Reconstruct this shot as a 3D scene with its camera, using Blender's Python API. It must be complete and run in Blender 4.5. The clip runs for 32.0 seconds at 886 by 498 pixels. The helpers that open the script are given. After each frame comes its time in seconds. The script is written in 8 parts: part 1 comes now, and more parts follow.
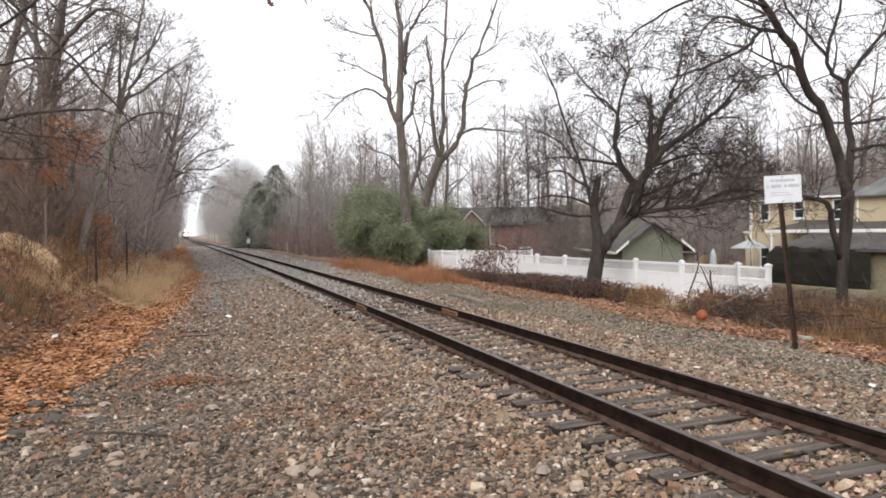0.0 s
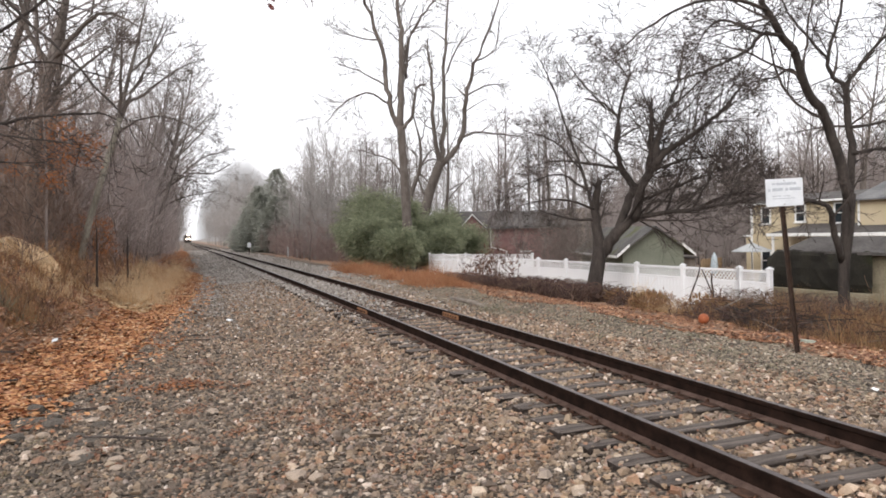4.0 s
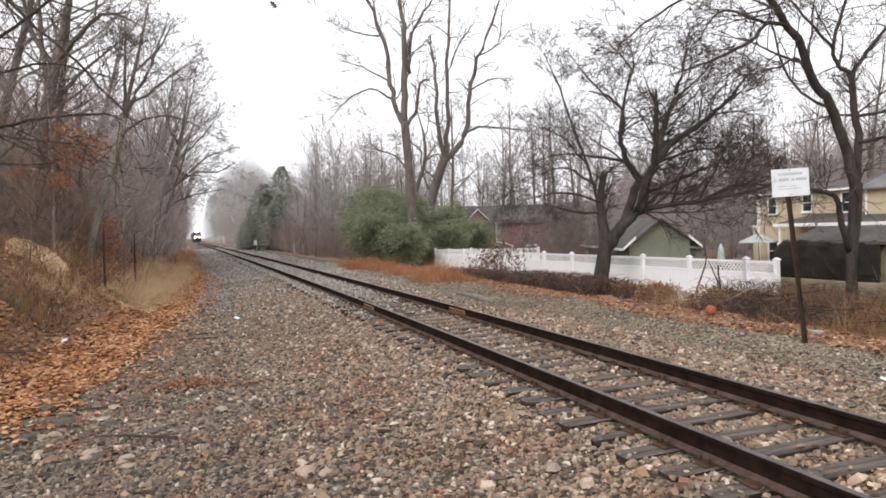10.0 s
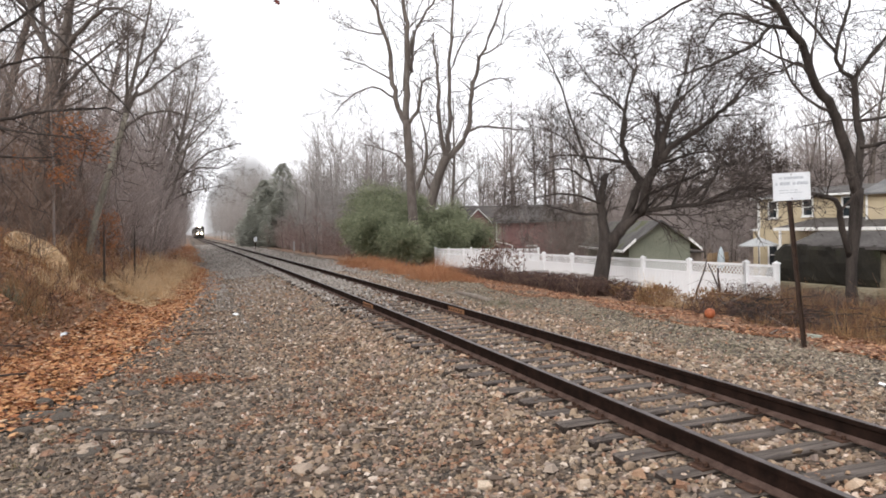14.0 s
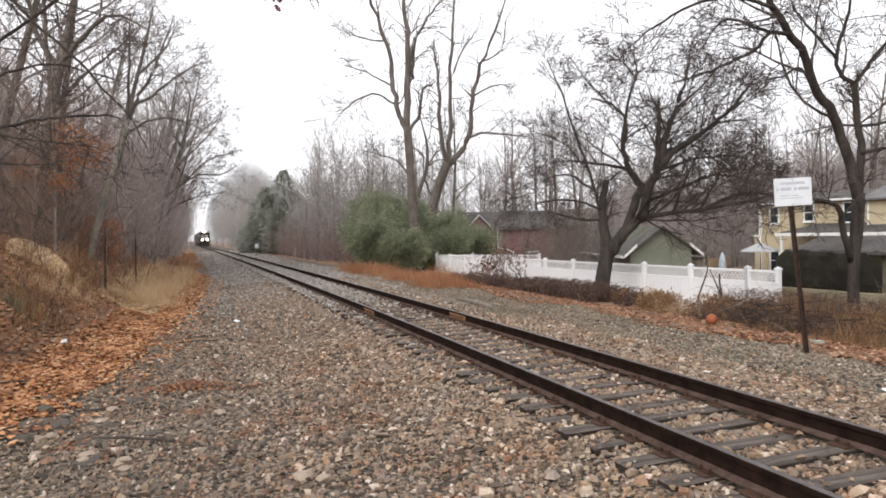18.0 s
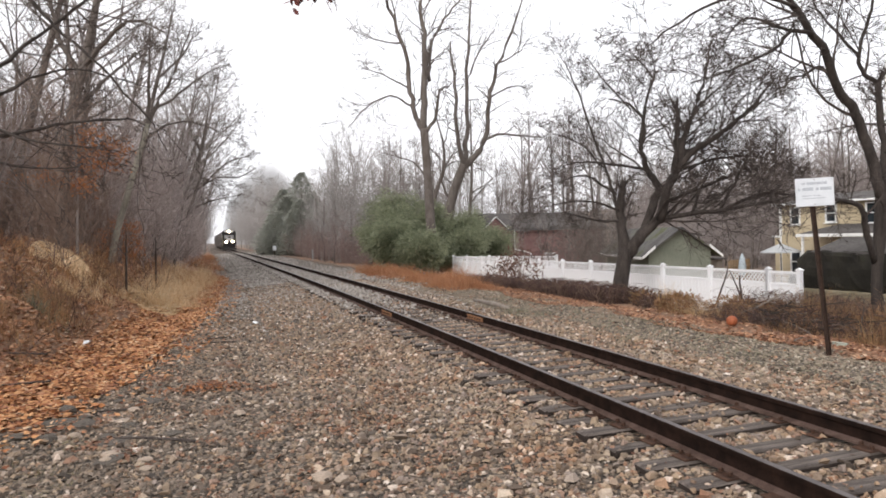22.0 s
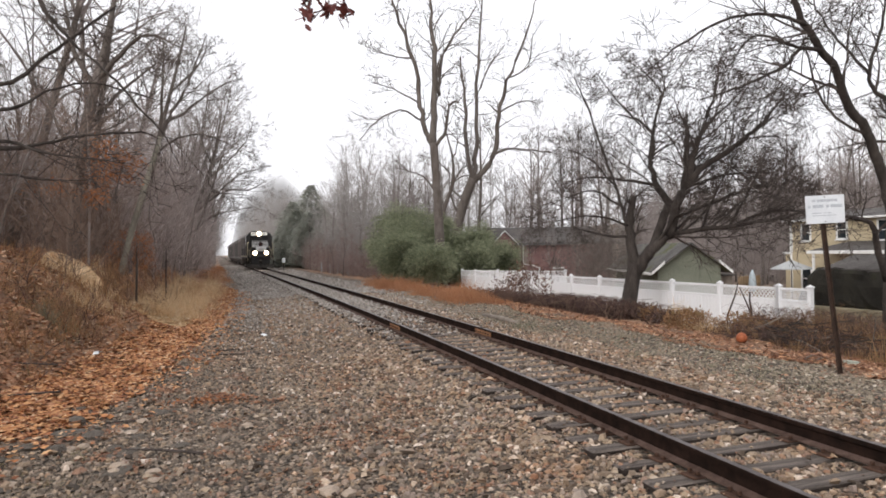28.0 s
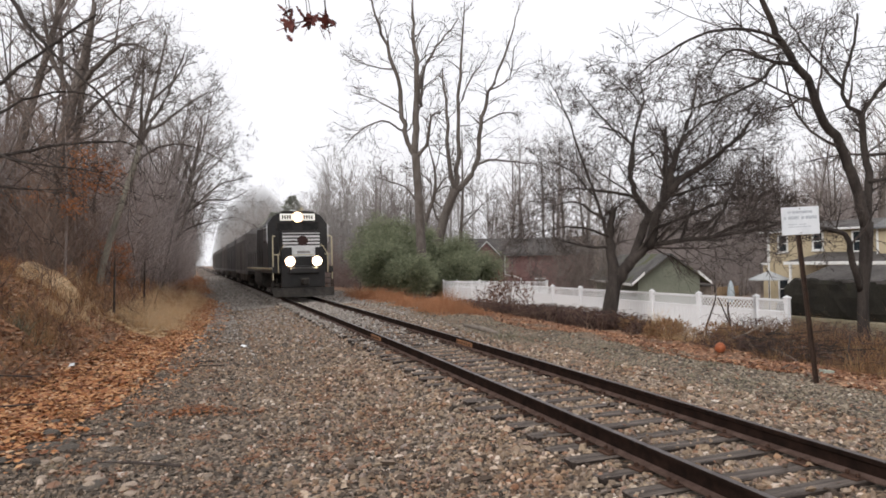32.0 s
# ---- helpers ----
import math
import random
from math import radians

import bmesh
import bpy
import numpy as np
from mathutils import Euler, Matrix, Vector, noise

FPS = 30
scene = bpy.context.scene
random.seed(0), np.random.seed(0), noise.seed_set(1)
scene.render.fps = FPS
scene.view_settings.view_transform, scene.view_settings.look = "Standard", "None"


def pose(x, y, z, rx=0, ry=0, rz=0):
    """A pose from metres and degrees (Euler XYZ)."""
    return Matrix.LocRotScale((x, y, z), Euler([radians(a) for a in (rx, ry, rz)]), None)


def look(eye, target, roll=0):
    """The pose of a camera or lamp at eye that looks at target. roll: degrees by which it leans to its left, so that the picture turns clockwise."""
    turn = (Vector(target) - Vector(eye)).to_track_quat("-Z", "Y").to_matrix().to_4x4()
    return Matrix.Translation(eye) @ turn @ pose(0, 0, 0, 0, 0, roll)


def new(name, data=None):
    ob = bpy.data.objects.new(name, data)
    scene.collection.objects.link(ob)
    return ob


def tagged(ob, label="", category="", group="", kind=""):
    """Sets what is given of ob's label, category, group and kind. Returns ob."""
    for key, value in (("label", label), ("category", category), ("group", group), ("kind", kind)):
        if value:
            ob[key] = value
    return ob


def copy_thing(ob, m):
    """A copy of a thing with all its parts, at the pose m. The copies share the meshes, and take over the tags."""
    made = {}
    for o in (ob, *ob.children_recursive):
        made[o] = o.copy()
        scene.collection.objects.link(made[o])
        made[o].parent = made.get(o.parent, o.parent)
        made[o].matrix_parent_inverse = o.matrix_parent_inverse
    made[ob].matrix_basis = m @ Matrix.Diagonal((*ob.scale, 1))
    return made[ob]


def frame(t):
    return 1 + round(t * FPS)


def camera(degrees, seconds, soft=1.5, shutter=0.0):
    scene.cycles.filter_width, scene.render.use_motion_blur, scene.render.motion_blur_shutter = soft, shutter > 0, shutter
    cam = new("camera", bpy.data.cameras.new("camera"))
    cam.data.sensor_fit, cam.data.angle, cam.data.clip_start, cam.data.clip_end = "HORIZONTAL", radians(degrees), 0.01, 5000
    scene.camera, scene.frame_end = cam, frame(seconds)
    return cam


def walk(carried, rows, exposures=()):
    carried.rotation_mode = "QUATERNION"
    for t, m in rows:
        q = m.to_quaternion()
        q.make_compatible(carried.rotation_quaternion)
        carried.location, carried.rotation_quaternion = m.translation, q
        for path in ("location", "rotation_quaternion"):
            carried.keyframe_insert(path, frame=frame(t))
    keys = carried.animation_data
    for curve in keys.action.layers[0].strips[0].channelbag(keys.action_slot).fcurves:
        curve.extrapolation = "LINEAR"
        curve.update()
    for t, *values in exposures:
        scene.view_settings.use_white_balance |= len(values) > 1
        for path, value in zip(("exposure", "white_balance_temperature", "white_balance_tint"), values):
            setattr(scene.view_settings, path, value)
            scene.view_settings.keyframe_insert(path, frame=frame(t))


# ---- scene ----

# camera: hand held on the gravel beside the track; +Y runs along the track, rail tops lie at z = 0
PATH = [
    (0, -0.007, -0.020, 1.776, 88.31, 1.48, -21.16), (0.5, -0.005, -0.017, 1.771, 88.45, 1.52, -21.07), (1, -0.008, -0.018, 1.774, 88.48, 1.54, -21.01),
    (1.5, -0.005, -0.017, 1.771, 88.49, 1.46, -20.98), (2, -0.005, -0.014, 1.773, 88.53, 1.53, -20.99), (2.5, -0.004, -0.012, 1.772, 88.60, 1.49, -21.05),
    (3, -0.005, -0.010, 1.774, 88.63, 1.40, -21.09), (3.5, -0.002, -0.005, 1.771, 88.67, 1.44, -21.11), (5.5, -0.004, 0.000, 1.772, 88.46, 1.71, -20.97),
    (6, -0.000, -0.006, 1.772, 88.46, 1.69, -20.97), (6.5, -0.000, -0.007, 1.770, 88.45, 1.68, -20.96), (7, -0.004, 0.001, 1.769, 88.40, 1.61, -21.02),
    (7.5, -0.001, 0.001, 1.769, 88.31, 1.75, -20.95), (8, -0.002, -0.001, 1.768, 88.27, 1.56, -20.81), (8.5, -0.012, -0.014, 1.769, 88.23, 1.47, -20.73),
    (9, -0.006, -0.012, 1.768, 88.21, 1.41, -20.67), (9.5, -0.004, -0.010, 1.772, 88.22, 1.81, -20.69), (10, -0.006, -0.015, 1.774, 88.24, 2.33, -20.64),
    (10.5, -0.000, -0.016, 1.771, 88.33, 2.17, -20.65), (11, -0.002, -0.020, 1.773, 88.38, 2.11, -20.70), (11.5, -0.004, -0.014, 1.772, 88.39, 1.96, -20.75),
    (12, -0.003, -0.011, 1.773, 88.40, 1.86, -20.82), (12.5, 0.001, -0.004, 1.770, 88.34, 1.84, -20.89), (13, -0.000, -0.000, 1.768, 88.27, 1.57, -20.87),
    (13.5, 0.002, 0.002, 1.768, 88.21, 1.62, -20.75), (14, -0.003, -0.006, 1.773, 88.18, 1.54, -20.62), (14.5, -0.007, -0.002, 1.774, 88.18, 1.48, -20.57),
    (16.5, 0.000, -0.001, 1.774, 88.52, 2.10, -20.54), (17, -0.001, -0.002, 1.777, 88.61, 1.94, -20.57), (17.5, 0.005, 0.006, 1.769, 88.63, 1.63, -20.58),
    (18, 0.003, 0.005, 1.770, 88.70, 1.65, -20.53), (18.5, -0.002, 0.008, 1.775, 88.70, 1.69, -20.52), (19, -0.003, 0.003, 1.778, 88.72, 1.74, -20.40),
    (19.5, -0.003, 0.001, 1.775, 88.75, 1.76, -20.20), (20, -0.008, -0.001, 1.778, 88.82, 2.21, -20.03), (20.5, -0.005, 0.003, 1.773, 88.90, 1.99, -19.95),
    (21, -0.010, 0.001, 1.770, 88.94, 1.93, -19.66), (21.5, -0.012, 0.004, 1.768, 88.91, 1.91, -19.33), (22, -0.008, 0.008, 1.769, 88.88, 1.79, -19.14),
    (22.5, -0.002, 0.016, 1.766, 88.88, 1.84, -18.88), (23, -0.004, 0.016, 1.771, 88.87, 1.93, -18.71), (23.5, -0.009, 0.012, 1.775, 89.05, 1.72, -18.53),
    (24, -0.009, 0.010, 1.778, 89.27, 1.52, -18.46), (24.5, -0.015, 0.001, 1.778, 89.46, 1.60, -18.38), (25, -0.013, -0.004, 1.778, 89.60, 1.60, -18.35),
    (25.5, -0.018, -0.008, 1.773, 89.75, 1.47, -18.33), (27.5, -0.017, -0.013, 1.781, 89.93, 1.45, -18.44), (28, -0.019, -0.016, 1.782, 90.03, 1.34, -18.42),
    (28.5, -0.016, -0.013, 1.779, 90.12, 1.36, -18.45), (29, -0.019, -0.020, 1.779, 90.27, 1.32, -18.60), (29.5, -0.013, -0.015, 1.773, 90.35, 1.43, -18.75),
    (30, -0.016, -0.018, 1.780, 90.52, 1.50, -18.94), (30.5, -0.017, -0.028, 1.778, 90.65, 1.40, -19.08), (31, -0.013, -0.030, 1.776, 90.70, 1.34, -19.28),
    (31.5, -0.010, -0.027, 1.774, 90.83, 1.32, -19.58), (32, -0.014, -0.035, 1.777, 90.89, 1.29, -19.92),
]

cam = camera(65.5, 32.0, soft=1.75)
walk(cam, [(t, pose(x, y, z, rx, ry, rz)) for t, x, y, z, rx, ry, rz in PATH],
     [(0, 0.20), (23, 0.17), (26, 0.07), (29, -0.04), (32, -0.14)])

# ---- light: an even, white, overcast sky ----
world = bpy.data.worlds.new("overcast_sky")
scene.world = world
world.use_nodes = True
wn, wl = world.node_tree.nodes, world.node_tree.links
sky = wn.new("ShaderNodeTexSky")
sky.sky_type, sky.sun_disc = "NISHITA", False
sky.sun_elevation, sky.sun_rotation = radians(26), radians(233)
sky.dust_density = 6.0
dim = wn.new("ShaderNodeMix")
dim.data_type = "RGBA"
dim.inputs[0].default_value = 0.93
wl.new(sky.outputs[0], dim.inputs[6])
dim.inputs[7].default_value = (11.55, 11.5, 11.95, 1)
wl.new(dim.outputs[2], wn["Background"].inputs["Color"])
wn["Background"].inputs["Strength"].default_value = 0.106
sun = new("sun", bpy.data.lights.new("sun", "SUN"))
sun.data.energy, sun.data.angle, sun.data.color = 2.2, radians(50), (1.0, 0.975, 0.955)
sun.matrix_world = look((-40, -30, 24), (0, 0, 0))


# ---- materials ----
def ramp(nt, fac, stops):
    n = nt.nodes.new("ShaderNodeValToRGB")
    while len(n.color_ramp.elements) < len(stops):
        n.color_ramp.elements.new(0.5)
    for e, (p, c) in zip(n.color_ramp.elements, stops):
        e.position, e.color = p, (*c, 1)
    nt.links.new(fac, n.inputs[0])
    return n.outputs[0]


def noise_tex(nt, vec, scale, detail=5.0, rough=0.6, kind="ShaderNodeTexNoise"):
    n = nt.nodes.new(kind)
    n.inputs["Scale"].default_value = scale
    if kind == "ShaderNodeTexNoise":
        n.inputs["Detail"].default_value, n.inputs["Roughness"].default_value = detail, rough
    nt.links.new(vec, n.inputs["Vector"])
    return n.outputs[0]


def mix(nt, fac, a, b, mode="MIX"):
    n = nt.nodes.new("ShaderNodeMix")
    n.data_type, n.blend_type = "RGBA", mode
    for sock, val in ((n.inputs[0], fac), (n.inputs[6], a), (n.inputs[7], b)):
        if isinstance(val, (int, float)):
            sock.default_value = val
        elif isinstance(val, tuple):
            sock.default_value = (*val, 1)
        else:
            nt.links.new(val, sock)
    return n.outputs[2]


def material(name, stops, scale=3.0, scale2=40.0, rough=0.85, bump=0.3, bump_d=0.01, metal=0.0, by="noise",
             stretch=(1, 1, 1), tint=0.25, spec=0.3, blotch=None):
    """A surface with coarse and fine variation; by: what the main colours follow (noise, island or object)."""
    m = bpy.data.materials.new(name)
    m.use_nodes = True
    nt = m.node_tree
    b = nt.nodes["Principled BSDF"]
    tc = nt.nodes.new("ShaderNodeTexCoord")
    mp = nt.nodes.new("ShaderNodeMapping")
    mp.inputs["Scale"].default_value = stretch
    nt.links.new(tc.outputs["Object"], mp.inputs[0])
    big, fine = noise_tex(nt, mp.outputs[0], scale), noise_tex(nt, mp.outputs[0], scale2, 4)
    if by == "island":
        fac = nt.nodes.new("ShaderNodeNewGeometry").outputs["Random Per Island"]
    elif by == "object":
        fac = nt.nodes.new("ShaderNodeObjectInfo").outputs["Random"]
    else:
        fac = big
    col = ramp(nt, fac, stops)
    shade = ramp(nt, fine, [(0.3, (1 - tint * 1.6,) * 3), (0.7, (1 + tint * 0.3,) * 3)])
    col = mix(nt, 1.0, col, shade, "MULTIPLY")
    if by != "noise":
        col = mix(nt, 1.0, col, ramp(nt, big, [(0.3, (1 - tint,) * 3), (0.7, (1.05,) * 3)]), "MULTIPLY")
    if blotch:
        col = mix(nt, 1.0, col, ramp(nt, noise_tex(nt, tc.outputs["Object"], blotch, 4), [(0.4, (1.0, 0.99, 0.98)), (0.55, (0.99, 0.92, 0.86)), (0.66, (0.93, 0.76, 0.65))]), "MULTIPLY")
    nt.links.new(col, b.inputs["Base Color"])
    b.inputs["Roughness"].default_value, b.inputs["Metallic"].default_value = rough, metal
    b.inputs["Specular IOR Level"].default_value = spec
    if bump:
        bp = nt.nodes.new("ShaderNodeBump")
        bp.inputs["Strength"].default_value, bp.inputs["Distance"].default_value = bump, bump_d
        nt.links.new(fine, bp.inputs["Height"])
        nt.links.new(bp.outputs[0], b.inputs["Normal"])
    return m


def leafy(name, stops, through_light=0.4):
    """Leaves that let part of the light through."""
    m = material(name, stops, 1.2, 30, 0.6, 0, by="island")
    nt = m.node_tree
    b, out = nt.nodes["Principled BSDF"], nt.nodes["Material Output"]
    tr, mx = nt.nodes.new("ShaderNodeBsdfTranslucent"), nt.nodes.new("ShaderNodeMixShader")
    nt.links.new(b.inputs["Base Color"].links[0].from_socket, tr.inputs[0])
    mx.inputs[0].default_value = through_light
    nt.links.new(b.outputs[0], mx.inputs[1])
    nt.links.new(tr.outputs[0], mx.inputs[2])
    nt.links.new(mx.outputs[0], out.inputs[0])
    return m


def two(c1, c2):
    return [(0.35, c1), (0.65, c2)]


def glow(name, color, strength):
    m = bpy.data.materials.new(name)
    m.use_nodes = True
    b = m.node_tree.nodes["Principled BSDF"]
    b.inputs["Emission Color"].default_value, b.inputs["Emission Strength"].default_value = (*color, 1), strength
    return m


def glass(name, tint=(0.02, 0.025, 0.03)):
    m = material(name, two(tint, tuple(c * 1.5 for c in tint)), 2, 30, 0.06, 0.0, spec=0.6)
    return m


M_STONE = material("ballast_stone", [(0.0, (0.063, 0.049, 0.039)), (0.18, (0.171, 0.129, 0.098)), (0.36, (0.389, 0.300, 0.212)), (0.5, (0.229, 0.186, 0.159)),
                                     (0.62, (0.481, 0.382, 0.273)), (0.72, (0.352, 0.206, 0.135)), (0.84, (0.309, 0.256, 0.224)), (0.93, (0.595, 0.491, 0.382)), (1.0, (0.779, 0.688, 0.612))],
                   9, 120, 0.8, 0.4, 0.004, by="island", blotch=1.3)
M_SLATE = material("grey_stone", [(0.0, (0.048, 0.039, 0.032)), (0.3, (0.16, 0.128, 0.100)), (0.55, (0.275, 0.22, 0.172)), (0.7, (0.18, 0.14, 0.11)), (0.88, (0.345, 0.262, 0.194)), (1.0, (0.50, 0.405, 0.32))],
                   9, 90, 0.8, 0.4, 0.004, by="island")
M_LEAF = material("fallen_leaf", [(0.0, (0.14, 0.05, 0.028)), (0.2, (0.36, 0.135, 0.06)), (0.42, (0.57, 0.25, 0.10)), (0.6, (0.77, 0.45, 0.225)), (0.76, (0.64, 0.31, 0.135)), (0.9, (0.38, 0.14, 0.062)), (1.0, (0.84, 0.60, 0.38))],
                  20, 120, 0.75, 0.3, 0.003, by="island")
M_LITTER = material("brown_leaf_litter", [(0.0, (0.16, 0.07, 0.045)), (0.35, (0.40, 0.185, 0.095)), (0.7, (0.55, 0.28, 0.145)), (0.93, (0.66, 0.41, 0.25)), (1.0, (0.76, 0.61, 0.46))], 20, 120, 0.8, 0.3, 0.003, by="island")
M_SCRAP = material("rotting_leaf_scrap", [(0.0, (0.15, 0.068, 0.042)), (0.6, (0.30, 0.145, 0.083)), (1.0, (0.45, 0.26, 0.16))], 20, 120, 0.8, 0.3, 0.003, by="island")
M_PALESTRAW = material("bleached_straw", [(0.0, (0.70, 0.49, 0.29)), (0.5, (0.85, 0.65, 0.42)), (1.0, (0.93, 0.80, 0.60))], 5, 60, 0.9, 0.3, 0.01, tint=0.15, spec=0.1)
M_HANGLEAF = material("hanging_brown_leaf", [(0.0, (0.075, 0.042, 0.032)), (0.6, (0.165, 0.092, 0.066)), (1.0, (0.29, 0.18, 0.13))], 8, 60, 0.8, 0, by="island")
M_OAKLEAF = material("dark_red_leaf", two((0.10, 0.028, 0.025), (0.18, 0.05, 0.04)), 20, 120, 0.6, 0.2, 0.002)
M_RUSTLEAF = leafy("withered_rust_leaf", [(0.0, (0.42, 0.15, 0.055)), (1.0, (0.66, 0.29, 0.12))], 0.5)
M_STRAW = leafy("dry_straw_grass", [(0.0, (0.70, 0.45, 0.24)), (0.5, (0.88, 0.64, 0.38)), (1.0, (0.93, 0.77, 0.54))], 0.55)
M_DRYMOSS = leafy("thin_olive_grass", [(0.0, (0.24, 0.22, 0.11)), (0.6, (0.42, 0.37, 0.20)), (1.0, (0.62, 0.52, 0.32))], 0.4)
M_RUSTGRASS = leafy("russet_grass", [(0.0, (0.33, 0.14, 0.07)), (0.5, (0.54, 0.25, 0.125)), (1.0, (0.64, 0.37, 0.21))])
M_WEED = leafy("brown_weed", [(0.0, (0.16, 0.09, 0.055)), (0.45, (0.38, 0.21, 0.11)), (0.8, (0.54, 0.33, 0.17)), (1.0, (0.27, 0.23, 0.11))], 0.5)
M_BANKWEED = leafy("dark_bank_weed", [(0.0, (0.22, 0.11, 0.06)), (0.5, (0.50, 0.255, 0.12)), (0.85, (0.66, 0.39, 0.19)), (1.0, (0.36, 0.29, 0.13))], 0.5)
# Lighter than near ballast: distance haze is put into the stone colour
M_PALESTONE = material("haze_pale_stone", [(0.0, (0.22, 0.197, 0.175)), (0.4, (0.40, 0.36, 0.32)), (0.75, (0.50, 0.452, 0.408)), (1.0, (0.60, 0.555, 0.51))], 9, 90, 0.85, 0.3, 0.004, by="island")
M_BROWNTWIG = material("brown_twig", two((0.17, 0.12, 0.095), (0.27, 0.195, 0.155)), 1.5, 14, 0.95, 0)
# Twigs of the farther undergrowth: haze is put into this lighter colour
M_HAZETWIG = material("haze_pale_twig", two((0.40, 0.335, 0.312), (0.52, 0.445, 0.415)), 1.5, 14, 0.95, 0)
M_REDTWIG = material("red_brown_twig", two((0.27, 0.195, 0.175), (0.39, 0.295, 0.27)), 1.5, 14, 0.95, 0)
M_MOSSTONE = material("mossy_grey_stone", [(0.0, (0.075, 0.06, 0.045)), (0.3, (0.21, 0.172, 0.13)), (0.6, (0.37, 0.305, 0.23)), (0.8, (0.23, 0.198, 0.135)), (0.92, (0.46, 0.39, 0.30)), (1.0, (0.60, 0.53, 0.44))],
                      9, 90, 0.85, 0.4, 0.004, by="island")
M_BRAMBLE = material("bramble_stem", [(0.0, (0.05, 0.03, 0.027)), (0.6, (0.115, 0.066, 0.054)), (1.0, (0.22, 0.15, 0.105))], 5, 80, 0.85, 0, by="island")
M_BARK = material("dark_bark", two((0.043, 0.034, 0.030), (0.105, 0.084, 0.074)), 4, 30, 0.95, 0.8, 0.03, stretch=(1, 1, 0.25))
M_BARKDARK = material("darker_bark", two((0.03, 0.024, 0.021), (0.075, 0.061, 0.053)), 4, 30, 0.95, 1.0, 0.04, stretch=(1, 1, 0.25))
M_BARKGREY = material("grey_bark", two((0.1, 0.082, 0.07), (0.18, 0.154, 0.137)), 3, 26, 0.95, 0.8, 0.03, stretch=(1, 1, 0.25))
M_LICHEN = material("lichen_grey_bark", two((0.17, 0.155, 0.125), (0.34, 0.315, 0.26)), 2.5, 26, 0.95, 0.6, 0.02, stretch=(1, 1, 0.3))
# Mist is put into both bark colours, paler still for far woods
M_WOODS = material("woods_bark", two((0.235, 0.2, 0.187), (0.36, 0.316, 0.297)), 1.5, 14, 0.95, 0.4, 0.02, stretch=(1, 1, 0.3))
M_WOODSFAR = material("haze_pale_bark", two((0.31, 0.285, 0.27), (0.41, 0.382, 0.365)), 0.7, 9, 0.95, 0, stretch=(1, 1, 0.3))
# Leaf greens lifted above their true tone: mist is put into them
M_NEEDLE = leafy("evergreen_leaf", [(0.0, (0.215, 0.245, 0.15)), (0.5, (0.35, 0.38, 0.245)), (1.0, (0.52, 0.535, 0.36))], 0.6)
M_MOSS = leafy("grey_green_moss", [(0.0, (0.19, 0.18, 0.115)), (1.0, (0.32, 0.295, 0.205))], 0.3)
# Conifer green paled and greyed, with distance haze put into it
M_FIR = leafy("haze_pale_conifer", [(0.0, (0.44, 0.45, 0.39)), (1.0, (0.55, 0.555, 0.485))], 0.6)
M_VINYL = material("white_vinyl", two((0.76, 0.765, 0.775), (0.82, 0.825, 0.835)), 0.7, 14, 0.45, 0.05, 0.002, tint=0.06)
M_RAILRUST = material("rusty_rail_steel", two((0.011, 0.007, 0.0055), (0.028, 0.016, 0.012)), 6, 90, 0.85, 0.3, 0.003, spec=0.06)
M_RAILFOOT = material("dusty_rail_foot", two((0.07, 0.044, 0.035), (0.125, 0.083, 0.068)), 6, 90, 0.9, 0.3, 0.003, spec=0.1)
M_RAILTOP = material("worn_rail_head", two((0.12, 0.10, 0.095), (0.22, 0.195, 0.185)), 6, 90, 0.45, 0.08, 0.001, metal=0.7)
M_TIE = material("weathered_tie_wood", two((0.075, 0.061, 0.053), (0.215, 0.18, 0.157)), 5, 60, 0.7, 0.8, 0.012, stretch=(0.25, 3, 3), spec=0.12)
# Tarry tie sides darkened further, with their shade put into the colour
M_TIESIDE = material("shaded_tarry_tie_wood", two((0.028, 0.021, 0.018), (0.06, 0.047, 0.04)), 5, 60, 0.8, 0.6, 0.01, spec=0.12)
M_PLATE = material("rusty_plate", two((0.05, 0.027, 0.019), (0.105, 0.054, 0.034)), 12, 120, 0.85, 0.4, 0.003, metal=0.2)
M_JOINT = material("bright_rust", two((0.19, 0.09, 0.045), (0.30, 0.15, 0.075)), 12, 120, 0.85, 0.4, 0.003)
M_POST = material("dark_rusty_post", two((0.045, 0.03, 0.024), (0.09, 0.055, 0.04)), 8, 80, 0.7, 0.3, 0.003, metal=0.4)
M_SIGN = material("white_sign_sheet", two((0.58, 0.605, 0.635), (0.66, 0.685, 0.715)), 3, 40, 0.4, 0.03, 0.001, tint=0.06)
M_INK = material("faded_blue_print", two((0.42, 0.46, 0.51), (0.54, 0.57, 0.61)), 20, 90, 0.6, 0)
M_YELLOW = material("yellow_siding", two((0.44, 0.365, 0.24), (0.51, 0.425, 0.295)), 0.8, 20, 0.7, 0.1, 0.003, tint=0.1)
M_TRIM = material("white_trim_paint", two((0.68, 0.68, 0.66), (0.78, 0.78, 0.76)), 2, 30, 0.55, 0.05, 0.002, tint=0.1)
M_PANE = glass("dark_window_glass")
M_CABGLASS = material("dark_cab_glass", two((0.014, 0.014, 0.014), (0.03, 0.028, 0.027)), 4, 40, 0.35, 0, spec=0.2)
M_ROOF = material("grey_shingle", two((0.13, 0.13, 0.13), (0.22, 0.215, 0.21)), 0.9, 12, 0.9, 0.6, 0.02)
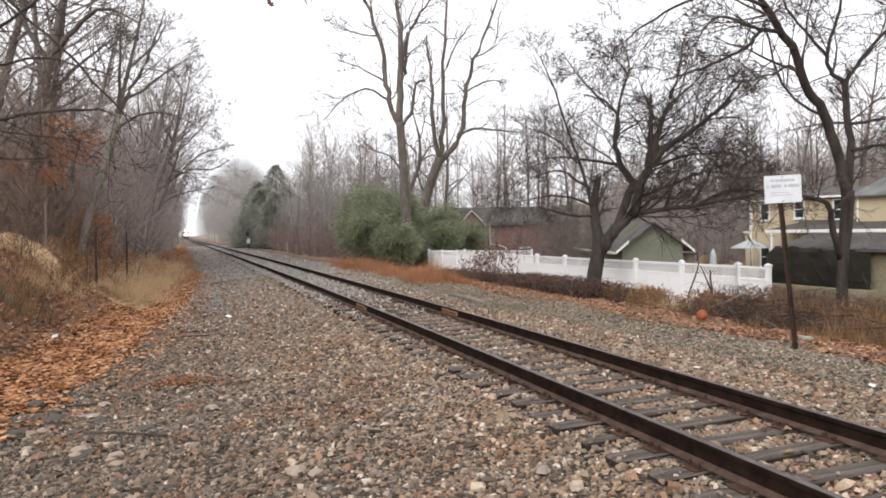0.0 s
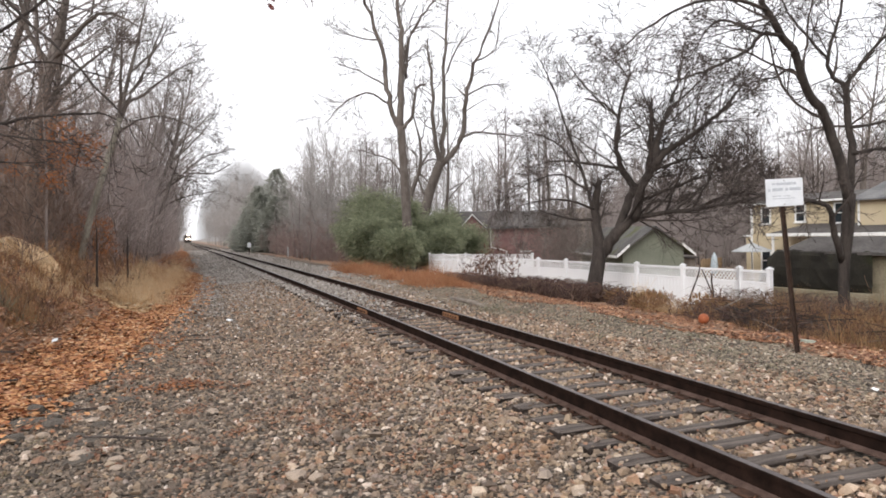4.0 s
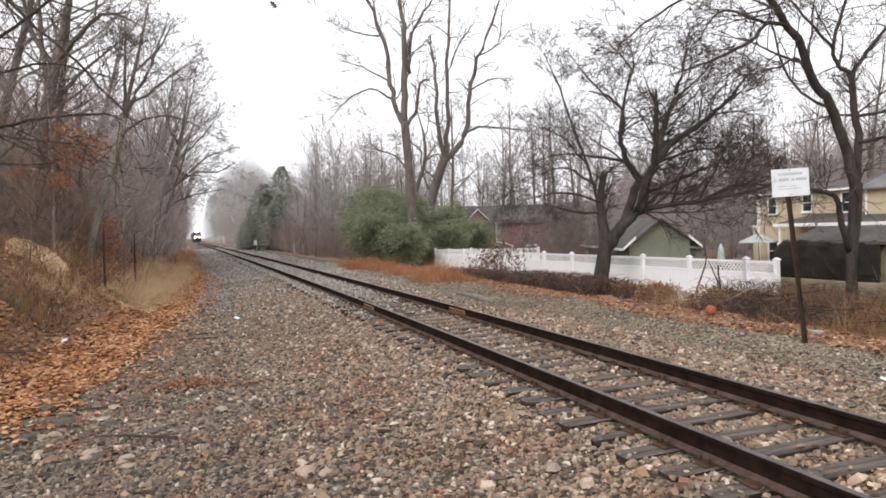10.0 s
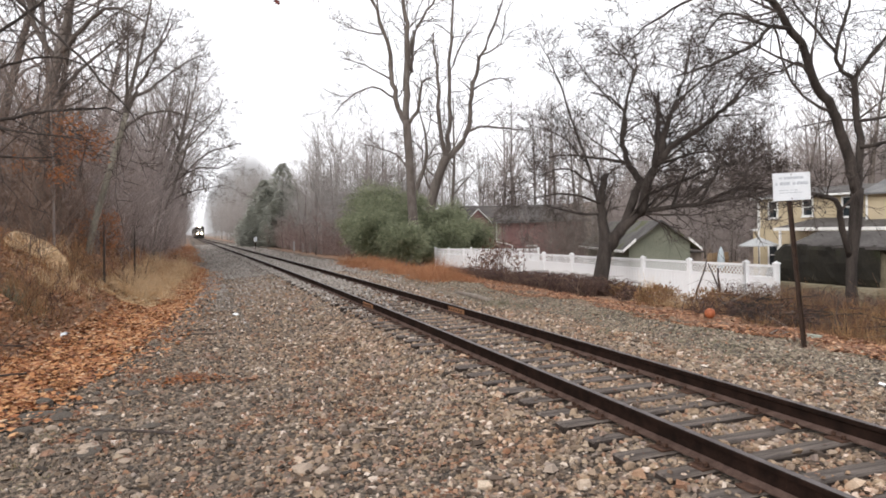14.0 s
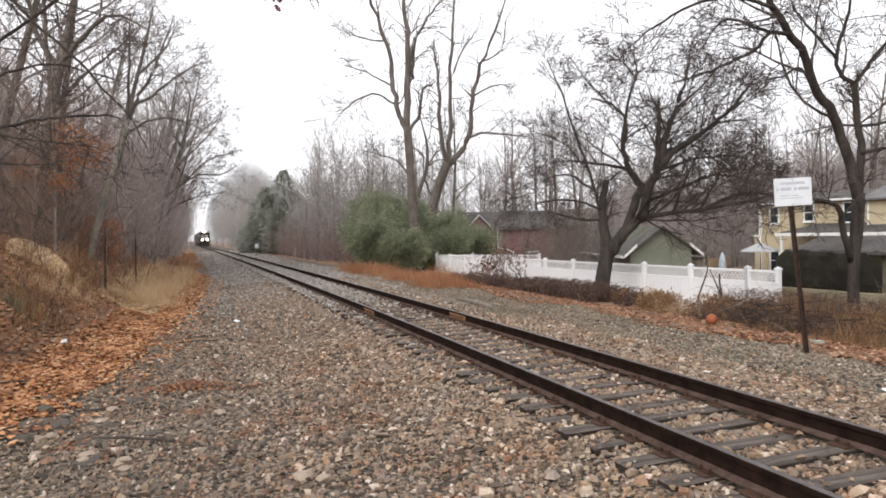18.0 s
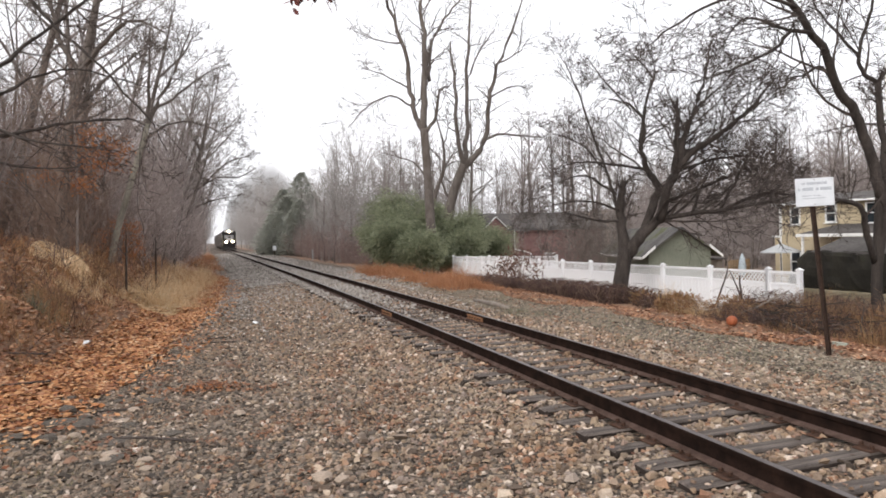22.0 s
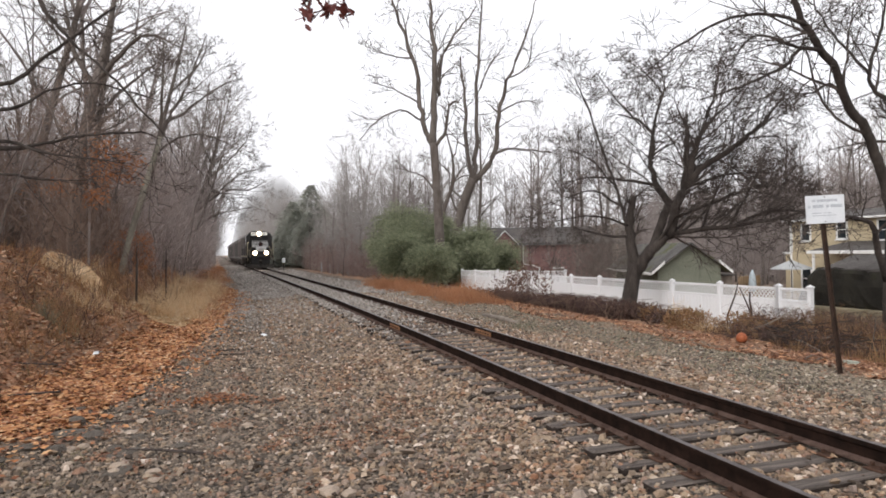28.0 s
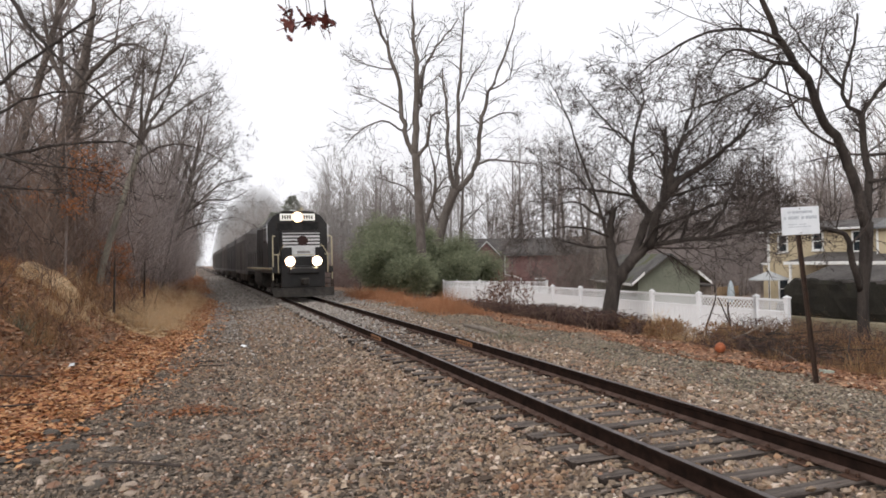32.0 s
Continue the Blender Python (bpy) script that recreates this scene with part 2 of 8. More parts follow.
M_ROOFBROWN = material("weathered_brown_shingle", two((0.075, 0.067, 0.062), (0.13, 0.118, 0.11)), 0.9, 12, 0.9, 0.6, 0.02)
M_PLANK = material("tan_fence_wood", two((0.34, 0.235, 0.14), (0.44, 0.31, 0.19)), 2, 24, 0.85, 0.3, 0.005, by="object")
M_ROOFMOSS = material("mossy_shingle", [(0.4, (0.085, 0.08, 0.076)), (0.52, (0.135, 0.127, 0.12)), (0.62, (0.095, 0.1, 0.045))], 0.8, 12, 0.9, 0.6, 0.02)
# Brick greyed: the haze before the house is put into its colour
M_BRICK = material("red_brick", two((0.195, 0.112, 0.105), (0.265, 0.16, 0.15)), 1.2, 18, 0.9, 0.4, 0.01)
M_SAGE = material("sage_grey_siding", two((0.175, 0.188, 0.145), (0.225, 0.238, 0.185)), 0.9, 18, 0.8, 0.2, 0.006)
M_TARP = material("dark_green_netting", [(0.35, (0.016, 0.014, 0.011)), (0.55, (0.028, 0.025, 0.018)), (0.7, (0.032, 0.035, 0.016))], 1.1, 22, 0.9, 0.5, 0.02)
M_CONC = material("pale_concrete", two((0.23, 0.195, 0.13), (0.32, 0.275, 0.195)), 1.5, 30, 0.9, 0.4, 0.006)
M_PAPER = material("white_scrap", two((0.75, 0.77, 0.78), (0.84, 0.85, 0.86)), 4, 40, 0.6, 0.1, 0.002, tint=0.05)
M_LOG = material("weathered_log", two((0.16, 0.13, 0.11), (0.28, 0.24, 0.2)), 3, 40, 0.9, 0.6, 0.01, stretch=(1, 1, 0.3))
M_BLACK = material("black_locomotive_paint", two((0.024, 0.023, 0.023), (0.045, 0.042, 0.04)), 1.2, 30, 0.42, 0.1, 0.004, tint=0.2)
M_GRIME = material("grimy_running_gear", two((0.022, 0.02, 0.018), (0.06, 0.052, 0.045)), 3, 40, 0.85, 0.4, 0.006)
M_WHITEPAINT = material("white_locomotive_stripe", two((0.66, 0.66, 0.66), (0.76, 0.76, 0.75)), 3, 40, 0.5, 0.03, 0.002, tint=0.1)
M_GOLD = material("yellow_handrail_paint", two((0.60, 0.52, 0.34), (0.70, 0.62, 0.44)), 4, 40, 0.55, 0.05, 0.002)
M_MAROON = material("dark_maroon_emblem", two((0.035, 0.014, 0.012), (0.05, 0.02, 0.018)), 4, 40, 0.5, 0)
M_HOPPER = material("grey_hopper_paint", two((0.27, 0.255, 0.248), (0.38, 0.36, 0.35)), 0.8, 18, 0.75, 0.2, 0.006, stretch=(1, 1, 0.3))
# Both freight paints are lightened, with some distance haze put into them
M_HOPPERDARK = material("dark_freight_paint", two((0.10, 0.095, 0.092), (0.17, 0.157, 0.15)), 0.8, 18, 0.75, 0.2, 0.006, stretch=(1, 1, 0.3))
M_CARBROWN = material("brown_freight_paint", two((0.15, 0.132, 0.124), (0.23, 0.205, 0.193)), 0.8, 18, 0.75, 0.2, 0.006, stretch=(1, 1, 0.3))
M_PALEBLUE = material("pale_blue_cloth", two((0.42, 0.50, 0.54), (0.52, 0.58, 0.62)), 3, 30, 0.8, 0.1)
M_CANVAS = material("off_white_canvas", two((0.40, 0.41, 0.41), (0.48, 0.49, 0.49)), 2, 30, 0.8, 0.1)
M_SLAB = material("dirty_slab_stone", two((0.10, 0.084, 0.068), (0.21, 0.178, 0.148)), 14, 90, 0.85, 0.8, 0.01, tint=0.4)
M_TUB = material("pale_green_plastic", two((0.33, 0.36, 0.30), (0.42, 0.45, 0.38)), 4, 40, 0.5, 0.05, tint=0.1)
M_ORANGE = material("orange_plastic", two((0.27, 0.075, 0.03), (0.42, 0.125, 0.05)), 9, 60, 0.6, 0.05)
M_LAMP = glow("lit_headlight", (1.0, 0.80, 0.54), 100.0)
# Dim amber glow that paints the glare seen round the lit lamps
M_GLARE = glow("painted_glare_ring", (1.0, 0.55, 0.25), 1.6)
M_LAMPDIM = glow("lit_number_board", (1.0, 0.93, 0.8), 0.55)


# ---- mesh building ----
class Mesh:
    """Collects vertices and faces of one mesh."""

    def __init__(self):
        self.v, self.f = [], []

    def add(self, verts, faces):
        n = len(self.v)
        self.v.extend(verts)
        self.f.extend([tuple(i + n for i in q) for q in faces])
        return self

    def box(self, x0, x1, y0, y1, z0, z1, bev=0.0, m=None):
        """A box, with chamfered edges where bev is given."""
        if bev <= 0:
            vs = [(x, y, z) for x in (x0, x1) for y in (y0, y1) for z in (z0, z1)]
            fs = [(0, 1, 3, 2), (4, 6, 7, 5), (0, 4, 5, 1), (2, 3, 7, 6), (0, 2, 6, 4), (1, 5, 7, 3)]
        else:
            vs, idx = [], {}
            for i in (0, 1):
                for j in (0, 1):
                    for k in (0, 1):
                        c = ((x0, x1)[i], (y0, y1)[j], (z0, z1)[k])
                        s = (1 - 2 * i, 1 - 2 * j, 1 - 2 * k)
                        for a in range(3):
                            p = [c[q] + (0 if q == a else s[q] * bev) for q in range(3)]
                            idx[i, j, k, a] = len(vs)
                            vs.append(tuple(p))
            fs = []
            for i in (0, 1):
                q = [idx[i, j, k, 0] for j, k in ((0, 0), (0, 1), (1, 1), (1, 0))]
                fs.append(tuple(q if i == 0 else q[::-1]))
                q = [idx[j, i, k, 1] for j, k in ((0, 0), (0, 1), (1, 1), (1, 0))]
                fs.append(tuple(q[::-1] if i == 0 else q))
                q = [idx[j, k, i, 2] for j, k in ((0, 0), (0, 1), (1, 1), (1, 0))]
                fs.append(tuple(q if i == 0 else q[::-1]))
            for i in (0, 1):
                for j in (0, 1):
                    fs.append((idx[i, j, 0, 0], idx[i, j, 1, 0], idx[i, j, 1, 1], idx[i, j, 0, 1]))
                    fs.append((idx[i, 0, j, 0], idx[i, 1, j, 0], idx[i, 1, j, 2], idx[i, 0, j, 2]))
                    fs.append((idx[0, i, j, 1], idx[1, i, j, 1], idx[1, i, j, 2], idx[0, i, j, 2]))
                    for k in (0, 1):
                        fs.append((idx[i, j, k, 0], idx[i, j, k, 1], idx[i, j, k, 2]))
        if m is not None:
            vs = [tuple(m @ Vector(p)) for p in vs]
        return self.add(vs, fs)

    def tube(self, pts, rads, k=6, caps=True):
        """A round tube along points."""
        vs, fs, n = [], [], len(pts)
        pts = [Vector(p) for p in pts]
        for i, p in enumerate(pts):
            d = (pts[min(i + 1, n - 1)] - pts[max(i - 1, 0)]).normalized()
            a = d.cross((0.31, 0.17, 0.93) if abs(d.z) < 0.9 else (1, 0.1, 0)).normalized()
            b = d.cross(a)
            r = rads[i]
            for j in range(k):
                w = 2 * math.pi * j / k
                vs.append(tuple(p + a * (r * math.cos(w)) + b * (r * math.sin(w))))
        for i in range(n - 1):
            for j in range(k):
                q = (j + 1) % k
                fs.append((i * k + j, i * k + q, (i + 1) * k + q, (i + 1) * k + j))
        if caps:
            fs.append(tuple(range(k - 1, -1, -1)))
            fs.append(tuple((n - 1) * k + j for j in range(k)))
        return self.add(vs, fs)

    def cyl(self, a, b, r, k=12, r2=None):
        return self.tube([a, b], [r, r if r2 is None else r2], k)

    def prism(self, poly, axis, a, b):
        """A polygon drawn out along an axis from a to b; the polygon lies in the other two axes, in order."""
        def put(u, w, s):
            return {"x": (s, u, w), "y": (u, s, w), "z": (u, w, s)}[axis]
        n = len(poly)
        vs = [put(u, w, a) for u, w in poly] + [put(u, w, b) for u, w in poly]
        fs = [tuple(range(n)), tuple(range(2 * n - 1, n - 1, -1))]
        fs += [(i, i + n, (i + 1) % n + n, (i + 1) % n) for i in range(n)]
        return self.add(vs, fs)

    def data(self, name, mat, smooth=False):
        me = bpy.data.meshes.new(name)
        me.from_pydata(self.v, [], self.f)
        for one in (mat if isinstance(mat, (list, tuple)) else [mat]):
            me.materials.append(one)
        if smooth:
            me.shade_smooth()
        me.update()
        return me


def tidy(me):
    bm = bmesh.new()
    bm.from_mesh(me)
    bmesh.ops.recalc_face_normals(bm, faces=bm.faces[:])
    bm.to_mesh(me)
    bm.free()


def part(name, mesh, mat, parent=None, label="", smooth=False, m=None):
    """One mesh object under a thing; mesh: a Mesh or finished mesh data."""
    if isinstance(mesh, Mesh):
        mesh = mesh.data(name, mat, smooth)
        if len(mesh.polygons) < 6000:
            tidy(mesh)
    ob = new(name, mesh)
    ob.parent = parent
    if m is not None:
        ob.matrix_basis = m
    if label:
        ob["label"] = label
    return ob


def thing(name, label, category, m=None, group="", kind=""):
    ob = tagged(new(name), label, category, group, kind)
    if m is not None:
        ob.matrix_basis = m
    return ob


def cloud(name, verts, quads, mat, label, category, kind="stuff"):
    """Many small loose pieces as one object, from arrays."""
    me = bpy.data.meshes.new(name)
    nv, nf, k = len(verts), len(quads), quads.shape[1]
    me.vertices.add(nv)
    me.vertices.foreach_set("co", np.asarray(verts, np.float32).ravel())
    me.loops.add(nf * k)
    me.loops.foreach_set("vertex_index", np.asarray(quads, np.int32).ravel())
    me.polygons.add(nf)
    me.polygons.foreach_set("loop_start", np.arange(nf, dtype=np.int32) * k)
    me.materials.append(mat)
    me.update(calc_edges=True)
    me.validate()
    return tagged(new(name, me), label, category, kind=kind)


# ---- the lie of the land ----
def track_x(y):
    """Where the track's middle lies: a straight line that bends gently beside the camera."""
    y = np.asarray(y, float)
    return np.where(y < 0, 4.516 + 0.0394 * y, 4.516 + 0.7277 * (1 - np.exp(-np.maximum(y, 0) / 18.46)))


def left_edge(y):
    """Offset from the track at which the gravel ends on the wooded side."""
    return -(3.85 + 3.1 * np.exp(-(np.maximum(y, 7.0) - 9.0) / 18.0))


def ground_z(x, y):
    x, y = np.asarray(x, float), np.asarray(y, float)
    u = x - track_x(y)
    w = left_edge(y) - u
    bank = np.interp(w, [-50, 0, 1.5, 4.4, 8, 25, 60, 400], [0, 0, 0.2, 2.25, 2.8, 6, 13, 30])
    fade = 0.55 + 0.45 * np.exp(-np.maximum(y - 25, 0) / 30.0)
    bed = np.interp(u, [-60, -6, -2.8, -1.75, -1.34, -1.15, 1.15, 1.34, 1.75, 2.6, 4.2, 5.2, 7.6, 12, 30, 58, 78, 105, 200, 600],
                    [-0.42, -0.42, -0.41, -0.345, -0.272, -0.238, -0.232, -0.265, -0.31, -0.33, -0.30, -0.33, -0.62, -1.2, -1.95, -2.1, 2.2, 7.5, 14, 20])
    near = np.clip((np.abs(u) - 1.4) / 2.0, 0, 1)
    lump = 0.05 * np.sin(x * 1.9 + 0.7 * y) * np.sin(y * 1.3 - x) + 0.03 * np.sin(x * 4.3 + 1.0) * np.sin(y * 3.7 + x)
    return bed + bank * fade + lump * near * (1 + 1.5 * np.clip(w / 2, 0, 1))


def gz(x, y):
    return float(ground_z(x, y))


# ---- ground ----
def grid_ground():
    xs = np.unique(np.concatenate([np.arange(-10, 14, 0.2), np.arange(-40, 60, 1.0), np.arange(-140, 160, 10.0), np.linspace(-1800, 1800, 25)]).round(3))
    ys = np.unique(np.concatenate([np.arange(-2, 40, 0.25), np.arange(-30, 120, 1.0), np.arange(120, 800, 10.0), np.linspace(-1200, 2400, 25)]).round(3))
    gx, gy = np.meshgrid(xs, ys)
    gh = ground_z(gx, gy)
    nx, ny = len(xs), len(ys)
    verts = np.stack([gx, gy, gh], -1).reshape(-1, 3)
    i = np.arange(nx * ny).reshape(ny, nx)
    quads = np.stack([i[:-1, :-1], i[:-1, 1:], i[1:, 1:], i[1:, :-1]], -1).reshape(-1, 4)
    m = bpy.data.materials.new("ground_surface")
    ob = cloud("ground", verts, quads, m, "grey gravel track bed with leaf-covered earth banks beside it", "ground", "structure")
    me = ob.data
    me.shade_smooth()
    u = (gx - track_x(gy)).ravel()
    w = (left_edge(gy) - (gx - track_x(gy))).ravel()
    wob = 0.35 * np.sin(gy.ravel() * 1.7) + 0.25 * np.sin(gy.ravel() * 4.1 + 1) + 0.15 * np.sin(gx.ravel() * 5)
    soil = np.clip((w + wob * 0.6) / 0.5, 0, 1) + np.clip((u - 4.6 + wob * 0.6) / 0.6, 0, 1)
    at = me.attributes.new("soil", "FLOAT", "POINT")
    at.data.foreach_set("value", soil.astype(np.float32))
    at = me.attributes.new("wild", "FLOAT", "POINT")
    at.data.foreach_set("value", np.clip((np.abs(u) - 9) / 8, 0, 1).astype(np.float32))
    m.use_nodes = True
    nt = m.node_tree
    b = nt.nodes["Principled BSDF"]
    tc = nt.nodes.new("ShaderNodeTexCoord").outputs["Object"]
    vor = nt.nodes.new("ShaderNodeTexVoronoi")
    vor.inputs["Scale"].default_value = 19
    nt.links.new(tc, vor.inputs["Vector"])
    hsv = nt.nodes.new("ShaderNodeSeparateColor")
    nt.links.new(vor.outputs["Color"], hsv.inputs[0])
    stones = ramp(nt, hsv.outputs[0], [(0.0, (0.050, 0.041, 0.033)), (0.4, (0.155, 0.126, 0.100)), (0.7, (0.235, 0.192, 0.150)), (0.85, (0.240, 0.152, 0.104)), (1.0, (0.360, 0.308, 0.256))])
    # Stone tops lightened and gaps darkened: shade between stones put into the colour
    gap_shade = ramp(nt, vor.outputs["Distance"], [(0.2, (1.45, 1.41, 1.37)), (0.72, (0.26, 0.24, 0.22))])
    stones = mix(nt, 1.0, stones, gap_shade, "MULTIPLY")
    big = noise_tex(nt, tc, 0.8, 6)
    stones = mix(nt, 1.0, stones, ramp(nt, big, [(0.35, (0.78, 0.77, 0.76)), (0.7, (1.1, 1.08, 1.04))]), "MULTIPLY")
    vl = nt.nodes.new("ShaderNodeTexVoronoi")
    vl.inputs["Scale"].default_value = 13
    nt.links.new(tc, vl.inputs["Vector"])
    hs2 = nt.nodes.new("ShaderNodeSeparateColor")
    nt.links.new(vl.outputs["Color"], hs2.inputs[0])
    leaves = ramp(nt, hs2.outputs[0], [(0.0, (0.17, 0.085, 0.045)), (0.4, (0.31, 0.155, 0.08)), (0.7, (0.40, 0.21, 0.115)), (1.0, (0.40, 0.26, 0.165))])
    earth = ramp(nt, noise_tex(nt, tc, 0.45, 6), [(0.35, (0.12, 0.075, 0.05)), (0.6, (0.21, 0.125, 0.075))])
    leaves = mix(nt, ramp(nt, noise_tex(nt, tc, 0.9, 5), [(0.4, (0.1,) * 3), (0.62, (0.9,) * 3)]), earth, leaves)
    att = nt.nodes.new("ShaderNodeAttribute")
    att.attribute_name = "soil"
    wild = nt.nodes.new("ShaderNodeAttribute")
    wild.attribute_name = "wild"
    woods_floor = ramp(nt, noise_tex(nt, tc, 0.5, 6), [(0.35, (0.17, 0.125, 0.095)), (0.65, (0.30, 0.22, 0.165))])
    leaves = mix(nt, wild.outputs["Fac"], leaves, woods_floor)
    nt.links.new(mix(nt, att.outputs["Fac"], stones, leaves), b.inputs["Base Color"])
    b.inputs["Roughness"].default_value = 0.9
    bp = nt.nodes.new("ShaderNodeBump")
    bp.inputs["Strength"].default_value, bp.inputs["Distance"].default_value = 0.8, 0.03
    nt.links.new(vor.outputs["Distance"], bp.inputs["Height"])
    bp.invert = True
    nt.links.new(bp.outputs[0], b.inputs["Normal"])
    return ob


grid_ground()
rng = np.random.default_rng(7)


def stones(name, x0, x1, y0, y1, count, size, mat, label, keep=None, sink=0.12, lift=0.0):
    """Loose broken stones strewn over the ground: knobbly eight-cornered lumps."""
    x, y = rng.uniform(x0, x1, count), rng.uniform(y0, y1, count)
    if keep is not None:
        ok = keep(x, y)
        x, y = x[ok], y[ok]
    n = len(x)
    r = size * rng.lognormal(0, 0.33, n)
    z = ground_z(x, y) + lift + r * (0.5 - sink) + rng.uniform(-0.2, 0.35, n) * r
    base = np.array([(-1, -1, -1), (1, -1, -1), (1, 1, -1), (-1, 1, -1), (-1, -1, 1), (1, -1, 1), (1, 1, 1), (-1, 1, 1)], float) * 0.62
    base = base * np.where(base[:, 2:] > 0, np.array([0.62, 0.62, 1.0]), np.array([1.12, 1.12, 1.0]))
    shape = base[None] * rng.uniform(0.45, 1.35, (n, 8, 3)) * rng.uniform(0.6, 1.25, (n, 1, 3)) * np.array([1.2, 0.85, 0.62])
    a, e = rng.uniform(0, 2 * np.pi, n), rng.normal(0, 0.5, n)
    ca, sa, ce, se = np.cos(a), np.sin(a), np.cos(e), np.sin(e)
    px, py, pz = shape[..., 0], shape[..., 1], shape[..., 2]
    py, pz = py * ce[:, None] - pz * se[:, None], py * se[:, None] + pz * ce[:, None]
    px, py = px * ca[:, None] - py * sa[:, None], px * sa[:, None] + py * ca[:, None]
    v = np.stack([px * r[:, None] + x[:, None], py * r[:, None] + y[:, None], pz * r[:, None] + z[:, None]], -1).reshape(-1, 3)
    q = np.array([(0, 3, 2, 1), (4, 5, 6, 7), (0, 1, 5, 4), (1, 2, 6, 5), (2, 3, 7, 6), (3, 0, 4, 7)])
    quads = (q[None] + (np.arange(n) * 8)[:, None, None]).reshape(-1, 4)
    ob = cloud(name, v, quads, mat, label, "gravel")
    ob.data.shade_flat()
    return ob


def leaves(name, x, y, size, mat, label, lift=0.015):
    """Fallen leaves: small bent four-cornered blades lying at odd angles."""
    n = len(x)
    r = size * rng.uniform(0.6, 1.35, n)
    z = ground_z(x, y) + lift + rng.uniform(0, 0.03, n)
    base = np.array([(-1, 0, 0.25), (0, -0.55, 0), (1, 0, 0.3), (0, 0.55, 0.05)])
    shape = base[None] * np.stack([rng.uniform(0.7, 1.2, (n, 4)), rng.uniform(0.7, 1.2, (n, 4)), rng.uniform(-0.8, 1.6, (n, 4))], -1)
    a, e = rng.uniform(0, 2 * np.pi, n), rng.normal(0, 0.45, n)
    ca, sa, ce, se = np.cos(a), np.sin(a), np.cos(e), np.sin(e)
    px, py, pz = shape[..., 0], shape[..., 1], shape[..., 2]
    py, pz = py * ce[:, None] - pz * se[:, None], py * se[:, None] + pz * ce[:, None]
    px, py = px * ca[:, None] - py * sa[:, None], px * sa[:, None] + py * ca[:, None]
    v = np.stack([px * r[:, None] + x[:, None], py * r[:, None] + y[:, None], pz * r[:, None] + z[:, None]], -1).reshape(-1, 3)
    quads = (np.array([(0, 1, 2, 3)])[None] + (np.arange(n) * 4)[:, None, None]).reshape(-1, 4)
    return cloud(name, v, quads, mat, label, "leaves")


def blades(name, x, y, height, width, lean, mat, label, category="grass"):
    """Standing grass or weed stalks: narrow tapering blades in two bent halves."""
    n = len(x)
    h = height * rng.uniform(0.45, 1.2, n)
    z = ground_z(x, y) - 0.02
    a = rng.uniform(0, 2 * np.pi, n)
    lx, ly = rng.normal(0, lean, n) * h, rng.normal(0, lean, n) * h
    wx, wy = np.cos(a) * width * 0.5, np.sin(a) * width * 0.5
    rows = []
    for f, g, s in ((0, 0, 1.0), (0.55, 0.35, 0.8), (1.0, 1.0, 0.15)):
        cx, cy, cz = x + lx * g, y + ly * g, z + h * f
        rows += [np.stack([cx - wx * s, cy - wy * s, cz], -1), np.stack([cx + wx * s, cy + wy * s, cz], -1)]
    v = np.stack(rows, 1).reshape(-1, 3)
    quads = (np.array([(0, 1, 3, 2), (2, 3, 5, 4)])[None] + (np.arange(n) * 6)[:, None, None]).reshape(-1, 4)
    return cloud(name, v, quads, mat, label, category)


def tufts(name, tx, ty, count, spread, height, width, lean, mat, label, category="grass"):
    """Blades gathered in tufts of uneven height, thinning out from each tuft's middle."""
    n = len(tx)
    k = rng.integers(0, n, count)
    tall = rng.lognormal(-0.15, 0.4, n)
    g = rng.normal(0, 1, (count, 2)) * (spread * rng.uniform(0.5, 1.4, n))[k][:, None]
    fade = np.exp(-0.5 * (g ** 2).sum(1) / spread ** 2)
    return blades(name, tx[k] + g[:, 0], ty[k] + g[:, 1], height * tall[k] * (0.45 + 0.55 * fade), width, lean, mat, label, category)


